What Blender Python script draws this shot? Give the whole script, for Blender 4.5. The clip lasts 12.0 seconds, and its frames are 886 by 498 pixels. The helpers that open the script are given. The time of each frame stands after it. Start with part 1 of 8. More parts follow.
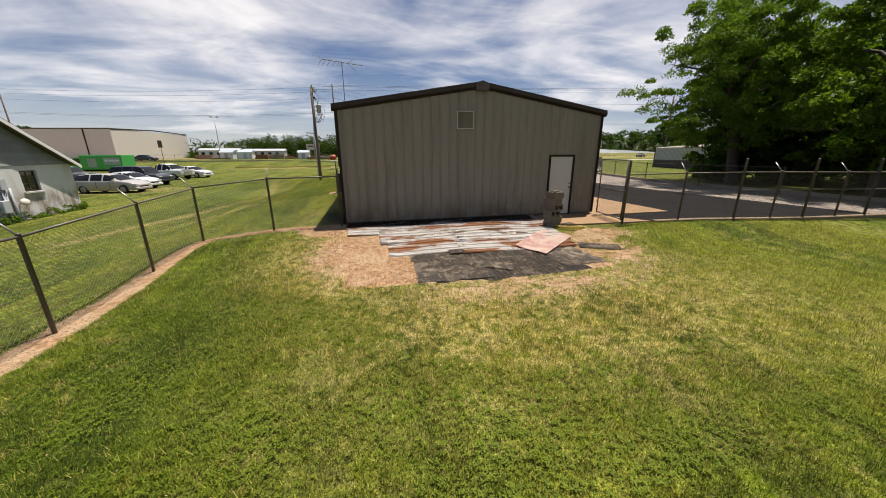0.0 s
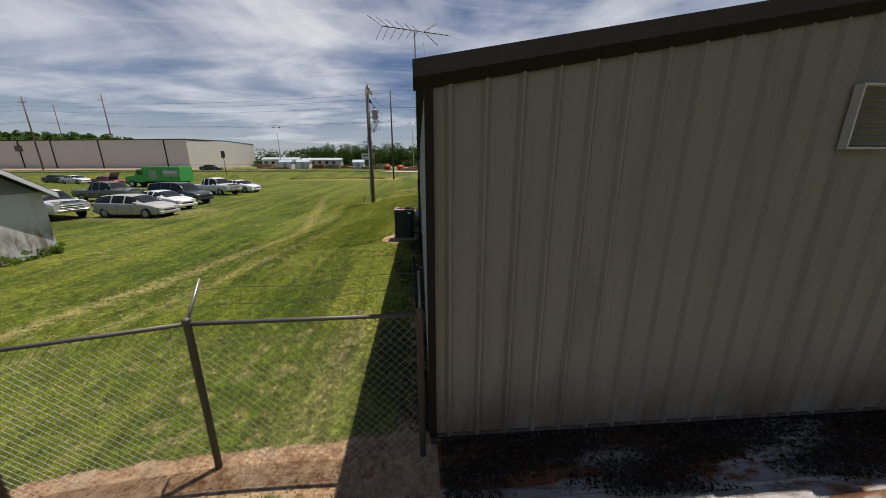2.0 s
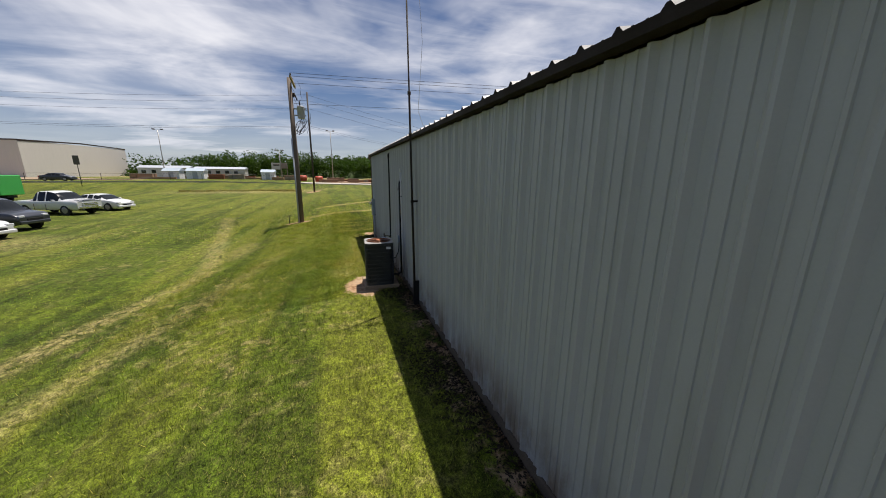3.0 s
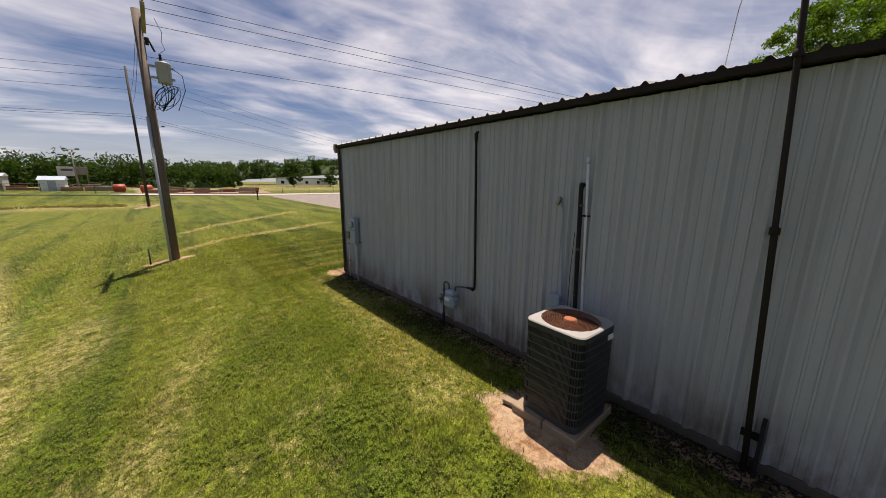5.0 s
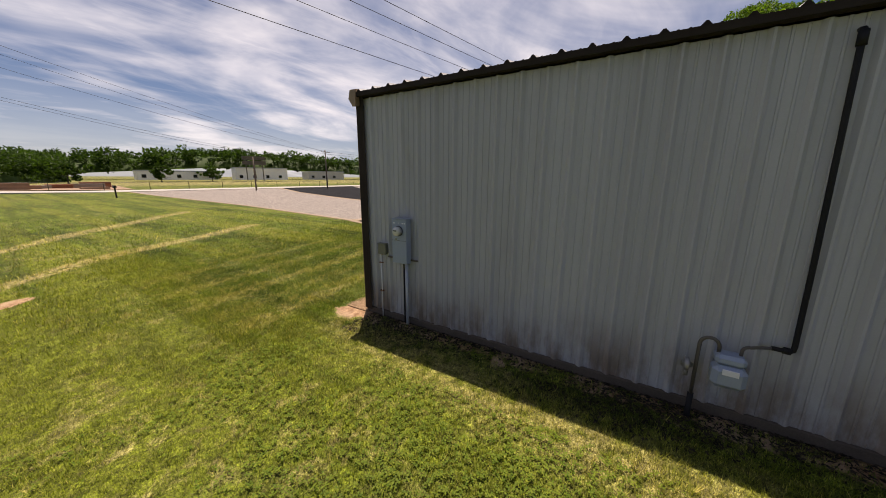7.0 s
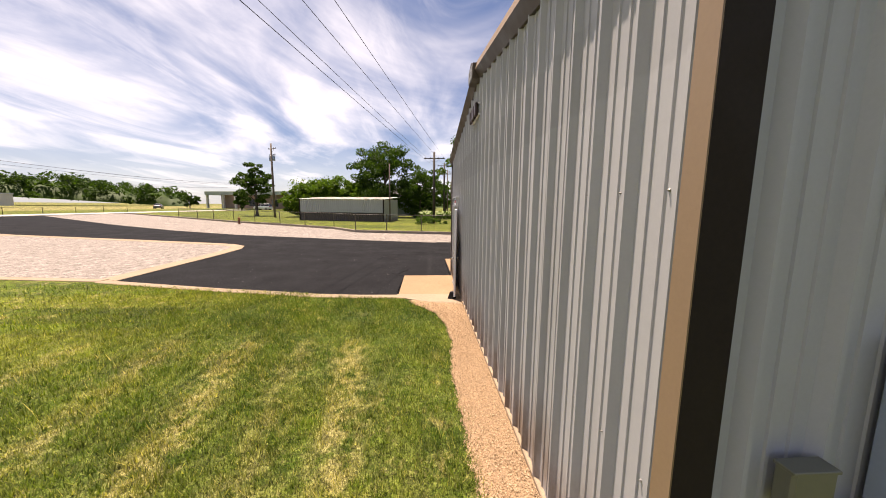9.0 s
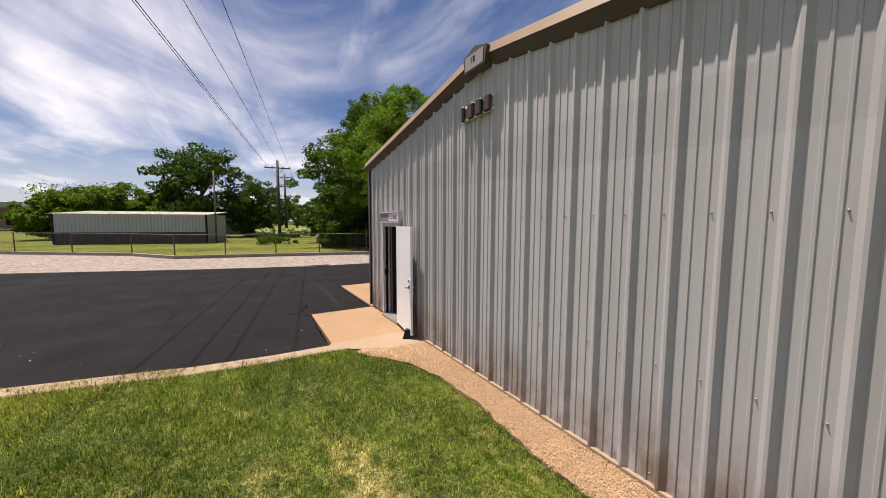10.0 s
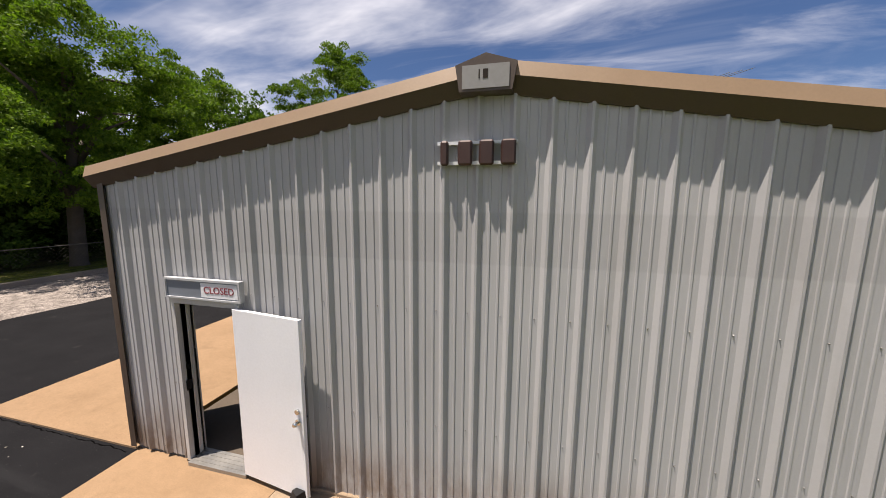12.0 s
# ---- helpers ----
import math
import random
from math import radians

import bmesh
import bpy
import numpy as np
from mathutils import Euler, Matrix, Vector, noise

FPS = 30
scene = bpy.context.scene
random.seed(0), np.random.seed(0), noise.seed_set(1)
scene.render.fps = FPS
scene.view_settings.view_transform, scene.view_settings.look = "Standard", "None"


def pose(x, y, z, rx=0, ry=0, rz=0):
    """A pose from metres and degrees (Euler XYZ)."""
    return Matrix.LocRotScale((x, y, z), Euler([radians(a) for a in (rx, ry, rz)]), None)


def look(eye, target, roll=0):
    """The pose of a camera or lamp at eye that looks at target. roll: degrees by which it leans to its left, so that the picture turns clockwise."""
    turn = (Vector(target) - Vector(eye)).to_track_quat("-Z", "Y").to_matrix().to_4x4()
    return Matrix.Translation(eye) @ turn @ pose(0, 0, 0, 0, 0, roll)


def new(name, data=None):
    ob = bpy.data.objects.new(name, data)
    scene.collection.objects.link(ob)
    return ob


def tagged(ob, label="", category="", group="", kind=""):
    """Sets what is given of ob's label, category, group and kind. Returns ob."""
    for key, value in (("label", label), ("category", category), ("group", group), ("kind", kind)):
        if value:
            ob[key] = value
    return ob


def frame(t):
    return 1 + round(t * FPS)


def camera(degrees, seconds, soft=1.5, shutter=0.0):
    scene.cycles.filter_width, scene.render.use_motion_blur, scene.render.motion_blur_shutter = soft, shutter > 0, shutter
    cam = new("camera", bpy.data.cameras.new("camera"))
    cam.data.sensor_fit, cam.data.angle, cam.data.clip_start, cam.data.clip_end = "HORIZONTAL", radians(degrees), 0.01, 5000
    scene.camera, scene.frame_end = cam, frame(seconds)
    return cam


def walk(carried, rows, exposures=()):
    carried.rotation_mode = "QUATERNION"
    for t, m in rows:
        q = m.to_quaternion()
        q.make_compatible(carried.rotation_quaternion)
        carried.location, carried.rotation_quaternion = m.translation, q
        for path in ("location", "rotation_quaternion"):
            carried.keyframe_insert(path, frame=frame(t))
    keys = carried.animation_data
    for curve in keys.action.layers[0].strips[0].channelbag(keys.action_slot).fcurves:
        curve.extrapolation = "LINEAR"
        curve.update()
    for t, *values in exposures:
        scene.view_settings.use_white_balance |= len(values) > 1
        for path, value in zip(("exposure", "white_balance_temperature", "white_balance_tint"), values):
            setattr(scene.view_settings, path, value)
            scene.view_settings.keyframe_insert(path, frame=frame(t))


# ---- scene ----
cam = camera(107.1, 12.0, 0.95)
PATH = [
    (0, (0.812, -11.111, 2.243), (1.227, -9.236, 1.683), -0.3),
    (0.5, (1.082, -9.145, 2.461), (1.273, -7.236, 1.896), -0.4),
    (1, (1.041, -7.077, 2.669), (1.072, -5.157, 2.11), -0.3),
    (1.5, (0.663, -5.001, 2.82), (0.662, -3.078, 2.272), -0.4),
    (2, (-0.117, -2.934, 2.926), (0.019, -1.007, 2.408), -0.2),
    (2.5, (-0.92, -0.909, 2.98), (-0.558, 0.997, 2.493), -0.2),
    (3, (-1.712, 1.346, 2.874), (-1.104, 3.198, 2.423), 0.5),
    (3.2, (-2.014, 2.140, 2.872), (-1.312, 3.962, 2.437), 0.8),
    (4.8, (-3.9, 7.47, 2.7), (-2.667, 8.993, 2.3), 0.4),
    (5, (-4.035, 8.043, 2.668), (-2.753, 9.526, 2.27), 0.3),
    (5.5, (-4.264, 9.373, 2.6), (-2.872, 10.753, 2.199), 0.2),
    (6, (-4.344, 10.598, 2.506), (-2.859, 11.874, 2.099), 0.3),
    (6.5, (-4.262, 11.788, 2.433), (-2.699, 12.96, 2.007), 0.3),
    (6.7, (-4.178, 12.256, 2.399), (-2.584, 13.386, 1.971), 0.4),
    (8.3, (-2.453, 16.331, 2.215), (-0.54, 16.797, 1.86), 0.1),
    (8.5, (-2.047, 16.846, 2.181), (-0.1, 17.167, 1.856), 0.7),
    (9, (-1.052, 18.057, 2.195), (0.927, 17.935, 1.932), 0.5),
    (9.5, (-0.015, 19.044, 2.163), (1.882, 18.444, 1.958), -0.0),
    (10, (0.973, 19.934, 2.183), (2.677, 18.9, 2.024), 0.2),
    (10.5, (2.092, 20.475, 2.32), (3.534, 19.097, 2.173), 0.3),
    (11, (3.054, 20.737, 2.549), (4.186, 19.096, 2.39), 0.5),
    (11.5, (3.799, 20.623, 2.865), (4.595, 18.799, 2.666), 0.6),
    (12, (4.241, 20.082, 3.275), (4.703, 18.154, 3.005), 0.4),
]
walk(cam, [(t, look(eye, target, roll)) for t, eye, target, roll in PATH],
     [(0.0, 0.70, 7100, 13), (1.0, 0.43, 7200, 15), (2.0, 0.24, 6650, 11), (2.6, 0.50, 6600, 12), (3.2, 0.53, 6700, 13), (5.0, 0.60, 7150, 19), (6.7, 0.64, 7250, 20), (8.5, 1.12, 7650, 20), (9.0, 1.28, 7600, 21), (9.5, 1.03, 7400, 21), (10.0, 0.93, 7100, 19), (11.0, 0.91, 6950, 17), (12.0, 0.89, 6950, 16)])

# ---------------------------------------------------------------- sky and sun
SUN_TO = Vector((0.224, 0.178, 1.0)).normalized()
SUN_EL = math.asin(SUN_TO.z)
SUN_AZ = math.atan2(SUN_TO.x, SUN_TO.y)

world = bpy.data.worlds.new("sky")
scene.world = world
world.use_nodes = True
wn, wl = world.node_tree.nodes, world.node_tree.links
wn.clear()
w_out = wn.new("ShaderNodeOutputWorld")
w_bg = wn.new("ShaderNodeBackground")
w_sky = wn.new("ShaderNodeTexSky")
w_sky.sky_type, w_sky.sun_disc = "NISHITA", False
w_sky.sun_elevation, w_sky.sun_rotation = SUN_EL, SUN_AZ
w_sky.air_density, w_sky.dust_density, w_sky.ozone_density = 1.0, 0.6, 2.0
w_bg.inputs["Strength"].default_value = 0.043
# high streaked cloud, spread over the whole dome: the view direction is laid on a flat cloud deck
w_co = wn.new("ShaderNodeTexCoord")
w_sep = wn.new("ShaderNodeSeparateXYZ")
wl.new(w_co.outputs["Generated"], w_sep.inputs[0])


def w_math(op, a, b, clamp=False):
    n = wn.new("ShaderNodeMath")
    n.operation, n.use_clamp = op, clamp
    for k, v in enumerate((a, b)):
        if hasattr(v, "type"):
            wl.new(v, n.inputs[k])
        else:
            n.inputs[k].default_value = v
    return n.outputs[0]


w_up = w_math("MAXIMUM", w_sep.outputs[2], 0.0)
w_den = w_math("ADD", w_up, 0.13)
w_vec = wn.new("ShaderNodeCombineXYZ")
wl.new(w_math("DIVIDE", w_sep.outputs[0], w_den), w_vec.inputs[0])
wl.new(w_math("DIVIDE", w_sep.outputs[1], w_den), w_vec.inputs[1])


def w_noise(scale, rot, stretch, detail, rough, dist):
    m = wn.new("ShaderNodeMapping")
    m.inputs["Rotation"].default_value = (0, 0, radians(rot))
    m.inputs["Scale"].default_value = (stretch, 1, 1)
    wl.new(w_vec.outputs[0], m.inputs["Vector"])
    n = wn.new("ShaderNodeTexNoise")
    n.inputs["Scale"].default_value = scale
    n.inputs["Detail"].default_value = detail
    n.inputs["Roughness"].default_value = rough
    n.inputs["Distortion"].default_value = dist
    wl.new(m.outputs[0], n.inputs["Vector"])
    return n.outputs["Fac"]


def w_range(v, a, b, c, d):
    n = wn.new("ShaderNodeMapRange")
    n.interpolation_type = "SMOOTHSTEP"
    wl.new(v, n.inputs["Value"])
    for k, x in zip(("From Min", "From Max", "To Min", "To Max"), (a, b, c, d)):
        n.inputs[k].default_value = x
    return n.outputs["Result"]


w_streak = w_range(w_noise(1.2, 72, 0.55, 9, 0.54, 0.8), 0.34, 0.66, 0, 1)
w_north = w_math("MULTIPLY", w_math("ADD", w_math("MULTIPLY", w_sep.outputs[1], 0.72), w_math("MULTIPLY", w_sep.outputs[0], 1.20)), 0.078)
w_sheet = w_range(w_math("ADD", w_noise(0.60, 40, 0.72, 6, 0.55, 0.6), w_north), 0.43, 0.66, 0, 1)
w_cloud = w_math("MULTIPLY", w_math("ADD", w_math("MULTIPLY", w_streak, 0.75), 0.25), w_sheet)
w_wisp = w_range(w_noise(2.2, 76, 0.30, 8, 0.60, 1.1), 0.44, 0.72, 0, 0.28)
w_cloud = w_math("MAXIMUM", w_cloud, w_math("ADD", w_math("MULTIPLY", w_cloud, 0.8), w_wisp), True)
w_haze = w_range(w_up, 0.0, 0.26, 0.34, 0.0)
w_low = w_range(w_up, 0.0, 0.16, 0.62, 0.86)
w_cover = w_math("MAXIMUM", w_math("MULTIPLY", w_cloud, w_low), w_haze, True)
w_shade = w_range(w_noise(1.7, 15, 0.6, 6, 0.6, 0.5), 0.3, 0.7, 0.30, 1.0)
w_ccol = wn.new("ShaderNodeMixRGB")
w_ccol.inputs[1].default_value = (11.8, 12.4, 14.1, 1)
w_ccol.inputs[2].default_value = (17.4, 17.6, 18.0, 1)
wl.new(w_shade, w_ccol.inputs[0])
w_mix = wn.new("ShaderNodeMixRGB")
wl.new(w_cover, w_mix.inputs[0])
w_blue = wn.new("ShaderNodeMixRGB")
w_blue.blend_type = "MULTIPLY"
w_blue.inputs[0].default_value = 1.0
w_blue.inputs[2].default_value = (0.66, 0.84, 1.11, 1)
wl.new(w_sky.outputs[0], w_blue.inputs[1])
wl.new(w_blue.outputs[0], w_mix.inputs[1])
wl.new(w_ccol.outputs[0], w_mix.inputs[2])
w_side = w_math("ADD", w_math("MULTIPLY", w_sep.outputs[0], SUN_TO.x / math.hypot(SUN_TO.x, SUN_TO.y)), w_math("MULTIPLY", w_sep.outputs[1], SUN_TO.y / math.hypot(SUN_TO.x, SUN_TO.y)))
w_gain = wn.new("ShaderNodeVectorMath")
w_gain.operation = "SCALE"
wl.new(w_mix.outputs[0], w_gain.inputs[0])
wl.new(w_math("ADD", w_math("MULTIPLY", w_side, -0.06), 1.0), w_gain.inputs["Scale"])
wl.new(w_gain.outputs[0], w_bg.inputs["Color"])
wl.new(w_bg.outputs[0], w_out.inputs["Surface"])

sun_data = bpy.data.lights.new("sun", "SUN")
sun_data.energy, sun_data.angle, sun_data.color = 5.0, radians(0.53), (1.0, 0.95, 0.87)
sun = new("sun", sun_data)
sun.matrix_world = look((60, 45, 260), (60 - 100 * SUN_TO.x, 45 - 100 * SUN_TO.y, 260 - 100 * SUN_TO.z))

# ---------------------------------------------------------------- materials
def node_mat(name):
    m = bpy.data.materials.new(name)
    m.use_nodes = True
    nt = m.node_tree
    b = nt.nodes["Principled BSDF"]
    return m, nt.nodes, nt.links, b


class Net:
    """Shortcuts for shader nodes."""

    def __init__(self, name):
        self.m, self.n, self.l, self.b = node_mat(name)
        g = self.n.new("ShaderNodeNewGeometry")
        self.pos, self.normal, self.island = g.outputs["Position"], g.outputs["Normal"], g.outputs["Random Per Island"]

    def put(self, node, key, v):
        s = node.inputs[key]
        if hasattr(v, "links"):
            self.l.new(v, s)
        else:
            s.default_value = v

    def local(self):
        return self.n.new("ShaderNodeTexCoord").outputs["Object"]

    def rand(self):
        return self.n.new("ShaderNodeObjectInfo").outputs["Random"]

    def attr(self, name):
        a = self.n.new("ShaderNodeAttribute")
        a.attribute_name = name
        return a.outputs["Fac"]

    def noise(self, scale, detail=4, rough=0.55, vec=None, stretch=(1, 1, 1), dist=0.0, rot=(0, 0, 0)):
        mp = self.n.new("ShaderNodeMapping")
        mp.inputs["Scale"].default_value = stretch
        mp.inputs["Rotation"].default_value = [radians(a) for a in rot]
        self.l.new(vec or self.pos, mp.inputs["Vector"])
        n = self.n.new("ShaderNodeTexNoise")
        self.l.new(mp.outputs[0], n.inputs["Vector"])
        for k, v in (("Scale", scale), ("Detail", detail), ("Roughness", rough), ("Distortion", dist)):
            n.inputs[k].default_value = v
        return n.outputs["Fac"]

    def voro(self, scale, vec=None, feature="F1", out="Distance"):
        n = self.n.new("ShaderNodeTexVoronoi")
        n.feature = feature
        n.inputs["Scale"].default_value = scale
        self.l.new(vec or self.pos, n.inputs["Vector"])
        return n.outputs[out]

    def step(self, v, a, b, lo=0.0, hi=1.0):
        n = self.n.new("ShaderNodeMapRange")
        n.interpolation_type = "SMOOTHSTEP"
        self.put(n, "Value", v)
        for k, x in zip(("From Min", "From Max", "To Min", "To Max"), (a, b, lo, hi)):
            n.inputs[k].default_value = x
        return n.outputs["Result"]

    def math(self, op, a, b=0.0, clamp=False):
        n = self.n.new("ShaderNodeMath")
        n.operation, n.use_clamp = op, clamp
        self.put(n, 0, a)
        self.put(n, 1, b)
        return n.outputs[0]

    def mix(self, f, a, b, mode="MIX"):
        n = self.n.new("ShaderNodeMixRGB")
        n.blend_type = mode
        self.put(n, 0, f)
        for k, v in ((1, a), (2, b)):
            self.put(n, k, (*v, 1) if isinstance(v, tuple) and len(v) == 3 else v)
        return n.outputs[0]

    def vary(self, col, f, amount):
        """col, lightened and darkened by f round 0.5."""
        return self.mix(1.0, col, self.mix(f, (1 - amount,) * 3, (1 + amount,) * 3), "MULTIPLY")

    def bump(self, h, strength, distance=0.01):
        n = self.n.new("ShaderNodeBump")
        n.inputs["Strength"].default_value, n.inputs["Distance"].default_value = strength, distance
        self.l.new(h, n.inputs["Height"])
        self.l.new(n.outputs[0], self.b.inputs["Normal"])
        return self

    def done(self, col, rough=0.8, metal=0.0, spec=None):
        self.put(self.b, "Base Color", (*col, 1) if isinstance(col, tuple) and len(col) == 3 else col)
        self.put(self.b, "Roughness", rough)
        self.put(self.b, "Metallic", metal)
        if spec is not None:
            self.b.inputs["Specular IOR Level"].default_value = spec
        return self.m


def simple(name, col, rough=0.6, metal=0.0, grain=30.0, amount=0.18, big=1.2, bump=0.0, spec=None):
    """A paint, metal, wood or rubber with grain and larger blotches."""
    k = Net(name)
    loc = k.local()
    c = k.vary(col, k.noise(grain, 4, 0.6, loc), amount)
    c = k.vary(c, k.noise(big, 3, 0.5, loc), amount)
    c = k.vary(c, k.rand(), amount * 0.5)
    if bump:
        k.bump(k.noise(grain, 4, 0.6, loc), bump, 0.004)
    r = k.step(k.noise(big * 3, 3, 0.5, loc), 0.3, 0.7, max(rough - 0.08, 0.02), min(rough + 0.08, 1.0))
    return k.done(c, r, metal, spec)


def turf(name, blade):
    k = Net(name)
    big = k.step(k.noise(0.16, 4, 0.55), 0.35, 0.66)
    mid = k.step(k.noise(0.9, 5, 0.6), 0.34, 0.68)
    fine = k.noise(9.0, 5, 0.65)
    stripes = k.step(k.noise(0.60, 3, 0.5, stretch=(1.0, 0.07, 1.0), rot=(0, 0, 12), dist=0.3), 0.46, 0.56)
    rows = k.step(k.noise(2.2, 4, 0.6, stretch=(1.0, 0.09, 1.0), rot=(0, 0, 14), dist=0.4), 0.40, 0.62)
    g = k.mix(mid, (0.031, 0.051, 0.0045), (0.073, 0.097, 0.009))
    g = k.vary(g, rows, 0.34)
    g = k.mix(k.math("MULTIPLY", big, 0.6), g, (0.072, 0.102, 0.007))
    g = k.mix(k.math("MULTIPLY", stripes, 0.65), g, (0.118, 0.130, 0.016))
    clump = k.step(k.noise(5.5, 5, 0.68, dist=0.5), 0.36, 0.64)
    g = k.vary(g, clump, 0.30)
    straw = k.mix(fine, (0.18, 0.140, 0.054), (0.33, 0.275, 0.125))
    dry = k.math("MULTIPLY", k.step(k.noise(3.0, 7, 0.72, dist=0.4), 0.50, 0.64), k.step(k.noise(0.33, 3, 0.5), 0.38, 0.62, 0.06, 0.55))
    dry = k.math("MAXIMUM", dry, k.math("MULTIPLY", k.attr("dry"), k.step(k.noise(4.5, 6, 0.70), 0.36, 0.58)))
    lush = k.math("MULTIPLY", k.attr("lush"), k.step(k.noise(1.1, 4, 0.6), 0.25, 0.6, 0.55, 1.0))
    g = k.mix(lush, g, k.mix(mid, (0.021, 0.046, 0.004), (0.045, 0.078, 0.007)))
    if blade:
        tip = k.island
        dry = k.math("ADD", k.math("MULTIPLY", dry, 0.9), k.step(tip, 0.84, 1.0, 0.0, 0.55), True)
        c = k.mix(dry, g, straw)
        c = k.mix(1.0, k.vary(c, tip, 0.58), (1.78, 1.78, 1.26), "MULTIPLY")
        m = k.done(c, 0.5, 0.0, 0.3)
        tr = k.n.new("ShaderNodeBsdfTranslucent")
        k.l.new(k.mix(1.0, c, (1.1, 1.2, 0.6), "MULTIPLY"), tr.inputs[0])
        mx = k.n.new("ShaderNodeMixShader")
        mx.inputs[0].default_value = 0.35
        k.l.new(k.b.outputs[0], mx.inputs[1])
        k.l.new(tr.outputs[0], mx.inputs[2])
        k.l.new(mx.outputs[0], k.n["Material Output"].inputs[0])
        return m
    # thatch between the blades: dark gaps, pale clippings lying both ways
    c = k.mix(dry, k.mix(1.0, g, (0.90, 0.90, 0.74), "MULTIPLY"), straw)
    c = k.vary(c, k.step(fine, 0.36, 0.64), 0.30)
    c = k.vary(c, k.step(k.noise(34, 5, 0.72), 0.36, 0.64), 0.55)
    c = k.vary(c, k.step(k.noise(95, 3, 0.7), 0.36, 0.64), 0.50)
    clip_a = k.step(k.noise(30, 3, 0.6, stretch=(3.2, 0.5, 1), rot=(0, 0, 20), dist=0.8), 0.60, 0.68)
    clip_b = k.step(k.noise(30, 3, 0.6, stretch=(3.2, 0.5, 1), rot=(0, 0, -55), dist=0.8), 0.61, 0.69)
    strand = k.math("MULTIPLY", k.math("MAXIMUM", clip_a, clip_b), k.step(k.noise(0.7, 4, 0.6), 0.35, 0.65, 0.25, 0.75))
    c = k.mix(strand, c, k.mix(fine, (0.13, 0.135, 0.030), (0.25, 0.22, 0.085)))
    soil = k.mix(k.step(k.noise(9, 6, 0.75), 0.35, 0.65), (0.165, 0.082, 0.041), (0.38, 0.252, 0.146))
    soil = k.mix(k.math("MULTIPLY", k.step(k.noise(1.3, 6, 0.7), 0.46, 0.62), 0.5), soil, (0.38, 0.300, 0.205))
    soil = k.vary(soil, k.noise(45, 5, 0.75), 0.6)
    edge = k.math("ADD", k.attr("bare"), k.math("MULTIPLY", k.math("SUBTRACT", k.noise(2.6, 8, 0.75), 0.5), 1.5))
    c = k.mix(k.step(edge, 0.42, 0.62), c, soil)
    k.bump(k.noise(38, 5, 0.7), 0.6, 0.03)
    return k.done(c, 0.9, 0.0, 0.15)


M_GRASS = turf("lawn_turf", False)
M_BLADE = turf("grass_blades", True)


def asphalt():
    k = Net("sealed_asphalt")
    c = k.mix(k.noise(1.1, 5, 0.6), (0.0074, 0.0074, 0.0082), (0.0148, 0.0146, 0.0156))
    c = k.vary(c, k.noise(160, 3, 0.7), 0.5)
    tracks = k.step(k.noise(1.3, 4, 0.6, stretch=(0.07, 1.0, 1.0), rot=(0, 0, 35), dist=0.6), 0.60, 0.72)
    c = k.mix(k.math("MULTIPLY", tracks, 0.45), c, (0.021, 0.021, 0.022))
    specks = k.step(k.noise(55, 2, 0.5), 0.70, 0.76)
    c = k.mix(k.math("MULTIPLY", specks, 0.45), c, (0.16, 0.15, 0.14))
    dust = k.step(k.noise(2.0, 8, 0.78), 0.60, 0.76)
    c = k.mix(k.math("MULTIPLY", dust, 0.35), c, (0.13, 0.12, 0.11))
    k.bump(k.noise(220, 3, 0.7), 0.5, 0.006)
    return k.done(c, k.step(k.noise(0.7, 4, 0.6), 0.3, 0.7, 0.80, 0.95), 0.0, 0.06)


def concrete(name, a, b, joints=0.0):
    k = Net(name)
    c = k.mix(k.noise(1.3, 6, 0.62), a, b)
    c = k.vary(c, k.noise(70, 5, 0.75), 0.5)
    c = k.vary(c, k.noise(0.45, 4, 0.6), 0.16)
    stain = k.step(k.noise(0.8, 6, 0.65, dist=0.8), 0.58, 0.75)
    c = k.mix(k.math("MULTIPLY", stain, 0.35), c, tuple(x * 0.55 for x in a))
    c = k.vary(c, k.noise(11, 5, 0.65), 0.16)
    spots = k.step(k.noise(26, 3, 0.6), 0.66, 0.74)
    c = k.mix(k.math("MULTIPLY", spots, 0.35), c, tuple(x * 0.5 for x in a))
    k.bump(k.noise(120, 4, 0.7), 0.35, 0.005)
    return k.done(c, 0.88, 0.0, 0.2)


def gravel():
    k = Net("limestone_gravel")
    cells = k.voro(22.0, None, "F1", "Color")
    bw = k.n.new("ShaderNodeRGBToBW")
    k.l.new(cells, bw.inputs[0])
    c = k.mix(bw.outputs[0], (0.115, 0.096, 0.083), (0.31, 0.272, 0.240))
    c = k.vary(c, k.noise(0.6, 5, 0.6), 0.22)
    c = k.vary(c, k.step(k.noise(3.5, 6, 0.72), 0.36, 0.62), 0.28)
    c = k.vary(c, k.noise(50, 4, 0.7), 0.35)
    k.bump(k.voro(22.0), 1.0, 0.03)
    return k.done(c, 0.92, 0.0, 0.2)


def chips():
    k = Net("wood_chip_bed")
    cells = k.voro(70.0, None, "F1", "Color")
    bw = k.n.new("ShaderNodeRGBToBW")
    k.l.new(cells, bw.inputs[0])
    c = k.mix(bw.outputs[0], (0.19, 0.118, 0.066), (0.40, 0.275, 0.165))
    c = k.vary(c, k.noise(3, 4, 0.6), 0.3)
    k.bump(k.voro(70.0), 0.8, 0.015)
    return k.done(c, 0.95, 0.0, 0.1)


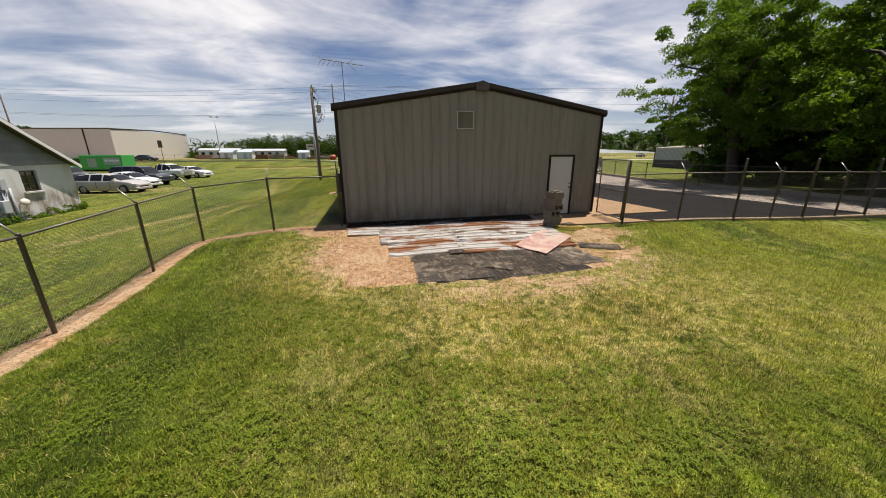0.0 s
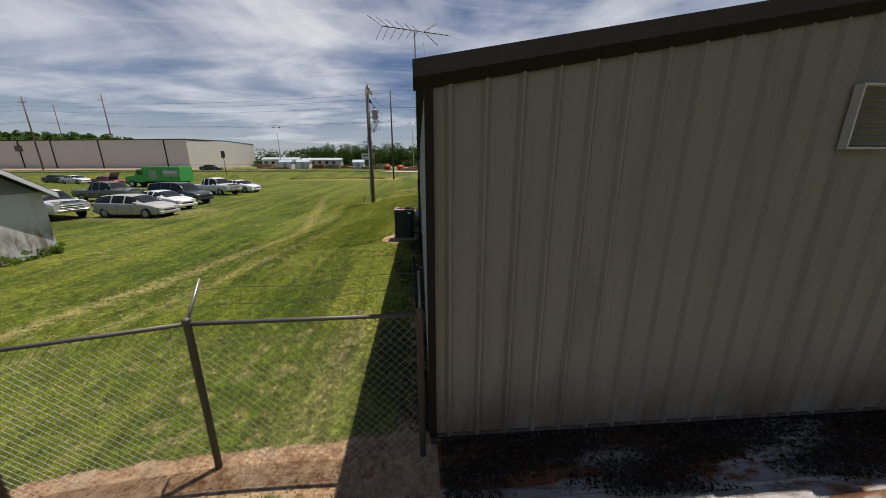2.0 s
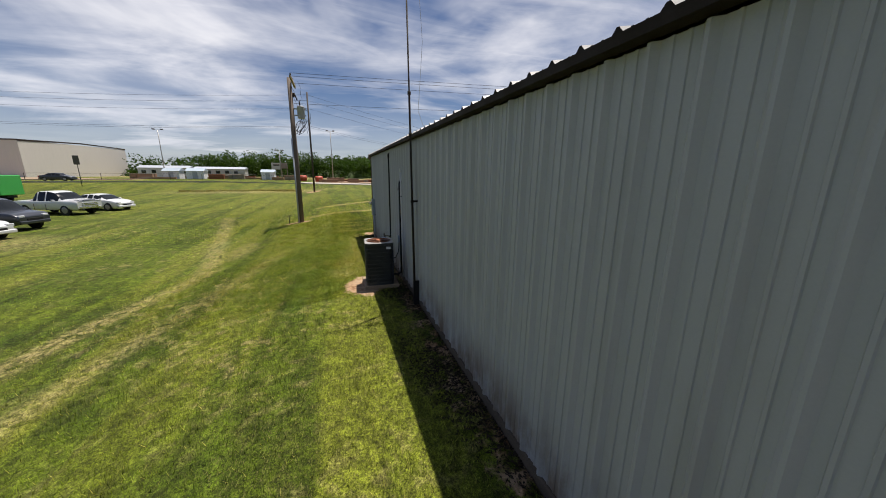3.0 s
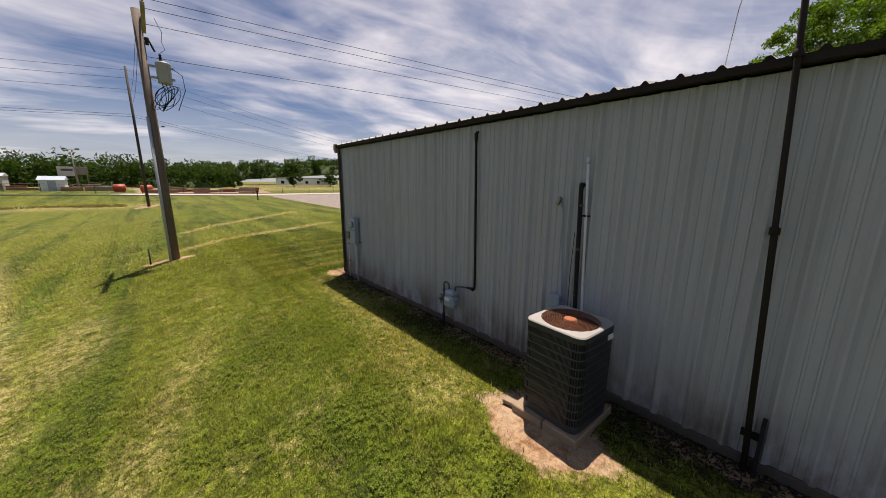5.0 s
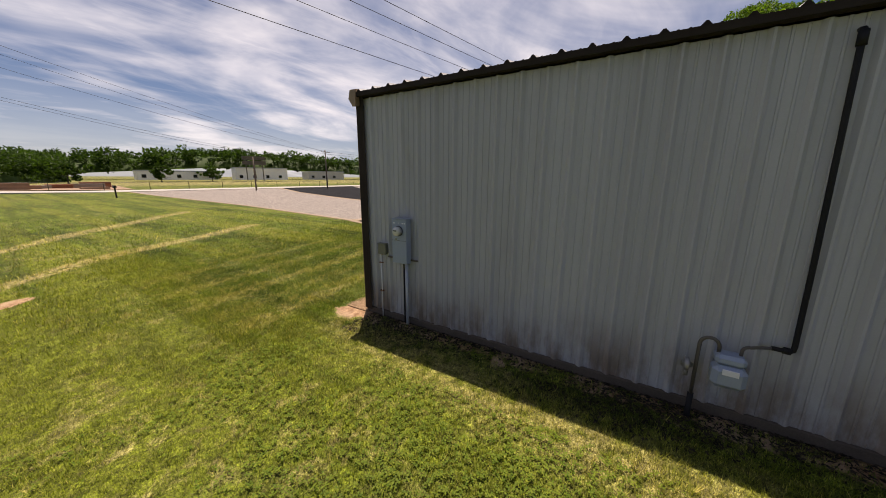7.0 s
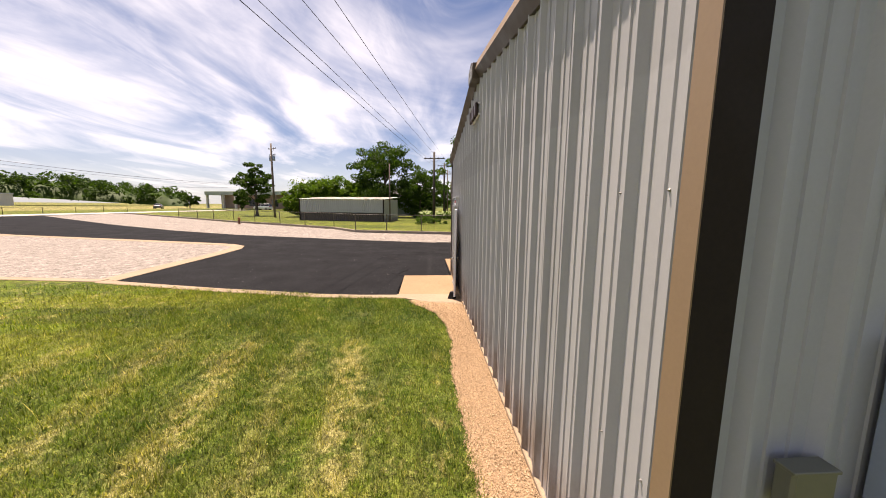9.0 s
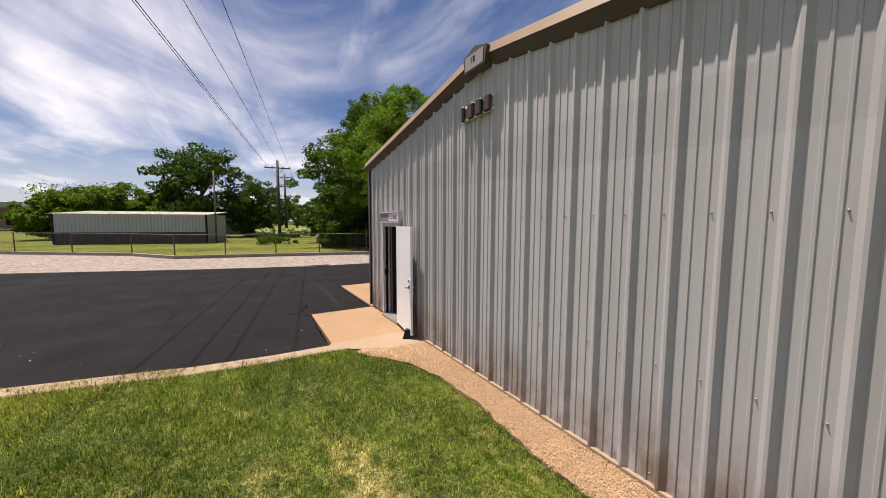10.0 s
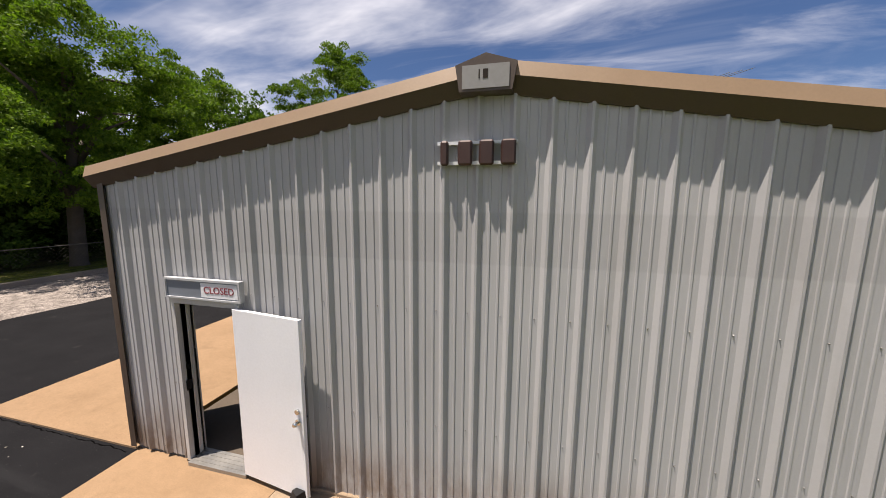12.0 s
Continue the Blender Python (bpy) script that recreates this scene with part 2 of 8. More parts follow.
def wall_paint(name, col, dirt, dirt_col, band=None):
    """Factory-painted sheet: faint streaks down the sheet, splash dirt, single rust runs."""
    k = Net(name)
    c = k.vary(col, k.rand(), 0.05)
    streak = k.noise(5.0, 5, 0.65, stretch=(1, 1, 0.05))
    c = k.vary(c, streak, 0.07)
    c = k.vary(c, k.noise(60, 4, 0.7), 0.06)
    grime = k.step(k.noise(2.2, 6, 0.68, stretch=(1, 1, 0.16), dist=0.3), 0.48, 0.74)
    c = k.mix(k.math("MULTIPLY", grime, dirt), c, dirt_col)
    sep = k.n.new("ShaderNodeSeparateXYZ")
    k.l.new(k.pos, sep.inputs[0])
    low = k.math("MULTIPLY", k.step(sep.outputs[2], 0.05, 0.95, 1.0, 0.0), k.step(k.noise(2.4, 6, 0.68, stretch=(1, 1, 0.4)), 0.34, 0.64))
    c = k.mix(k.math("MULTIPLY", low, 0.88), c, (0.15, 0.100, 0.062))
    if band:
        # level band between two heights, mixed a little darker
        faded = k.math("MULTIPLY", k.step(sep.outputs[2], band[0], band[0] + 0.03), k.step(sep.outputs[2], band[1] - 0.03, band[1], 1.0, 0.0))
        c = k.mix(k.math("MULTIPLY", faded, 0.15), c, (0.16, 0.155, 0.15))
    k.bump(k.noise(1.4, 3, 0.5), 0.05, 0.02)
    return k.done(c, k.step(k.noise(6, 4, 0.6), 0.3, 0.7, 0.42, 0.56), 0.0, 0.30)


M_ASPHALT = asphalt()
M_PAD = concrete("tan_concrete", (0.205, 0.130, 0.072), (0.285, 0.190, 0.113))
M_KERB = concrete("kerb_concrete", (0.215, 0.158, 0.105), (0.300, 0.228, 0.158))
M_FOOTING = concrete("dark_footing_concrete", (0.065, 0.052, 0.040), (0.12, 0.095, 0.072))
M_GRAVEL = gravel()
M_CHIPS = chips()
M_WALL = wall_paint("light_grey_wall_sheet", (0.385, 0.394, 0.406), 0.30, (0.25, 0.24, 0.22))
M_WALL_FRONT = wall_paint("front_wall_sheet_with_dark_band", (0.395, 0.396, 0.400), 0.30, (0.25, 0.24, 0.22), (2.72, 3.22))
# Rear sheets: darker, browner base and heavier grime than the other walls.
M_WALL_BACK = wall_paint("taupe_grey_wall_sheet", (0.250, 0.218, 0.176), 0.45, (0.130, 0.108, 0.082))
M_ROOF = wall_paint("roof_sheet", (0.42, 0.41, 0.39), 0.4, (0.22, 0.18, 0.13))
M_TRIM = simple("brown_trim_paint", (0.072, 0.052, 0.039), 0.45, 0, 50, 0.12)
# Doubles as the shaded tone of the trim on the side and rear.
M_DARK_TRIM = simple("dark_brown_trim_tone", (0.024, 0.018, 0.014), 0.75, 0, 50, 0.2, 1.2, 0.0, 0.15)
M_WHITE = simple("white_paint", (0.68, 0.69, 0.71), 0.42, 0, 40, 0.07)
M_OFFWHITE = simple("aged_white_paint", (0.50, 0.48, 0.43), 0.5, 0, 40, 0.1)
M_GALV = simple("galvanised_steel", (0.30, 0.29, 0.27), 0.45, 0.7, 40, 0.2)
M_FENCE = simple("weathered_fence_pipe", (0.10, 0.088, 0.075), 0.6, 0.35, 40, 0.25)
M_BLACK = simple("black_plastic", (0.012, 0.012, 0.013), 0.6, 0, 40, 0.25, 1.2, 0.0, 0.2)
M_GREY_BOX = simple("grey_enamel", (0.255, 0.305, 0.375), 0.4, 0, 40, 0.08)
M_PVC = simple("white_pvc", (0.62, 0.63, 0.63), 0.4, 0, 40, 0.05)
M_GREY_PVC = simple("grey_pvc", (0.36, 0.39, 0.43), 0.45, 0, 40, 0.06)
M_WOOD_POLE = simple("creosoted_pole_wood", (0.115, 0.088, 0.068), 0.85, 0, 14, 0.3, 0.8, 0.4)
M_OLD_WOOD = simple("greyed_timber", (0.24, 0.20, 0.16), 0.85, 0, 25, 0.3, 1.0, 0.3)
M_RUST = simple("rusty_metal", (0.22, 0.085, 0.040), 0.8, 0.2, 25, 0.35)
M_BLOCK = concrete("weathered_block", (0.105, 0.088, 0.066), (0.225, 0.192, 0.150))
M_RUBBER = simple("tyre_rubber", (0.018, 0.018, 0.018), 0.8, 0, 40, 0.2)
M_CHROME = simple("bright_metal", (0.55, 0.55, 0.56), 0.22, 1.0, 40, 0.1)
# Even dark grey for wall cores, ceiling and shed core.
M_INSIDE = simple("dark_grey_interior", (0.10, 0.10, 0.10), 0.8, 0, 10, 0.2)


def glass(name, tint, rough=0.03):
    k = Net(name)
    k.b.inputs["Coat Weight"].default_value = 0.4
    return k.done(tint, rough, 0.0, 0.7)


M_GLASS = glass("dark_window_glass", (0.018, 0.022, 0.026))
M_CAR_GLASS = simple("tinted_car_glass", (0.012, 0.014, 0.016), 0.12, 0.0, 8, 0.1, 1.2, 0.0, 0.28)


# ---------------------------------------------------------------- mesh helpers
def mesh_ob(name, bm, mats, parent=None, smooth=False, label="", category="", group="", kind=""):
    me = bpy.data.meshes.new(name)
    bm.normal_update()
    bm.to_mesh(me)
    bm.free()
    for m in mats if isinstance(mats, (list, tuple)) else [mats]:
        me.materials.append(m)
    if smooth:
        me.polygons.foreach_set("use_smooth", [True] * len(me.polygons))
    ob = new(name, me)
    if parent:
        ob.parent = parent
    return tagged(ob, label, category, group, kind)


def part(name, bm, mat, parent, label="", smooth=False):
    return mesh_ob(name, bm, mat, parent, smooth, label)


def thing(name, m, label, category, group="", kind=""):
    """An Empty at a thing's base; its parts are built in its own axes."""
    ob = new(name)
    ob.empty_display_size = 0.1
    ob.matrix_world = m
    return tagged(ob, label, category, group, kind)


def share(name, ob, m, parent=None):
    """Another object on the mesh of ob, at the pose m in its parent."""
    o = new(name, ob.data)
    if parent:
        o.parent = parent
    o.matrix_basis = m
    return o


def box(bm, x0, x1, y0, y1, z0, z1, bev=0.0, m=None, mi=0):
    vs = [bm.verts.new(Vector(p)) for p in ((x0, y0, z0), (x1, y0, z0), (x1, y1, z0), (x0, y1, z0), (x0, y0, z1), (x1, y0, z1), (x1, y1, z1), (x0, y1, z1))]
    fs = [bm.faces.new([vs[i] for i in q]) for q in ((0, 3, 2, 1), (4, 5, 6, 7), (0, 1, 5, 4), (1, 2, 6, 5), (2, 3, 7, 6), (3, 0, 4, 7))]
    for f in fs:
        f.material_index = mi
    geo = vs
    if bev:
        es = list({e for f in fs for e in f.edges})
        r = bmesh.ops.bevel(bm, geom=es, offset=bev, segments=1, affect="EDGES", profile=0.5)
        geo = list({v for f in r["faces"] for v in f.verts} | {v for v in vs if v.is_valid})
    if m:
        for v in geo:
            v.co = m @ v.co
    return bm


def tube(bm, pts, r, n=8, caps=True, mi=0):
    """A round bar along points; r: one radius or one a point."""
    pts = [Vector(p) for p in pts]
    rs = r if isinstance(r, (list, tuple)) else [r] * len(pts)
    rings = []
    side = None
    for i, p in enumerate(pts):
        d = (pts[min(i + 1, len(pts) - 1)] - pts[max(i - 1, 0)]).normalized()
        if side is None:
            side = d.orthogonal().normalized()
        side = (side - d * side.dot(d)).normalized()
        up = d.cross(side)
        rings.append([bm.verts.new(p + rs[i] * (math.cos(a) * side + math.sin(a) * up)) for a in (2 * math.pi * k / n for k in range(n))])
    for a, b in zip(rings, rings[1:]):
        for k in range(n):
            f = bm.faces.new((a[k], a[(k + 1) % n], b[(k + 1) % n], b[k]))
            f.smooth, f.material_index = True, mi
    if caps:
        bm.faces.new(rings[0][::-1]).material_index = mi
        bm.faces.new(rings[-1]).material_index = mi
    return bm


def lathe(bm, profile, n=24, centre=(0, 0), mi=0):
    """A turned shape: (radius, height) pairs round a vertical axis."""
    rings = [[bm.verts.new((centre[0] + r * math.cos(2 * math.pi * k / n), centre[1] + r * math.sin(2 * math.pi * k / n), z)) for k in range(n)] for r, z in profile]
    for a, b in zip(rings, rings[1:]):
        for k in range(n):
            f = bm.faces.new((a[k], a[(k + 1) % n], b[(k + 1) % n], b[k]))
            f.smooth, f.material_index = True, mi
    bm.faces.new(rings[0][::-1]).material_index = mi
    bm.faces.new(rings[-1]).material_index = mi
    return bm


def slab(bm, pts, z0, z1, mi=0):
    """A flat plate on a plan outline; z0, z1: heights, or functions of x, y."""
    f0 = z0 if callable(z0) else lambda x, y: z0
    f1 = z1 if callable(z1) else lambda x, y: z1
    lo = [bm.verts.new((x, y, f0(x, y))) for x, y in pts]
    hi = [bm.verts.new((x, y, f1(x, y))) for x, y in pts]
    n = len(pts)
    fs = [bm.faces.new(hi), bm.faces.new(lo[::-1])] + [bm.faces.new((lo[i], lo[(i + 1) % n], hi[(i + 1) % n], hi[i])) for i in range(n)]
    for f in fs:
        f.material_index = mi
    bmesh.ops.recalc_face_normals(bm, faces=fs)
    return bm


def arrays(name, verts, faces, mat, attrs=None, **tags):
    """One object straight from numpy arrays; faces all of one size."""
    me = bpy.data.meshes.new(name)
    k = faces.shape[1]
    me.vertices.add(len(verts))
    me.vertices.foreach_set("co", np.asarray(verts, np.float32).ravel())
    me.loops.add(faces.size)
    me.loops.foreach_set("vertex_index", faces.astype(np.int32).ravel())
    me.polygons.add(len(faces))
    me.polygons.foreach_set("loop_start", np.arange(0, faces.size, k, dtype=np.int32))
    me.update(calc_edges=True)
    for key, vals in (attrs or {}).items():
        a = me.attributes.new(key, "FLOAT", "POINT")
        a.data.foreach_set("value", np.asarray(vals, np.float32))
    me.materials.append(mat)
    return tagged(new(name, me), **tags)

# ---------------------------------------------------------------- ground, lot and beds
W, L = 9.14, 17.12
EAVE, RIDGE = 3.59, 4.34
# Lit tone of the brown trim, for the pieces facing front.
M_TAN = simple("sunlit_tan_trim", (0.25, 0.170, 0.102), 0.55, 0, 50, 0.10)

LOT_EAST = [(19.4, -2.9), (18.6, 5.0), (18.2, 12.7), (18.5, 16.7), (20.0, 22.0), (23.4, 31.3), (27.0, 38.3), (35.0, 50.5), (57.0, 80.6)]
KERB_WEST = [(6.83, 18.70), (6.85, 19.6), (6.98, 20.7), (7.20, 21.6), (7.55, 23.2), (8.05, 25.1), (8.60, 27.1)]
ISLAND_EAST = [(13.5, 27.2), (15.6, 27.35), (16.6, 27.75), (17.15, 28.4), (17.6, 29.4), (19.8, 36.6), (22.4, 45.6), (27.5, 60.0), (37.0, 80.6)]
ISLAND_WEST = [(12.6, 80.6), (11.4, 66.0), (10.2, 41.0)]
STRIP_OUT = [(24.2, -2.5), (23.6, 6.0), (23.5, 12.6), (25.0, 18.2), (26.2, 23.6), (29.8, 26.3), (34.9, 33.3), (40.2, 41.0), (47.5, 50.0), (72.0, 80.6)]
LOT = [(9.14, -0.42), (9.14, -1.95), (12.0, -2.0), (15.7, -2.65), *LOT_EAST, *reversed(ISLAND_EAST), *reversed(KERB_WEST), (9.12, 18.65), (9.12, 17.14), (12.4, 17.14), (12.4, -0.42)]
ISLAND = [KERB_WEST[-1], *ISLAND_EAST, *ISLAND_WEST]
STRIP = [*LOT_EAST, *reversed(STRIP_OUT)]


def ss(a, b, x):
    t = np.clip((np.asarray(x, float) - a) / (b - a), 0, 1)
    return t * t * (3 - 2 * t)


def inside(pts, x, y):
    x, y = np.asarray(x, float), np.asarray(y, float)
    hit = np.zeros(x.shape, bool)
    for (x0, y0), (x1, y1) in zip(pts, pts[1:] + pts[:1]):
        if y0 != y1:
            hit ^= ((y0 > y) != (y1 > y)) & (x < (x1 - x0) * (y - y0) / (y1 - y0) + x0)
    return hit


def lie(x, y):
    """The height of the open ground."""
    x, y = np.asarray(x, float), np.asarray(y, float)
    west = ss(-1.2, -8.0, x)
    ditch = 1 - ss(62, 80, y)
    h = -0.62 * west * ditch
    h = h - 0.28 * ss(-0.9, -4.2, y) * (1 - west) * (1 - ss(7.0, 10.0, x) * ss(-4.0, -2.4, y))
    h = h + 1.0 * ss(66, 90, y) * ss(10, -25, x)
    h = h + 0.035 * np.sin(x * 0.9 + 1.3) * np.sin(y * 0.8) * ss(0.4, 3, np.abs(x)) * (1 - ss(5, 7, x))
    return h - 0.012


def seg(x, y, ax, ay, bx, by):
    """Distance from a stretch of the plan."""
    dx, dy = bx - ax, by - ay
    t = np.clip(((x - ax) * dx + (y - ay) * dy) / (dx * dx + dy * dy), 0, 1)
    return np.hypot(x - ax - t * dx, y - ay - t * dy)


def blob(x, y, cx, cy, rx, ry, soft=0.35):
    return 1 - ss(1 - soft, 1 + soft, np.hypot((x - cx) / rx, (y - cy) / ry))


def bare_soil(x, y):
    b = 1 - ss(0.16, 0.42, seg(x, y, -4.15, -16, -4.15, -0.3))
    b = np.maximum(b, 1 - ss(0.15, 0.40, seg(x, y, -4.15, -0.25, -0.3, -0.25)))
    b = np.maximum(b, blob(x, y, -0.45, -0.7, 0.9, 0.8))
    b = np.maximum(b, 0.70 * blob(x, y, 0.45, -2.8, 1.5, 2.1, 0.7))
    b = np.maximum(b, 0.85 * blob(x, y, -1.12, 9.72, 0.52, 0.85, 0.6))
    b = np.maximum(b, 0.52 * (1 - ss(0.2, 0.75, seg(x, y, -0.05, 0, -0.05, L))))
    b = np.maximum(b, 0.85 * blob(x, y, -0.2, L + 0.2, 0.32, 0.45, 0.6))
    b = np.maximum(b, blob(x, y, -3.95, 23.7, 0.8, 0.35))
    b = np.maximum(b, blob(x, y, -5.1, 61.5, 1.2, 0.8))
    b = np.maximum(b, 0.55 * blob(x, y, 3.8, -5.5, 3.4, 0.9, 0.8))
    b = np.maximum(b, 0.6 * blob(x, y, 6.9, -3.7, 1.5, 2.0, 0.8))
    b = np.maximum(b, 0.62 * blob(x, y, 7.6, -2.5, 1.3, 0.8, 0.8))
    b = np.maximum(b, 0.95 * ((x > 0.25) & (x < 6.35) & (y > -4.85) & (y < 0.1)))
    return b


def dry_turf(x, y):
    d = blob(x, y, 0.3, -3.0, 2.1, 2.6, 0.6)
    d = np.maximum(d, 0.82 * blob(x, y, 3.8, -6.4, 4.0, 2.2, 0.7))
    d = np.maximum(d, 0.55 * blob(x, y, 7.0, -6.5, 2.5, 2.2, 0.8))
    d = np.maximum(d, 0.65 * blob(x, y, -5.6, 17.0, 0.45, 1.6, 0.6))
    d = np.maximum(d, 1.0 * (1 - ss(0.2, 0.5, seg(x, y, -3.5, 25.6, 4.4, 29.6))))
    d = np.maximum(d, 1.0 * (1 - ss(0.2, 0.6, seg(x, y, -3.0, 31.0, 5.2, 39.6))))
    d = np.maximum(d, 0.7 * (1 - ss(0.1, 0.5, seg(x, y, -9.5, 2.0, -6.0, 14.0))))
    d = np.maximum(d, 0.6 * (1 - ss(0.1, 0.6, seg(x, y, -6.0, 14.0, -9.5, 30.0))))
    d = np.maximum(d, 0.55 * (1 - ss(0.05, 0.7, seg(x, y, -1.5, 11.0, -0.6, 17.0))))
    d = np.maximum(d, 0.40 * (1 - ss(0.05, 0.6, seg(x, y, -1.5, -0.4, -1.25, 3.0))))
    d = np.maximum(d, 0.5 * (1 - ss(0.05, 0.5, seg(x, y, -7.4, 3.0, -3.6, 15.5))))
    for oy, w in ((18.75, 0.62), (19.5, 0.35), (20.35, 0.62), (21.5, 0.5), (22.9, 0.45)):
        d = np.maximum(d, w * (1 - ss(0.02, 0.42, seg(x, y, -1.6, oy - 0.45, 4.0, oy + 0.45))))
    d = np.maximum(d, 0.12 * blob(x, y, 2.0, 21.0, 4.2, 4.5, 0.5))
    d = np.maximum(d, 0.8 * blob(x, y, -14.0, 66.0, 12, 3.5, 0.5))
    d = np.maximum(d, 0.6 * blob(x, y, -19.0, 22.0, 4.0, 3.0, 0.5))
    d = np.maximum(d, 0.8 * ss(108, 130, y) * (1 - ss(140, 260, y) * 0.5))
    return d


def lush_turf(x, y):
    """Where the lawn stays thick and deep green."""
    d = np.maximum(blob(x, y, 5.0, 19.8, 2.6, 3.0, 0.6), 0.85 * blob(x, y, 2.6, 20.4, 4.2, 3.2, 0.6))
    d = np.maximum(d, 0.8 * (1 - ss(0.15, 0.55, np.abs(y - BED_EDGE(x) - 0.25))) * (x > -0.2) * (x < 6.2))
    d = np.maximum(d, 0.5 * blob(x, y, -1.2, -6.5, 2.6, 3.2, 0.7))
    return np.maximum(d, 0.45 * blob(x, y, -3.2, 12.0, 1.2, 3.0, 0.8))


def BED_EDGE(x):
    """How far the chip bed reaches out from the front wall."""
    return np.interp(x, (-0.2, 0.4, 2.8, 3.3, 4.0, 4.9, 5.4, 5.8, 6.05, 6.4), (17.62, 17.59, 17.64, 17.63, 17.55, 17.62, 17.77, 18.0, 18.26, 18.42)) + 0.012 * np.sin(np.asarray(x) * 9.0) + 0.012 * np.sin(np.asarray(x) * 23.0)


def axis_steps(fine0, fine1, step, far):
    out = list(np.arange(fine0, fine1 + step / 2, step))
    for sign, start in ((-1, fine0), (1, fine1)):
        d, p = step, start
        while abs(p) < far:
            d *= 1.16
            p += sign * d
            out.append(p)
    return np.array(sorted(out))


gx, gy = np.meshgrid(axis_steps(-9, 12, 0.19, 2500), axis_steps(-13, 36, 0.19, 2500), indexing="ij")
gz = lie(gx, gy)
covered = inside(LOT, gx, gy) | inside(ISLAND, gx, gy) | inside(STRIP, gx, gy)
under = (gx > 0.05) & (gx < 12.3) & (gy > 0.05) & (gy < L)
pads = inside([(6.3, L - 0.1), (9.12, L - 0.1), (9.12, 18.6), (7.0, 18.6), (6.66, 18.34), (6.36, 17.8)], gx, gy) | ((gx > 6.6) & (gx < 10) & (gy > -1.75) & (gy < 0.1))
pads |= inside([(6.45, 18.30), (6.72, 18.66), (6.90, 19.6), (9.3, 19.6), (9.3, 17.0), (6.3, 17.0)], gx, gy)
gz = np.where(covered | under | pads, np.minimum(gz, -0.22), gz)
nx, ny = gx.shape
ids = np.arange(nx * ny).reshape(nx, ny)
quads = np.stack([ids[:-1, :-1], ids[1:, :-1], ids[1:, 1:], ids[:-1, 1:]], -1).reshape(-1, 4)
ground = arrays("ground", np.stack([gx, gy, gz], -1).reshape(-1, 3), quads, M_GRASS,
                {"bare": bare_soil(gx, gy).ravel(), "dry": dry_turf(gx, gy).ravel(), "lush": lush_turf(gx, gy).ravel()},
                label="mown green lawn with dry straw patches and bare soil", category="ground", kind="structure")
ground.data.polygons.foreach_set("use_smooth", [True] * len(ground.data.polygons))

mesh_ob("lot_asphalt", slab(bmesh.new(), LOT, -0.25, -0.032), M_ASPHALT, label="freshly sealed black asphalt lot and drive", category="asphalt", kind="structure")
mesh_ob("gravel_island", slab(bmesh.new(), ISLAND, -0.25, -0.02), M_GRAVEL, label="pale limestone gravel bed beside the drive", category="gravel", kind="structure")
mesh_ob("gravel_strip", slab(bmesh.new(), STRIP, -0.25, -0.045), M_GRAVEL, label="pale gravel strip between the asphalt and the fence", category="gravel", kind="structure")


def ribbon(name, pts, half, z0, z1, mat, **tags):
    """A kerb of even width along a plan line."""
    bm = bmesh.new()
    rows = []
    for i, (x, y) in enumerate(pts):
        a, b = pts[max(i - 1, 0)], pts[min(i + 1, len(pts) - 1)]
        n = Vector((-(b[1] - a[1]), b[0] - a[0], 0)).normalized() * half
        rows.append([bm.verts.new((x + s * n.x, y + s * n.y, z)) for s, z in ((-1, z0), (-1, z1 - 0.015), (-0.85, z1), (0.85, z1), (1, z1 - 0.015), (1, z0))])
    for a, b in zip(rows, rows[1:]):
        for k in range(5):
            bm.faces.new((a[k], a[k + 1], b[k + 1], b[k]))
    bm.faces.new(rows[0])
    bm.faces.new(rows[-1][::-1])
    bmesh.ops.recalc_face_normals(bm, faces=bm.faces[:])
    return mesh_ob(name, bm, mat, **tags)


ribbon("kerb_lawn", [(6.70, 18.40)] + [(x - 0.10, y) for x, y in KERB_WEST], 0.14, -0.25, 0.008, M_KERB, label="worn concrete kerb between lawn and asphalt", category="kerb", kind="structure")
ribbon("kerb_island", [KERB_WEST[-1], *ISLAND_EAST], 0.30, -0.25, 0.0, M_KERB, label="tan concrete kerb round the gravel bed", category="kerb", kind="structure")
ribbon("kerb_island_side", [*ISLAND_WEST, KERB_WEST[-1]], 0.15, -0.5, 0.015, M_KERB, label="low concrete edge along the gravel bed", category="kerb", kind="structure")
ribbon("kerb_strip", STRIP_OUT, 0.09, -0.25, 0.16, M_OLD_WOOD, label="weathered timber edging at the foot of the fence", category="edging", kind="structure")
ribbon("kerb_rear", [(10.2, -1.95), (12.0, -2.05), (15.7, -2.75), (19.6, -3.0)], 0.10, -0.4, 0.03, M_KERB, label="rough concrete edge under the rear fence", category="kerb", kind="structure")

mesh_ob("concrete_pad_front", slab(bmesh.new(), [(6.875, L - 0.02), (9.12, L - 0.02), (9.12, 18.64), (6.955, 18.66)], -0.25, 0.0), M_PAD, label="tan concrete landing at the front door", category="concrete", kind="structure")
mesh_ob("concrete_pad_corner", slab(bmesh.new(), [(6.02, L - 0.02), (6.865, L - 0.02), (6.945, 18.665), (6.86, 18.72), (6.72, 18.62), (6.5, 18.42), (6.32, 18.1), (6.18, 17.75)], -0.25, 0.004), M_KERB, label="curved tan concrete corner joining the kerb", category="concrete", kind="structure")
mesh_ob("concrete_apron", slab(bmesh.new(), [(9.16, -0.42), (12.4, -0.42), (12.4, 17.14), (9.16, 17.14)], -0.25, -0.004), M_PAD, label="tan concrete apron along the building side", category="concrete", kind="structure")
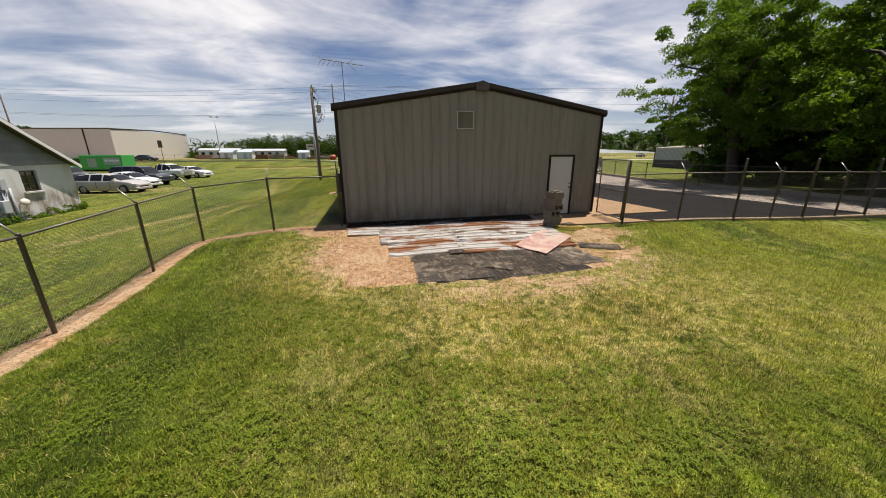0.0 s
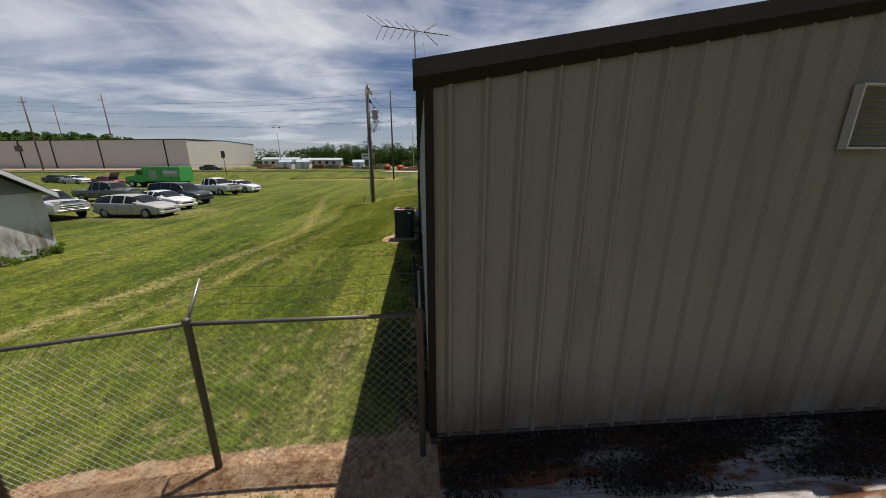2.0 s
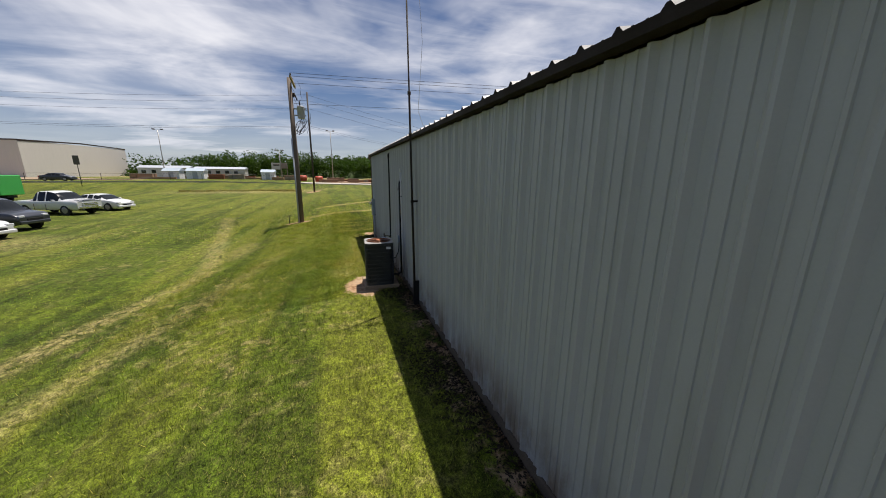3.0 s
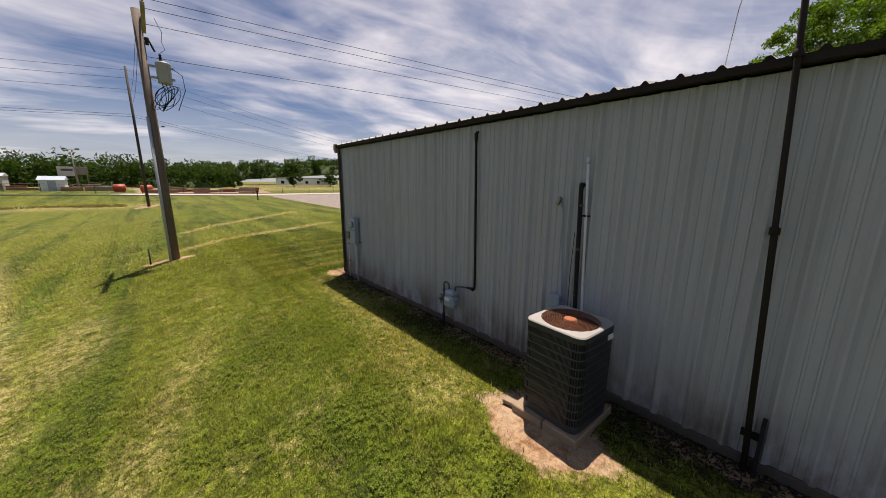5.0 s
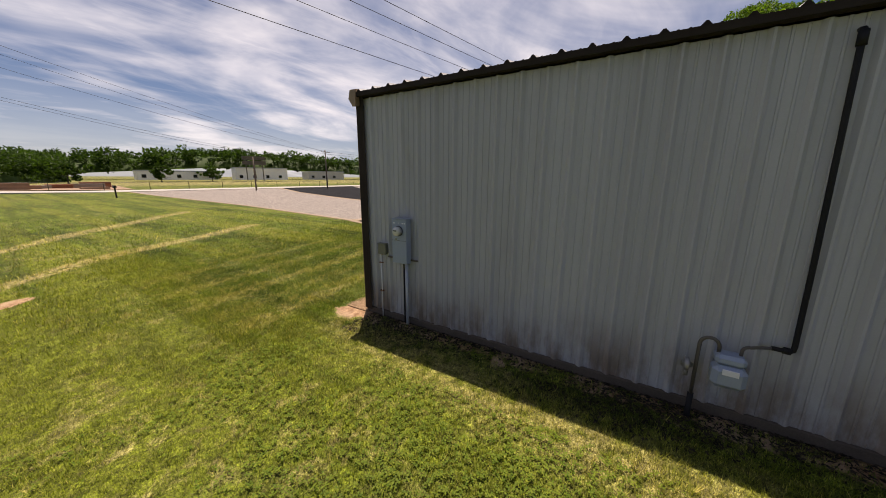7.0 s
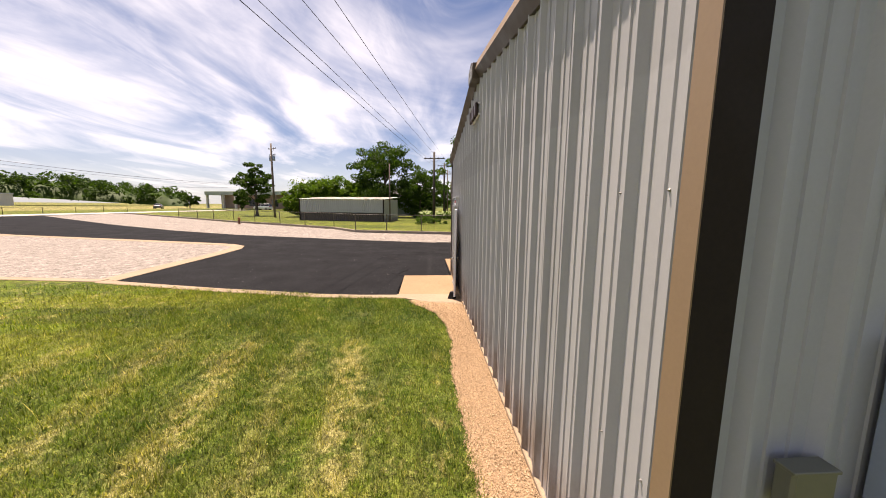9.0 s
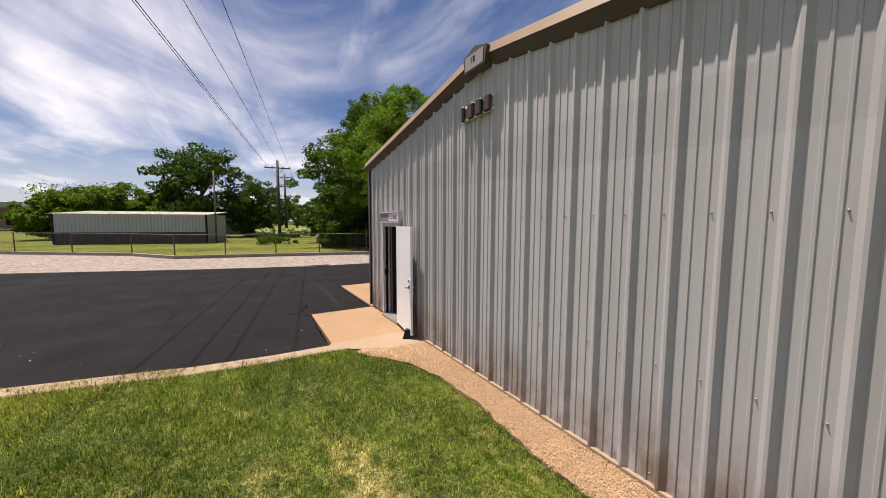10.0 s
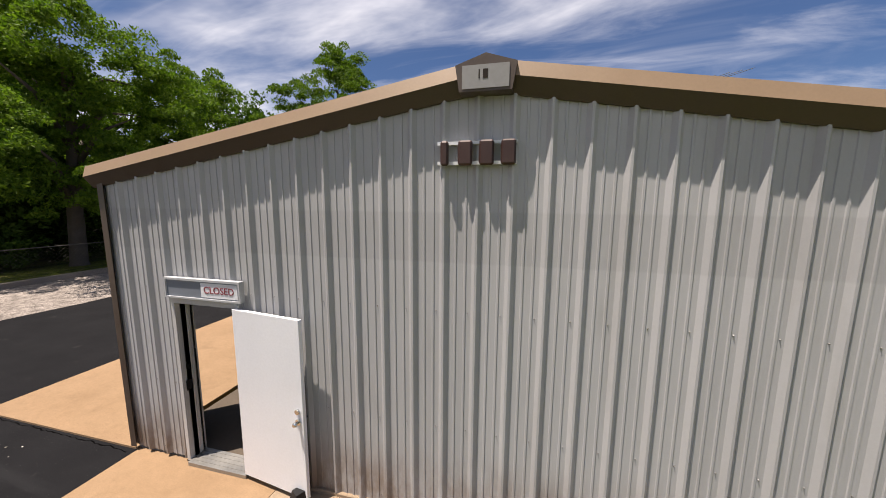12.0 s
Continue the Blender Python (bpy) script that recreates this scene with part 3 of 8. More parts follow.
mesh_ob("concrete_pad_rear", slab(bmesh.new(), [(6.62, -1.72), (10.15, -1.93), (9.16, -0.5), (9.16, 0.0), (6.62, 0.0)], -0.3, 0.002), M_PAD, label="tan concrete landing at the rear door", category="concrete", kind="structure")
mesh_ob("chip_bed", slab(bmesh.new(), [(-0.1, L), (6.01, L), (6.17, 17.75), (6.31, 18.1), (6.40, 18.27)] + [(float(v), float(BED_EDGE(v)) + 0.02) for v in np.linspace(6.32, -0.1, 44)], -0.2, 0.006), M_CHIPS, label="bed of tan wood chips along the front wall", category="chip bed", kind="structure")

# the public road past the field
M_ROAD = concrete("pale_worn_road", (0.30, 0.275, 0.245), (0.42, 0.39, 0.355))
mesh_ob("warehouse_lot", slab(bmesh.new(), [(-300, 88.6), (-42, 88.6), (-70, 111), (-160, 122), (-300, 136)], -0.6, 1.06), M_KERB, label="pale concrete lot before the warehouse", category="pavement", kind="structure")
mesh_ob("road", slab(bmesh.new(), [(-900, 81), (-25, 81), (10, 81), (900, 81), (900, 88.5), (10, 88.5), (-25, 88.5), (-900, 88.5)], -0.6, lambda x, y: float(lie(x, 84)) + 0.05), M_ROAD, label="pale worn asphalt road beyond the field", category="road", kind="structure")

# ---------------------------------------------------------------- the steel building
PITCH = (RIDGE - EAVE) / (W / 2)


def roof_z(x):
    return RIDGE - abs(x - W / 2) * PITCH


RIB = 0.3047


def profile(phase, bead=0.010):
    """One pitch after another of the wall sheet, (along, out), over 0.9141 m: a broad tapered rib, then two flat beads."""
    out = []
    for k in range(-1, 4):
        u = RIB * k + phase
        out += [(u + 0.006, 0.002), (u + 0.040, 0.040), (u + 0.060, 0.040), (u + 0.094, 0.002)]
        for d in (0.148, 0.238):
            out += [(u + d, 0.002), (u + d + 0.005, bead), (u + d + 0.021, bead), (u + d + 0.026, 0.002)]
    return [(u, d) for u, d in out if -1e-6 <= u < 0.9141 - 1e-6]


PROFILE = profile(0.0)


def clad(wall, m, length, z_low, top, mat, holes=(), phase=0.0, bead=0.010):
    """Ribbed sheets along a wall; holes: (u0, u1, z1) openings from the floor up, over which the sheet stops."""
    u, sheet = 0.0, profile(phase, bead)
    while u < length - 0.02:
        u1 = min(u + 0.9141, length)
        cuts = sorted({u, u1, *[v for h in holes for v in h[:2] if u < v < u1]})
        for a, b in zip(cuts, cuts[1:]):
            low = max([z_low] + [h[2] for h in holes if h[0] - 1e-3 <= a and b <= h[1] + 1e-3])
            bm = bmesh.new()
            prof = [(u + p, d) for p, d in sheet]
            xs, ds = [p - u for p, d in prof], [d for p, d in prof]
            pts = [(v, float(np.interp((v - u) % 0.9141, xs + [xs[0] + 0.9141], ds + [ds[0]], period=0.9141))) for v in (a, b)]
            pts[1:1] = [(p, d) for p, d in prof if a + 1e-3 < p < b - 1e-3]
            lo = [bm.verts.new((p - u, -d, low)) for p, d in pts]
            hi = [bm.verts.new((p - u, -d, top(p))) for p, d in pts]
            for i in range(len(pts) - 1):
                bm.faces.new((lo[i], lo[i + 1], hi[i + 1], hi[i]))
            o = part("wall_sheet", bm, mat, wall)
            o.matrix_basis = m @ Matrix.Translation((u, 0, 0))
        u = u1
    return wall


def wall_prism(name, quads, label):
    """A wall of upright pieces: each (x0, x1, y0, y1, z0, z1a, z1b), its top falling along its longer side."""
    bm = bmesh.new()
    for x0, x1, y0, y1, z0, za, zb in quads:
        along_x = (x1 - x0) > (y1 - y0)
        t = [za, zb, zb, za] if along_x else [za, za, zb, zb]
        b = [bm.verts.new(p) for p in ((x0, y0, z0), (x1, y0, z0), (x1, y1, z0), (x0, y1, z0))]
        c = [bm.verts.new((p[0], p[1], h)) for p, h in zip(((x0, y0), (x1, y0), (x1, y1), (x0, y1)), t)]
        bm.faces.new(b[::-1])
        bm.faces.new(c)
        for i in range(4):
            bm.faces.new((b[i], b[(i + 1) % 4], c[(i + 1) % 4], c[i]))
    return mesh_ob(name, bm, M_INSIDE, label=label, category="wall", kind="structure")


TH = 0.14
D0, D1, DH = 7.33, 8.20, 2.12          # front door opening
G0, G1, GH = 12.2, 16.45, 3.05         # open side bay
R0, R1, RH = 7.26, 8.16, 2.13          # rear door opening
rz = lambda x: roof_z(x) - 0.06
wall_south = wall_prism("wall_south", [(0, W / 2, 0, TH, 0, rz(0), rz(W / 2)), (W / 2, R0, 0, TH, 0, rz(W / 2), rz(R0)), (R0, R1, 0, TH, RH, rz(R0), rz(R1)), (R1, W, 0, TH, 0, rz(R1), rz(W))], "taupe-grey ribbed steel rear gable wall")
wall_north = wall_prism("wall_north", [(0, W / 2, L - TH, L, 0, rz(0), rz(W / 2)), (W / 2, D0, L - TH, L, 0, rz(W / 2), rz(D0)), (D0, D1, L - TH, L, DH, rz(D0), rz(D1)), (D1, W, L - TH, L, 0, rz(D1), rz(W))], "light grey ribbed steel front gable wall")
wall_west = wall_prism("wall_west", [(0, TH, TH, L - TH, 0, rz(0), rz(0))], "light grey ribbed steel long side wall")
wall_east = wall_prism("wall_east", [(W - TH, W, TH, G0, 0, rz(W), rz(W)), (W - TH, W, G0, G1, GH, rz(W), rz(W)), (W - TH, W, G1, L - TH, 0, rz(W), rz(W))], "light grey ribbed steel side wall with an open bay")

bm = bmesh.new()
box(bm, TH, W - TH, TH, L - TH, -0.2, 0.03)
mesh_ob("floor", bm, M_FOOTING, label="smooth dark concrete workshop floor", category="floor", kind="structure")
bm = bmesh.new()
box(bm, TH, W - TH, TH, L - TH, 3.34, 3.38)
mesh_ob("ceiling", bm, M_INSIDE, label="dark grey workshop ceiling", category="ceiling", kind="structure")
# Side and rear footings use the darker concrete, the front one the kerb's.
for nm, b in (("footing_west", (-0.05, 0.03, -0.03, L + 0.03, -0.4, 0.09)), ("footing_south", (-0.05, R0, -0.05, 0.03, -0.5, 0.07)), ("footing_north", (-0.03, D0, L - 0.03, L + 0.05, -0.3, 0.045))):
    bm = bmesh.new()
    box(bm, *b, bev=0.008)
    mesh_ob(nm, bm, M_FOOTING if "north" not in nm else M_KERB, label="stained concrete footing below the wall sheets", category="footing", kind="structure")

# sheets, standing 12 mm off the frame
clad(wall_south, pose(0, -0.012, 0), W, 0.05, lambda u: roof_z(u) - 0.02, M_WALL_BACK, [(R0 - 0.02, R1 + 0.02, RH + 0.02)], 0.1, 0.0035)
clad(wall_west, pose(-0.012, L, 0, 0, 0, -90), L, 0.09, lambda u: EAVE - 0.02, M_WALL, (), 0.18)
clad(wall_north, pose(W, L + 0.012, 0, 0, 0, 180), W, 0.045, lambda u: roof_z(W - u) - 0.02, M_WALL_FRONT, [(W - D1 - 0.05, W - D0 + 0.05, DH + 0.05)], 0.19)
clad(wall_east, pose(W + 0.012, 0, 0, 0, 0, 90), L, 0.03, lambda u: EAVE - 0.02, M_WALL, [(G0 - 0.02, G1 + 0.02, GH + 0.02)])

# corner trim: angles folded over both walls
def corner(name, x, y, sx, sy, mat_x, mat_y, leg=0.05, wide=0.03):
    bm = bmesh.new()
    box(bm, min(x - sx * wide, x + sx * 0.0621), max(x - sx * wide, x + sx * 0.0621), min(y + sy * 0.0561, y + sy * 0.0621), max(y + sy * 0.0561, y + sy * 0.0621), 0.05, EAVE + 0.02)
    a = mesh_ob(name, bm, mat_y, label="folded corner trim", category="trim", kind="structure")
    bm = bmesh.new()
    box(bm, min(x + sx * 0.0561, x + sx * 0.0626), max(x + sx * 0.0561, x + sx * 0.0626), min(y - sy * leg, y + sy * 0.055), max(y - sy * leg, y + sy * 0.055), 0.05, EAVE + 0.02)
    part("trim_leg", bm, mat_x, a)
    return a


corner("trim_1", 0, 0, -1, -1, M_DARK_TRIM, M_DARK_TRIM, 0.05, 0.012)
# Front leg lit tan, side leg shaded brown: light put into the colours.
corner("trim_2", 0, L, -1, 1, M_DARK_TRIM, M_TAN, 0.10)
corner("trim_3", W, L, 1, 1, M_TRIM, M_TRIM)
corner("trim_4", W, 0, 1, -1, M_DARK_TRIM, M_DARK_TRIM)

# roof: two ribbed slopes, eave trim, rakes
OV = 0.12
for side, name in ((-1, "roof_west"), (1, "roof_east")):
    bm = bmesh.new()
    run = W / 2 + OV
    u0 = -0.06
    pts = []
    y = u0
    while y < L + 0.06:
        for u, d in PROFILE:
            if u < 0.3047 and y + u < L + 0.06:
                pts.append((y + u, d))
        y += 0.3047
    pts.append((L + 0.06, 0.002))
    low = [bm.verts.new((W / 2 + side * run, v, RIDGE - run * PITCH + d + 0.085)) for v, d in pts]
    top = [bm.verts.new((W / 2, v, RIDGE + d + 0.085)) for v, d in pts]
    for i in range(len(pts) - 1):
        bm.faces.new((low[i], low[i + 1], top[i + 1], top[i]) if side > 0 else (low[i], top[i], top[i + 1], low[i + 1]))
    # end closures under each rib at the eave, backlit shade given by dark brown
    base = [bm.verts.new((W / 2 + side * run, v, RIDGE - run * PITCH + 0.06)) for v, d in pts]
    for i in range(len(pts) - 1):
        bm.faces.new((low[i], low[i + 1], base[i + 1], base[i]) if side < 0 else (low[i], base[i], base[i + 1], low[i + 1])).material_index = 1
    roof = mesh_ob(name, bm, [M_ROOF, M_DARK_TRIM], label="ribbed sheet-metal roof slope", category="roof", kind="structure")
    bm = bmesh.new()
    x = W / 2 + side * run
    e = RIDGE - run * PITCH
    x0, x1 = sorted((x - side * 0.012, x + side * 0.012))
    box(bm, x0, x1, -0.10, L + 0.10, e + 0.018, e + 0.085)
    x0, x1 = sorted((x - side * 0.013, x - side * 0.10))
    box(bm, x0, x1, -0.10, L + 0.10, e + 0.018, e + 0.03)
    part("eave_trim", bm, M_DARK_TRIM, roof)
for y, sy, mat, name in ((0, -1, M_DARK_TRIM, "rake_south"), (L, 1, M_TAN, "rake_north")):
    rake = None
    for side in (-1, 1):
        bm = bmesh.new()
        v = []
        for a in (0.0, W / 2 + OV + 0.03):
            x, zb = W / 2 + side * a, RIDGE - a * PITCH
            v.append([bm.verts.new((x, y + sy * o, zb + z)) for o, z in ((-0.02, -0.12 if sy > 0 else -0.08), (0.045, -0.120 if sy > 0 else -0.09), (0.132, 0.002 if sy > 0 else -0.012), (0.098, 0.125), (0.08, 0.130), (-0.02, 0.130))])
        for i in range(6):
            # Underside faces (slot 1) carry a darker brown for their shade.
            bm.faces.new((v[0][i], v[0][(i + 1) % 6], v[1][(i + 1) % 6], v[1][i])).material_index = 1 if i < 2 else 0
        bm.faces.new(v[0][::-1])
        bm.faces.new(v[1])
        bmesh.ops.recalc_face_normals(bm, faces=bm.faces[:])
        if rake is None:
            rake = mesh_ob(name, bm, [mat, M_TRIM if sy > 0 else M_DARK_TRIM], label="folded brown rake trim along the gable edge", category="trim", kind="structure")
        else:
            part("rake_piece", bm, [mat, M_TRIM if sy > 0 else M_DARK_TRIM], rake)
    # ridge box
    bm = bmesh.new()
    pts = [(-0.215, -0.150), (0.215, -0.150), (0.25, 0.06), (0.0, 0.140), (-0.25, 0.06)]
    f = [bm.verts.new((W / 2 + px, y + sy * 0.165, RIDGE + pz)) for px, pz in pts]
    b = [bm.verts.new((W / 2 + px, y - sy * 0.02, RIDGE + pz)) for px, pz in pts]
    bm.faces.new(f)
    bm.faces.new(b[::-1])
    for i in range(5):
        bm.faces.new((f[i], f[(i + 1) % 5], b[(i + 1) % 5], b[i]))
    bmesh.ops.recalc_face_normals(bm, faces=bm.faces[:])
    part("ridge_box", bm, M_TRIM, rake)
    if sy > 0:
        bm = bmesh.new()
        box(bm, W / 2 - 0.19, W / 2 + 0.19, y + 0.168, y + 0.173, RIDGE - 0.13, RIDGE + 0.05)
        part("plate", bm, simple("dull_grey_plate", (0.23, 0.228, 0.222), 0.6, 0, 20, 0.15), rake, "dull grey metal plate")
bm = bmesh.new()
for side in (-1, 1):
    v = [bm.verts.new(p) for p in ((W / 2, -0.06, RIDGE + 0.085), (W / 2 + side * 0.2, -0.06, RIDGE + 0.085 - 0.2 * PITCH), (W / 2 + side * 0.2, L + 0.06, RIDGE + 0.085 - 0.2 * PITCH), (W / 2, L + 0.06, RIDGE + 0.085))]
    bm.faces.new(v)
bmesh.ops.solidify(bm, geom=bm.faces[:], thickness=0.012)
mesh_ob("ridge_cap", bm, M_TRIM, label="folded metal ridge cap", category="trim", kind="structure")

# ---------------------------------------------------------------- chain-link fences
def link_mesh(p0, p1, height, pitch=0.062, wire=0.0021):
    """Woven wire between two ground points: two sets of slanting wires, bent over one another."""
    p0, p1 = Vector(p0), Vector(p1)
    length = (p1 - p0).length
    along = (p1 - p0) / length
    out = Vector((-along.y, along.x, 0)).normalized()
    verts, faces = [], []
    step = pitch * math.sqrt(2)
    for sign in (1, -1):
        s = -height
        while s < length + height:
            a, b = max(0.0, -s if sign > 0 else s - length), min(height, (length - s) if sign > 0 else s)
            if b - a > 0.03:
                q = []
                for h in (a, b):
                    q.append(p0 + along * (s + sign * h) + Vector((0, 0, h)) + out * (0.003 * sign))
                d = (q[1] - q[0]).normalized()
                side = d.cross(out).normalized()
                n = len(verts)
                for c in q:
                    verts += [c + side * wire, c - side * wire * 0.6 + out * wire, c - side * wire * 0.6 - out * wire]
                faces += [(n, n + 1, n + 4, n + 3), (n + 1, n + 2, n + 5, n + 4), (n + 2, n, n + 3, n + 5)]
            s += step
    return verts, faces


def from_lists(name, verts, faces, mat, parent, label=""):
    me = bpy.data.meshes.new(name)
    me.from_pydata([tuple(v) for v in verts], [], faces)
    me.materials.append(mat)
    o = new(name, me)
    o.parent = parent
    if label:
        o["label"] = label
    return o


def chain_fence(name, pts, height, label, arm=None, wires=None, post_r=0.032, pitch=0.062, heavy=(), strands=True, mid_rail=False, shared=()):
    """A run of posts at plan points with rail, woven wire and, where arm gives a side, slanting arms with barbed strands."""
    z = [float(lie(x, y)) for x, y in pts]
    f = thing(name, pose(0, 0, 0), label, "fence")
    for i, ((x, y), g) in enumerate(zip(pts, z)):
        if i in shared:
            continue
        bm = bmesh.new()
        r = post_r * (1.2 if i in heavy else 1.0)
        h = height + (0.40 if i in heavy else 0.0)
        tube(bm, [(x, y, g - 0.2), (x, y, g + h), (x, y, g + h + 0.01), (x, y, g + h + 0.03)], [r, r, r * 1.15, r * 0.5], 10)
        post = part("post", bm, M_FENCE, f)
        if arm and i not in heavy:
            bm = bmesh.new()
            top = Vector((x + arm[0] * 0.27, y + arm[1] * 0.27, g + height + 0.30))
            tube(bm, [(x, y, g + height - 0.02), top], [0.016, 0.012], 6)
            part("barb_arm", bm, M_GALV, post)
    for (a, za), (b, zb) in zip(zip(pts, z), zip(pts[1:], z[1:])):
        bm = bmesh.new()
        tube(bm, [(*a, za + height - 0.03), (*b, zb + height - 0.03)], 0.021, 8)
        if mid_rail and a[0] > 13:
            tube(bm, [(*a, za + 0.62 * height), (*b, zb + 0.62 * height)], 0.014, 6)
        part("top_rail", bm, M_FENCE, f)
        v, q = link_mesh((*a, za + 0.03), (*b, zb + 0.03), height - 0.06, pitch)
        from_lists("wire_mesh", v, q, wires or M_FENCE, f)
        if arm and strands:
            bm = bmesh.new()
            for k in (0.35, 0.68, 1.0):
                dx, dy, dz = arm[0] * 0.27 * k, arm[1] * 0.27 * k, height + 0.30 * k
                mid = ((a[0] + b[0]) / 2 + dx, (a[1] + b[1]) / 2 + dy, (za + zb) / 2 + dz - 0.015)
                tube(bm, [(a[0] + dx, a[1] + dy, za + dz), mid, (b[0] + dx, b[1] + dy, zb + dz)], 0.0022, 4, False)
                n = int(math.hypot(b[0] - a[0], b[1] - a[1]) / 0.14)
                for j in range(1, n):
                    t = j / n
                    c = Vector((a[0] + (b[0] - a[0]) * t + dx, a[1] + (b[1] - a[1]) * t + dy, za + (zb - za) * t + dz - 0.015 * (1 - abs(2 * t - 1))))
                    tube(bm, [c + Vector((-0.012, 0.004, -0.014)), c + Vector((0.012, -0.004, 0.014))], 0.0014, 3, False)
            part("barbed_wire", bm, M_GALV, f, "thin barbed wire strands")
    return f


chain_fence("yard_fence", [(-4.18, -18.0), (-4.18, -15.4), (-4.18, -12.9), (-4.18, -10.4), (-4.18, -7.9), (-4.18, -5.3), (-4.18, -2.7), (-4.18, -0.2)], 1.60, "weathered chain-link yard fence with slanting barbed-wire arms", arm=(-1, 0), wires=M_GALV, strands=False)
chain_fence("return_fence", [(-4.18, -0.2), (-2.19, -0.16), (-0.14, -0.2)], 1.62, "short chain-link fence run meeting the building corner", arm=(0, 1), wires=M_GALV, heavy=(), strands=False, shared=(0,))
bm = bmesh.new()
tube(bm, [(-0.16, -0.16, 1.62), (-0.19, 0.12, 2.03)], 0.016, 6)
mesh_ob("barb_bracket", bm, M_BLACK, label="dark slanting barbed-wire arm on the corner post", category="bracket")
bm = bmesh.new()
for k in (0.0, 0.12):
    p = [Vector((-0.17 - t * 2.0, -0.10 + k * 0.9, 1.78 + k - 0.12 * t + 0.02 * math.sin(9 * t))) for t in np.linspace(0, 1, 14)]
    tube(bm, p, 0.0028, 5, False)
    for c in p[1:-1]:
        tube(bm, [c + Vector((-0.014, 0.006, -0.016)), c + Vector((0.014, -0.006, 0.016))], 0.0018, 3, False)
mesh_ob("barbed_strand", bm, M_FENCE, label="sagging barbed wire strands over the corner fence", category="wire")
chain_fence("lot_fence", [(8.95, -1.95), (11.2, -1.95), (13.3, -2.2), (14.6, -2.45), (15.8, -2.65), (17.1, -2.8), (18.4, -2.9), (20.2, -3.0), (22.3, -3.1), (24.6, -3.2)], 1.62, "weathered chain-link fence along the asphalt lot", arm=(0, 1), heavy=(0, 2, 4, 6), strands=False, mid_rail=True)

# gate between the corner and the first post
gate = thing("fence_gate", pose(9.2, -0.28, 0.06, 0, 0, 0), "closed chain-link gate in a dark pipe frame", "gate")
ga, gb = Vector((0.02, 0.0, 0)), Vector((-0.22, -1.55, 0))
bm = bmesh.new()
up = Vector((0, 0, 1.95))
tube(bm, [ga, ga + up], 0.022, 8)
tube(bm, [gb, gb + up], 0.022, 8)
for h in (0.04, 0.95, 1.95):
    tube(bm, [ga + Vector((0, 0, h)), gb + Vector((0, 0, h))], 0.019, 8)
part("gate_frame", bm, M_FENCE, gate)
v, q = link_mesh(ga + Vector((0, 0, 0.05)), gb + Vector((0, 0, 0.05)), 1.88)
from_lists("wire_mesh", v, q, M_FENCE, gate)
for h in (0.4, 1.5):
    bm = bmesh.new()
    box(bm, -0.02, 0.06, 0.005, 0.05, h, h + 0.05, 0.006)
    part("hinge", bm, M_GALV, gate)
bm = bmesh.new()
tube(bm, [gb + Vector((-0.03, -0.02, 0.98)), gb + Vector((0.03, -0.10, 1.0))], 0.014, 8)
part("latch", bm, M_GALV, gate)

# ---------------------------------------------------------------- rear wall: louvre and door
louvre = thing("wall_louvre", pose(4.03, -0.05, 3.02), "square grey louvred wall vent in a pale frame", "vent")
bm = bmesh.new()
for x0, x1, z0, z1 in ((-0.28, 0.28, 0.0, 0.02), (-0.28, 0.28, 0.53, 0.55), (-0.28, -0.262, 0.02, 0.53), (0.262, 0.28, 0.02, 0.53)):
    box(bm, x0, x1, -0.05, 0.02, z0, z1)
part("frame", bm, M_OFFWHITE, louvre, "pale metal frame")
bm = bmesh.new()
box(bm, -0.262, 0.262, 0.0, 0.02, 0.02, 0.53)
part("backing", bm, M_WALL_BACK, louvre)
first = None
for k in range(8):
    m = pose(0, -0.012, 0.055 + k * 0.063, 38)
    if first is None:
        bm = bmesh.new()
        box(bm, -0.262, 0.262, -0.032, 0.032, -0.003, 0.003)
        first = part("slat", bm, M_WALL_BACK, louvre)
        first.matrix_basis = m
    else:
        share("slat", first, m, louvre)

door_2 = thing("door_2", pose(R0, 0, 0.02), "closed pale grey steel rear door in a dark frame", "door", kind="structure")
bm = bmesh.new()
box(bm, -0.055, 0.0, -0.06, 0.14, 0.0, RH + 0.03)
box(bm, R1 - R0, R1 - R0 + 0.055, -0.06, 0.14, 0.0, RH + 0.03)
box(bm, 0, R1 - R0, -0.06, 0.14, RH - 0.03, RH + 0.03)
part("door_frame", bm, M_DARK_TRIM, door_2)
bm = bmesh.new()
box(bm, 0.005, R1 - R0 - 0.005, -0.02, 0.025, 0.01, RH - 0.035, 0.003)
leaf = part("leaf", bm, M_OFFWHITE, door_2, "pale grey flush steel leaf")
bm = bmesh.new()
tube(bm, [(0.83, -0.02, 1.0), (0.83, -0.035, 1.0)], 0.035, 14)
tube(bm, [(0.83, -0.035, 1.0), (0.83, -0.055, 1.0), (0.83, -0.075, 1.0), (0.83, -0.09, 1.0)], [0.012, 0.022, 0.03, 0.018], 14)
tube(bm, [(0.83, -0.02, 1.14), (0.83, -0.04, 1.14)], 0.026, 14)
part("door_handle", bm, M_CHROME, leaf, "bright round knob and deadlock")

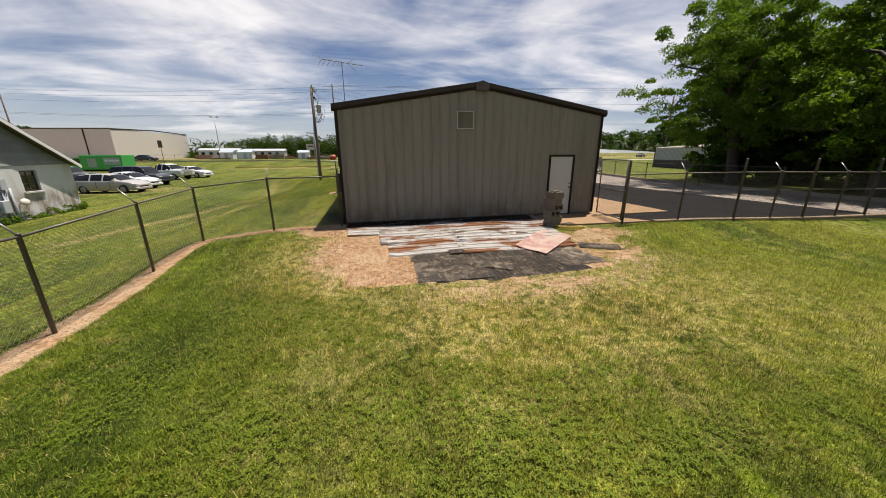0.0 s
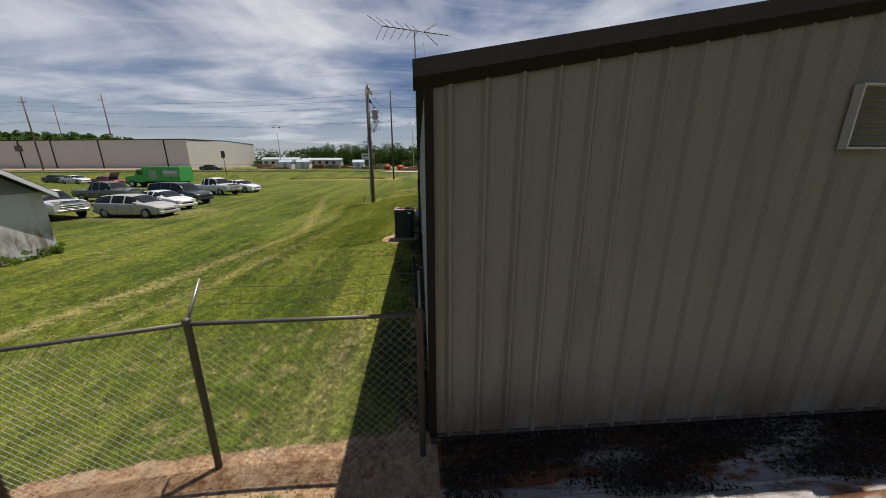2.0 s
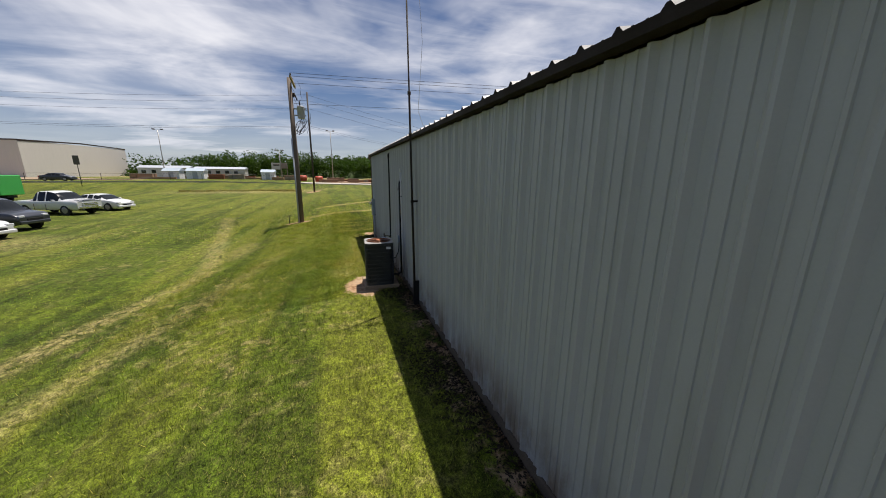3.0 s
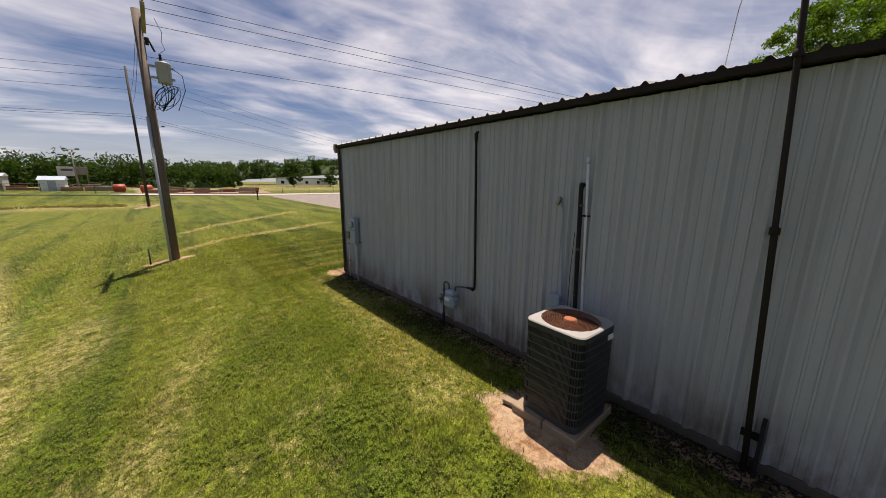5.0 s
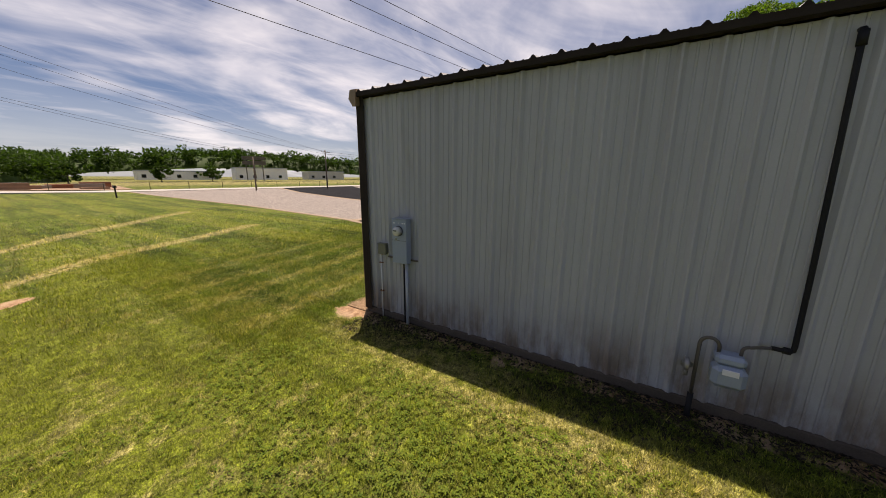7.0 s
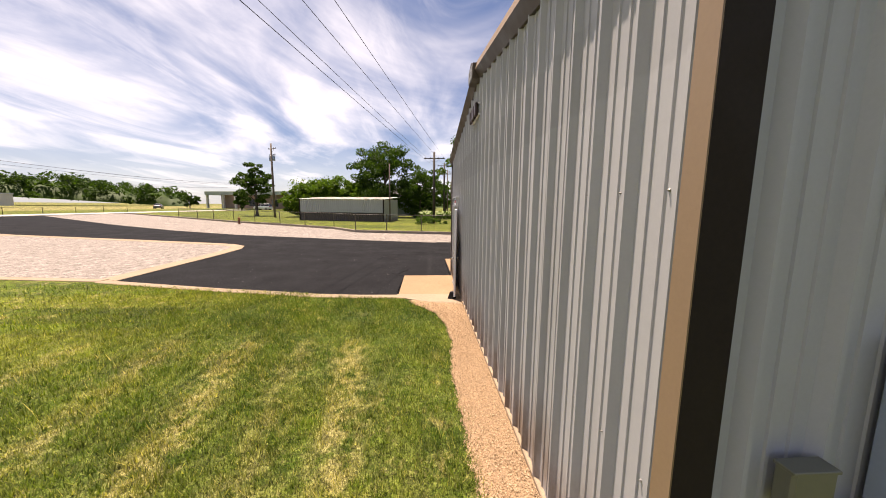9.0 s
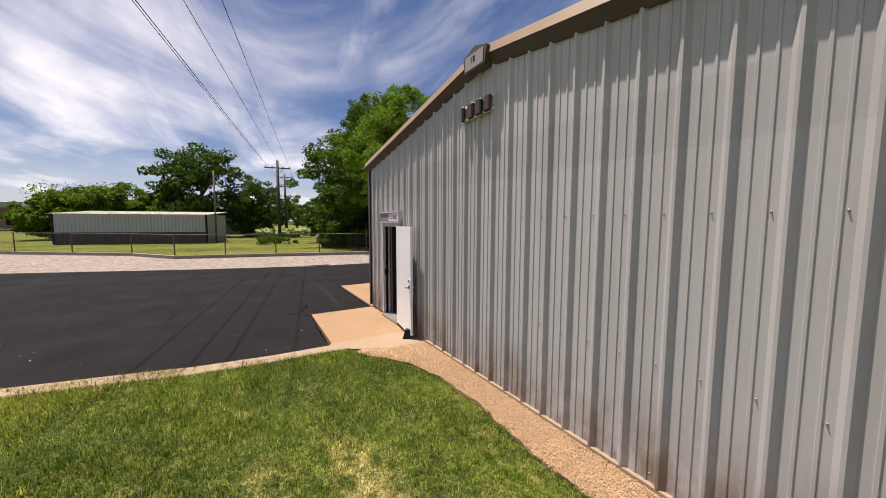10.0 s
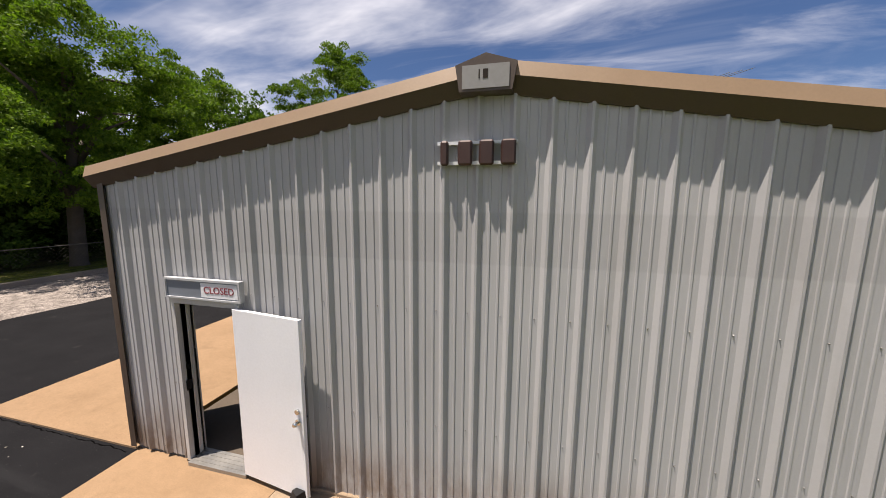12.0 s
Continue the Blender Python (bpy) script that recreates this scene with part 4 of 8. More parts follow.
# ---------------------------------------------------------------- old sheets on the ground behind the building
def sheet_iron():
    k = Net("flaking_galvanised_sheet")
    loc = k.pos
    zinc = k.mix(k.noise(5, 6, 0.65), (0.42, 0.40, 0.385), (0.66, 0.64, 0.62))
    rust = k.mix(k.noise(22, 5, 0.7), (0.17, 0.068, 0.032), (0.42, 0.20, 0.105))
    patch = k.noise(1.1, 6, 0.60, stretch=(0.5, 1.9, 1), dist=0.3)
    patch = k.math("ADD", patch, k.math("MULTIPLY", k.rand(), 0.12))
    c = k.mix(k.step(patch, 0.565, 0.63), zinc, rust)
    soil = k.step(k.noise(1.5, 8, 0.76, stretch=(0.8, 1.3, 1), dist=0.5), 0.53, 0.62)
    c = k.mix(k.math("MULTIPLY", soil, 0.85), c, k.mix(k.noise(40, 4, 0.7), (0.075, 0.055, 0.038), (0.33, 0.245, 0.165)))
    k.bump(k.noise(35, 5, 0.7), 0.3, 0.006)
    return k.done(c, k.step(patch, 0.45, 0.6, 0.5, 0.9), 0.15, 0.3)


def felt():
    k = Net("weathered_roofing_felt")
    c = k.mix(k.noise(2.0, 6, 0.65), (0.040, 0.036, 0.033), (0.105, 0.090, 0.077))
    ash = k.math("MAXIMUM", k.step(k.noise(2.2, 8, 0.80, dist=0.3), 0.48, 0.62), k.step(k.noise(5.0, 7, 0.78, stretch=(2.4, 0.35, 1), rot=(0, 0, 40)), 0.53, 0.66, 0.0, 0.8))
    c = k.mix(k.math("MULTIPLY", ash, 0.85), c, k.mix(k.noise(30, 4, 0.7), (0.20, 0.160, 0.122), (0.47, 0.395, 0.318)))
    c = k.vary(c, k.noise(120, 3, 0.7), 0.5)
    c = k.vary(c, k.rand(), 0.3)
    k.bump(k.noise(14, 5, 0.7), 0.5, 0.02)
    return k.done(c, 0.9, 0.0, 0.2)


M_SHEET, M_FELT = sheet_iron(), felt()
M_PINK = Net("faded_pink_board")
_c = M_PINK.mix(M_PINK.step(M_PINK.noise(1.6, 6, 0.65, dist=0.6), 0.36, 0.58), (0.50, 0.28, 0.245), (0.62, 0.50, 0.44))
_c = M_PINK.vary(_c, M_PINK.noise(30, 5, 0.7), 0.18)
M_PINK = M_PINK.done(_c, 0.7)


def lay_down(o, x, y, turn, lift):
    """Puts a thin sheet on the sloping ground."""
    z0 = float(lie(x, y))
    m = pose(x, y, z0 + lift, 0, 0, turn)
    for v in o.data.vertices:
        p = m @ v.co
        v.co.z += float(lie(p.x, p.y)) - z0
    o.matrix_world = m
    return o


def roof_sheet(x, y, lx, ly, turn, lift, seed):
    """A loose ribbed sheet lying flat, ribs along its length, with a slight sag."""
    rnd = random.Random(seed)
    bm = bmesh.new()
    cols = []
    u = 0.0
    while u < ly - 1e-6:
        for d, h in ((0.0, 0.0), (0.014, 0.020), (0.030, 0.020), (0.044, 0.0), (0.15, 0.001), (0.16, 0.004), (0.17, 0.001)):
            if u + d < ly:
                cols.append((u + d, h))
        u += 0.229
    cols.append((ly, 0.0))
    n = 14
    a, b = rnd.uniform(0, 6), rnd.uniform(0, 6)
    rows = []
    for i in range(n + 1):
        s = lx * i / n
        rows.append([bm.verts.new((s, v, h + 0.012 * math.sin(2.1 * s + a) + 0.01 * math.sin(3 * v + b) + (0.03 if i in (0, n) and rnd.random() < 0.10 else 0))) for v, h in cols])
    for p, q in zip(rows, rows[1:]):
        for k in range(len(cols) - 1):
            bm.faces.new((p[k], q[k], q[k + 1], p[k + 1]))
    bmesh.ops.solidify(bm, geom=bm.faces[:], thickness=0.0025)
    o = mesh_ob("metal_sheet", bm, M_SHEET, label="rusty flaking ribbed metal sheet lying on the ground", category="metal sheet", group="old roof sheets on the ground")
    return lay_down(o, x, y, turn, lift)


for _i, _s in enumerate(((0.02, -0.98, 2.42, 0.98, 0.4, 0.017), (0.10, -1.62, 2.36, 0.86, 0.5, 0.029), (2.35, -1.02, 2.6, 1.0, -0.6, 0.019), (4.6, -1.04, 2.1, 1.0, 0.8, 0.021),
                         (1.02, -2.42, 3.2, 0.92, 1.0, 0.032), (2.40, -1.78, 3.2, 0.86, -0.4, 0.025), (1.18, -3.22, 3.1, 0.92, -1.0, 0.026), (3.15, -2.66, 3.25, 0.74, 1.0, 0.039), (3.05, -3.42, 3.3, 0.84, 0.6, 0.034),
                         (4.9, -1.85, 1.75, 0.9, -0.8, 0.030))):
    roof_sheet(*_s, seed=_i)


def felt_sheet(x, y, lx, ly, turn, lift, seed, label, corrugated=False):
    rnd = random.Random(seed)
    bm = bmesh.new()
    nx_, ny_ = (26, 14) if not corrugated else (44, 6)
    g = []
    for i in range(nx_ + 1):
        col = []
        for j in range(ny_ + 1):
            u, v = i / nx_, j / ny_
            edge = 0.11 * min(1.0, (min(lx, ly) / 0.9) ** 2) * (noise.noise(Vector((u * 6 + seed, v * 6, 3.1)))) * (1 if i in (0, nx_) or j in (0, ny_) else 0)
            zz = 0.010 * noise.noise(Vector((u * lx * 1.6 + seed * 3, v * ly * 1.6, 0.5))) + (0.005 * math.cos(i * math.pi) if corrugated else 0)
            col.append(bm.verts.new((u * lx + edge, v * ly + edge * 1.3, zz)))
        g.append(col)
    for i in range(nx_):
        for j in range(ny_):
            bm.faces.new((g[i][j], g[i + 1][j], g[i + 1][j + 1], g[i][j + 1]))
    bmesh.ops.solidify(bm, geom=bm.faces[:], thickness=0.002)
    o = mesh_ob("roofing_felt", bm, M_FELT, label=label, category="roofing felt", group="old roofing felt on the ground")
    return lay_down(o, x, y, turn, lift)


_l = "weathered black roofing felt lying on the ground"
felt_sheet(1.72, -4.10, 2.3, 0.95, 1.5, 0.010, 1, _l)
felt_sheet(3.06, -4.25, 3.0, 1.07, -2.0, 0.014, 2, _l, True)
felt_sheet(1.68, -4.98, 2.2, 1.0, -1.0, 0.007, 3, _l)
felt_sheet(3.06, -5.05, 2.6, 1.05, 1.2, 0.010, 4, _l, True)
felt_sheet(3.30, -4.34, 0.62, 0.42, -32, 0.034, 5, "dark perforated rubber mat scrap on the felt")
felt_sheet(2.05, -5.0, 1.25, 0.62, 2, 0.026, 10, _l)
felt_sheet(5.2, -4.75, 1.15, 1.6, 8, 0.022, 6, "greyed roofing felt strips beside the pile")
felt_sheet(6.35, -3.5, 1.1, 0.42, -22, 0.026, 7, "dark corrugated scrap on the gravelly soil")
felt_sheet(2.72, -3.42, 0.40, 0.24, 4, 0.055, 8, "short dark plastic offcut")
felt_sheet(5.0, -2.32, 0.36, 0.16, -15, 0.06, 9, "small dark felt scrap on the sheets")

bm = bmesh.new()
g = [[bm.verts.new((1.87 * i / 8, 0.88 * j / 7, 0.018 * math.sin(math.pi * i / 8) + 0.012 * math.sin(1.1 * j))) for j in range(8)] for i in range(9)]
for i in range(8):
    for j in range(7):
        bm.faces.new((g[i][j], g[i + 1][j], g[i + 1][j + 1], g[i][j + 1]))
bmesh.ops.solidify(bm, geom=bm.faces[:], thickness=0.010)
pink = mesh_ob("pink_board", bm, M_PINK, label="faded pink board with scuffed pale edges lying on sheets", category="board")
lay_down(pink, 5.12, -3.88, 38, 0.062)

# ---------------------------------------------------------------- stack of hollow blocks and a coil of hose
def hollow_block(name, m, label):
    bm = bmesh.new()
    lx, ly, lz, t = 0.39, 0.19, 0.19, 0.032
    for x0, x1, y0, y1 in ((0, lx, 0, t), (0, lx, ly - t, ly), (0, t, t, ly - t), (lx / 2 - t / 2, lx / 2 + t / 2, t, ly - t), (lx - t, lx, t, ly - t)):
        box(bm, x0 - lx / 2, x1 - lx / 2, y0 - ly / 2, y1 - ly / 2, 0, lz)
    o = mesh_ob(name, bm, M_BLOCK, label=label, category="concrete block", group="stacked blocks by the rear door")
    o.matrix_world = m
    return o


_b = "weathered hollow concrete block in a leaning stack"
_z = -0.10
_bx, _by = 6.56, -1.62
for _h, _side, _a, _ox, _oy in ((0, 0, 14, 0.0, 0.0), (1, 0, 104, 0.02, 0.0), (2, 1, 12, -0.03, 0.01), (3, 1, 18, 0.03, -0.01), (4, 0, 100, -0.02, 0.0), (5, 0, 13, 0.03, 0.0)):
    for _row in (-0.5, 0.5):
        _m = pose(_bx + _ox, _by + _oy, _z + 0.192 * _h, 0, 0, _a) @ pose(0.012 * _row, 0.197 * _row, 0)
        hollow_block("concrete_block", _m @ pose(0, 0.095, 0.095, 90) if _side else _m, _b)
hollow_block("concrete_block", pose(6.98, -1.86, -0.12, 0, 0, 12), "weathered hollow concrete block beside the stack")
bm = bmesh.new()
box(bm, -0.10, 0.12, -0.07, 0.06, 0, 0.035, 0.006)
capb = mesh_ob("paver", bm, M_BLOCK, label="small broken grey paver on top of the block stack", category="paver")
capb.matrix_world = pose(_bx + 0.01, _by, _z + 0.192 * 6 + 0.001, 0, 0, 22)

M_YELLOW = simple("yellow_hose", (0.42, 0.31, 0.05), 0.5, 0, 40, 0.15)
bm = bmesh.new()
pts = []
for i in range(420):
    a = i * 0.42
    s = i / 420
    pts.append((6.55 + 0.95 * s + 0.055 * math.cos(a), -1.98 - 0.12 * math.sin(3 * s) + 0.16 * math.sin(a * 0.5) * 0.6, -0.055 + 0.05 * (1 + math.sin(a)) * 0.9 - 0.05 * s))
tube(bm, pts, 0.0085, 6)
mesh_ob("coiled_hose", bm, M_YELLOW, label="tangled coiled yellow air hose on the ground", category="hose")

# leaf litter and soil scraps on the sheets
rs = np.random.default_rng(5)
n = 15000
lx_, ly_ = rs.uniform(1.2, 5.5, n), rs.uniform(-4.9, -1.1, n)
keep = np.array([noise.noise(Vector((float(a) * 1.3, float(b) * 2.2, 4.0))) > 0.02 for a, b in zip(lx_, ly_)])
lx_, ly_ = lx_[keep], ly_[keep]
n = len(lx_)
ang, size = rs.uniform(0, 6.28, n), rs.uniform(0.006, 0.022, n)
cz = lie(lx_, ly_) + np.where(ly_ < -3.35, 0.028, 0.044) + rs.uniform(0.0, 0.016, n)
d = np.stack([np.cos(ang), np.sin(ang)], -1) * size[:, None]
p = np.stack([lx_, ly_], -1)
q = np.stack([-d[:, 1], d[:, 0]], -1) * 0.35
tilt = rs.uniform(-0.005, 0.005, (n, 3))
V = np.concatenate([np.c_[p - d, cz + tilt[:, 0]], np.c_[p + q, cz + tilt[:, 1]], np.c_[p + d, cz + tilt[:, 2]]])
F = np.stack([np.arange(n), np.arange(n) + n, np.arange(n) + 2 * n], -1)
M_LITTER = Net("leaf_litter")
M_LITTER = M_LITTER.done(M_LITTER.mix(M_LITTER.island, (0.10, 0.07, 0.045), (0.34, 0.25, 0.16)), 0.9)
arrays("leaf_litter", V, F, M_LITTER, label="dry brown leaf litter scattered over the old sheets", category="leaf litter", kind="stuff")

# straw, clods and small stones on the bare ground
def scatter(name, count, region, size, tall, mat, label, category, seed, keep):
    rs = np.random.default_rng(seed)
    x, y = rs.uniform(region[0], region[1], count), rs.uniform(region[2], region[3], count)
    ok = keep(x, y, rs)
    x, y = x[ok], y[ok]
    n = len(x)
    a = rs.uniform(0, 6.28, n)
    s = rs.uniform(0.35, 1.0, n) * size
    w = s * rs.uniform(0.12, 0.4, n)
    z = lie(x, y) + 0.004
    up = rs.uniform(0.2, 1.0, n) * tall
    c, q = np.cos(a), np.sin(a)
    v = np.stack([np.stack([x - c * s, y - q * s, z], -1), np.stack([x + q * w, y - c * w, z], -1), np.stack([x + c * s, y + q * s, z + up * rs.random(n)], -1), np.stack([x - q * w, y + c * w, z + up], -1)], 1)
    i = np.arange(n)[:, None] * 4
    f = np.concatenate([i + np.array([[0, 1, 2]]), i + np.array([[0, 2, 3]])], 0)
    return arrays(name, v.reshape(-1, 3), f, mat, label=label, category=category, kind="stuff")


M_STRAW = Net("dry_straw")
M_STRAW = M_STRAW.done(M_STRAW.mix(M_STRAW.island, (0.11, 0.066, 0.034), (0.37, 0.275, 0.165)), 0.85)


def soil_keep(x, y, rs):
    off = ((x > 1.0) & (x < 6.3) & (y > -3.3) & (y < 0.2)) | ((x > 1.7) & (x < 5.6) & (y > -5.0) & (y < -3.3)) | ((x > 6.5) & (y > -1.95)) | ((x > 0.0) & (y > -1.6) & (x < 2.5)) | ((y > -0.1) & (x > -0.1))
    return ~off & (bare_soil(x, y) + rs.normal(0, 0.18, len(x)) > 0.33)


scatter("straw_litter", 70000, (-1.6, 9.0, -7.2, -0.3), 0.020, 0.010, M_STRAW, "dry straw, clods and pebbles on the worn ground", "straw", 31, soil_keep)
scatter("path_litter", 36000, (-4.8, -0.1, -13.0, 0.15), 0.020, 0.010, M_STRAW, "dry straw and clods along the fence foot", "straw", 32, soil_keep)


# Near-black scraps at the wall feet, strewn denser towards the wall.
M_DARK_SCRAP = Net("near_black_scraps")
M_DARK_SCRAP = M_DARK_SCRAP.done(M_DARK_SCRAP.mix(M_DARK_SCRAP.island, (0.010, 0.008, 0.006), (0.052, 0.040, 0.028)), 0.95, 0.0, 0.1)
scatter("dark_scraps_rear", 26000, (0.05, 6.4, -0.84, -0.03), 0.034, 0.012, M_DARK_SCRAP, "near-black brown scraps along the foot of the rear wall, denser towards it", "leaf mould", 33,
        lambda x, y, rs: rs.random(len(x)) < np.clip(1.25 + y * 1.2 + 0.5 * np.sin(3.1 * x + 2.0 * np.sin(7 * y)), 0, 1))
for _v in bpy.data.objects["dark_scraps_rear"].data.vertices:
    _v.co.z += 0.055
scatter("dark_scraps_side", 26000, (-0.85, -0.04, 0.1, 17.0), 0.038, 0.014, M_DARK_SCRAP, "near-black brown scraps along the foot of the side wall, denser towards it", "leaf mould", 34,
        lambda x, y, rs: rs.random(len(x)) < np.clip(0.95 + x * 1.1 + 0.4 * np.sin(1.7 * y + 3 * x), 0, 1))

# ---------------------------------------------------------------- west wall services
def arc(c, r, a0, a1, n, plane="yz"):
    out = []
    for i in range(n + 1):
        a = radians(a0 + (a1 - a0) * i / n)
        u, v = r * math.cos(a), r * math.sin(a)
        out.append((c[0], c[1] + u, c[2] + v) if plane == "yz" else (c[0] + u, c[1] + v, c[2]))
    return out


def rounded(w, d, r, n=5):
    """A rounded rectangle in plan."""
    pts = []
    for cx, cy, a in ((w / 2 - r, d / 2 - r, 0), (-w / 2 + r, d / 2 - r, 90), (-w / 2 + r, -d / 2 + r, 180), (w / 2 - r, -d / 2 + r, 270)):
        pts += [(cx + r * math.cos(radians(a + 90 * i / n)), cy + r * math.sin(radians(a + 90 * i / n))) for i in range(n + 1)]
    return pts


def loft(bm, loops, mi=0, caps=(True, True)):
    rings = [[bm.verts.new(p) for p in lp] for lp in loops]
    n = len(rings[0])
    for a, b in zip(rings, rings[1:]):
        for k in range(n):
            f = bm.faces.new((a[k], a[(k + 1) % n], b[(k + 1) % n], b[k]))
            f.material_index = mi
    if caps[0]:
        bm.faces.new(rings[0][::-1]).material_index = mi
    if caps[1]:
        bm.faces.new(rings[-1]).material_index = mi
    return bm


M_AC = simple("charcoal_enamel", (0.030, 0.034, 0.038), 0.45, 0.0, 40, 0.15)
M_AC_TOP = simple("pale_grey_enamel", (0.285, 0.275, 0.26), 0.45, 0.0, 30, 0.12)

ac_z = float(lie(-0.72, 9.72)) + 0.0
for k, (ax, ay, lx, ly, h, a) in enumerate(((-0.70, 9.52, 0.86, 0.395, 0.10, 0), (-0.70, 9.92, 0.88, 0.395, 0.095, -0.5))):
    bm = bmesh.new()
    box(bm, -lx / 2, lx / 2, -ly / 2, ly / 2, -0.08, h, 0.012)
    o = mesh_ob("pad_slab", bm, M_KERB, label="weathered concrete slab under the air conditioner", category="slab")
    o.matrix_world = pose(ax, ay, ac_z, 0, 0, a)
bm = bmesh.new()
box(bm, -0.05, 0.05, -0.12, 0.12, 0, 0.05, 0.006)
o = mesh_ob("timber_block", bm, M_KERB, label="pale painted timber block beside the slab", category="block")
o.matrix_world = pose(-1.06, 10.16, ac_z + 0.02, 0, 0, 8)

ac = thing("air_conditioner", pose(-0.72, 9.70, ac_z + 0.10, 0, 0, -3), "charcoal outdoor air conditioner with a pale rusty-grilled top", "air conditioner")
AW, AD, AH = 0.70, 0.70, 1.09
bm = bmesh.new()
loft(bm, [[(x, y, z) for x, y in rounded(AW, AD, 0.10)] for z in (0.0, 0.055)])
part("base_pan", bm, M_AC, ac)
bm = bmesh.new()
loft(bm, [[(x, y, z) for x, y in rounded(AW - 0.07, AD - 0.07, 0.08)] for z in (0.055, AH - 0.06)], 0, (False, False))
part("coil", bm, simple("dark_finned_coil", (0.016, 0.018, 0.020), 0.7, 0.2, 60, 0.2), ac, "dark finned coil")
# louvred jacket: level bands and upright slats
jk = None
for b in range(11):
    z = 0.06 + b * (AH - 0.13) / 10.0
    if jk is None:
        bm = bmesh.new()
        outer = rounded(AW, AD, 0.10)
        inner = rounded(AW - 0.03, AD - 0.03, 0.09)
        loft(bm, [[(x, y, 0.0) for x, y in outer], [(x * 1.012, y * 1.012, 0.009) for x, y in outer], [(x, y, 0.018) for x, y in outer], [(x, y, 0.018) for x, y in inner], [(x, y, 0.0) for x, y in inner]], 0, (False, False))
        jk = part("jacket_band", bm, M_AC, ac)
        jk.matrix_basis = pose(0, 0, z)
    else:
        share("jacket_band", jk, pose(0, 0, z), ac)
bm = bmesh.new()
outer = rounded(AW - 0.008, AD - 0.008, 0.10, 6)
per = []
for i, p in enumerate(outer):
    q = outer[(i + 1) % len(outer)]
    seg_n = max(1, int(math.hypot(q[0] - p[0], q[1] - p[1]) / 0.0135))
    per += [((p[0] + (q[0] - p[0]) * t / seg_n, p[1] + (q[1] - p[1]) * t / seg_n), math.atan2(q[1] - p[1], q[0] - p[0])) for t in range(seg_n)]
for (x, y), a in per:
    box(bm, -0.0040, 0.0040, -0.006, 0.004, 0.06, AH - 0.06, 0, pose(x, y, 0, 0, 0, math.degrees(a)))
o = part("jacket_slats", bm, M_AC, ac)
o["kind"] = "stuff"
bm = bmesh.new()
top_o, r_h = rounded(AW + 0.012, AD + 0.012, 0.105), 0.312
n = 48
ring = [(r_h * math.cos(2 * math.pi * i / n), r_h * math.sin(2 * math.pi * i / n)) for i in range(n)]
dense = []
for i, p in enumerate(top_o):
    q = top_o[(i + 1) % len(top_o)]
    dense += [(p[0] + (q[0] - p[0]) * t / 4, p[1] + (q[1] - p[1]) * t / 4) for t in range(4)]
dense = sorted(dense, key=lambda p: math.atan2(p[1], p[0]))
ring = [(r_h * math.cos(math.atan2(y, x)), r_h * math.sin(math.atan2(y, x))) for x, y in dense]
loft(bm, [[(x, y, AH - 0.012) for x, y in dense], [(x * 0.97, y * 0.97, AH) for x, y in dense], [(x, y, AH + 0.004) for x, y in ring], [(x * 0.985, y * 0.985, AH - 0.05) for x, y in ring]], 0, (False, False))
part("top_cover", bm, M_AC_TOP, ac, "pale grey metal top cover")
bm = bmesh.new()
loft(bm, [[(x * 0.996, y * 0.996, AH - 0.075) for x, y in dense], [(x, y, AH - 0.070) for x, y in dense], [(x, y, AH - 0.0125) for x, y in dense]], 0, (False, False))
part("cover_skirt", bm, M_AC, ac)
for k in range(13):
    bm = bmesh.new()
    r = 0.080 + k * 0.0185
    tube(bm, [(r * math.cos(a), r * math.sin(a), AH + 0.006 + 0.012 * (1 - r / 0.31)) for a in np.linspace(0, 2 * math.pi, 41)], 0.0026, 5, False)
    part("guard_ring", bm, M_RUST, ac)
for k in range(6):
    a = k * math.pi / 3
    bm = bmesh.new()
    tube(bm, [(0.05 * math.cos(a), 0.05 * math.sin(a), AH + 0.012), (0.313 * math.cos(a), 0.313 * math.sin(a), AH + 0.002)], 0.003, 5)
    part("guard_spoke", bm, M_RUST, ac)
bm = bmesh.new()
lathe(bm, [(0.001, AH + 0.02), (0.06, AH + 0.019), (0.072, AH + 0.008), (0.072, AH - 0.05), (0.06, AH - 0.06)], 20)
part("fan_motor", bm, simple("rusty_orange_motor", (0.34, 0.10, 0.035), 0.7, 0, 30, 0.3), ac, "orange-rusted fan motor cap")
bm = bmesh.new()
lathe(bm, [(0.001, AH - 0.25), (0.27, AH - 0.25), (0.27, AH - 0.26)], 24)
for k in range(3):
    a = k * 2.094
    box(bm, 0.05, 0.26, -0.07, 0.07, -0.004, 0.004, 0, pose(0, 0, AH - 0.16, 0, 0, math.degrees(a)) @ pose(0, 0, 0, 22))
part("fan_blade", bm, M_BLACK, ac)
bm = bmesh.new()
box(bm, 0.16, 0.27, -AD / 2 - 0.012, -AD / 2 - 0.002, AH - 0.16, AH - 0.10, 0.002)
part("badge", bm, M_WHITE, ac, "small white maker plate")

# insulated line, drain pipe and disconnect
line = thing("refrigerant_line", pose(0, 0, 0), "black foam-wrapped refrigerant line running up the wall", "pipe")
bm = bmesh.new()
p = [(-0.02, 10.03, 2.65), (-0.075, 10.03, 2.655), (-0.085, 10.025, 2.60), (-0.085, 10.0, 1.9), (-0.085, 9.97, 1.0), (-0.085, 9.955, 0.40), (-0.10, 9.95, 0.20), (-0.20, 9.93, 0.16), (-0.34, 9.90, 0.20)]
tube(bm, p, 0.027, 12)
part("insulation", bm, M_BLACK, line)
bm = bmesh.new()
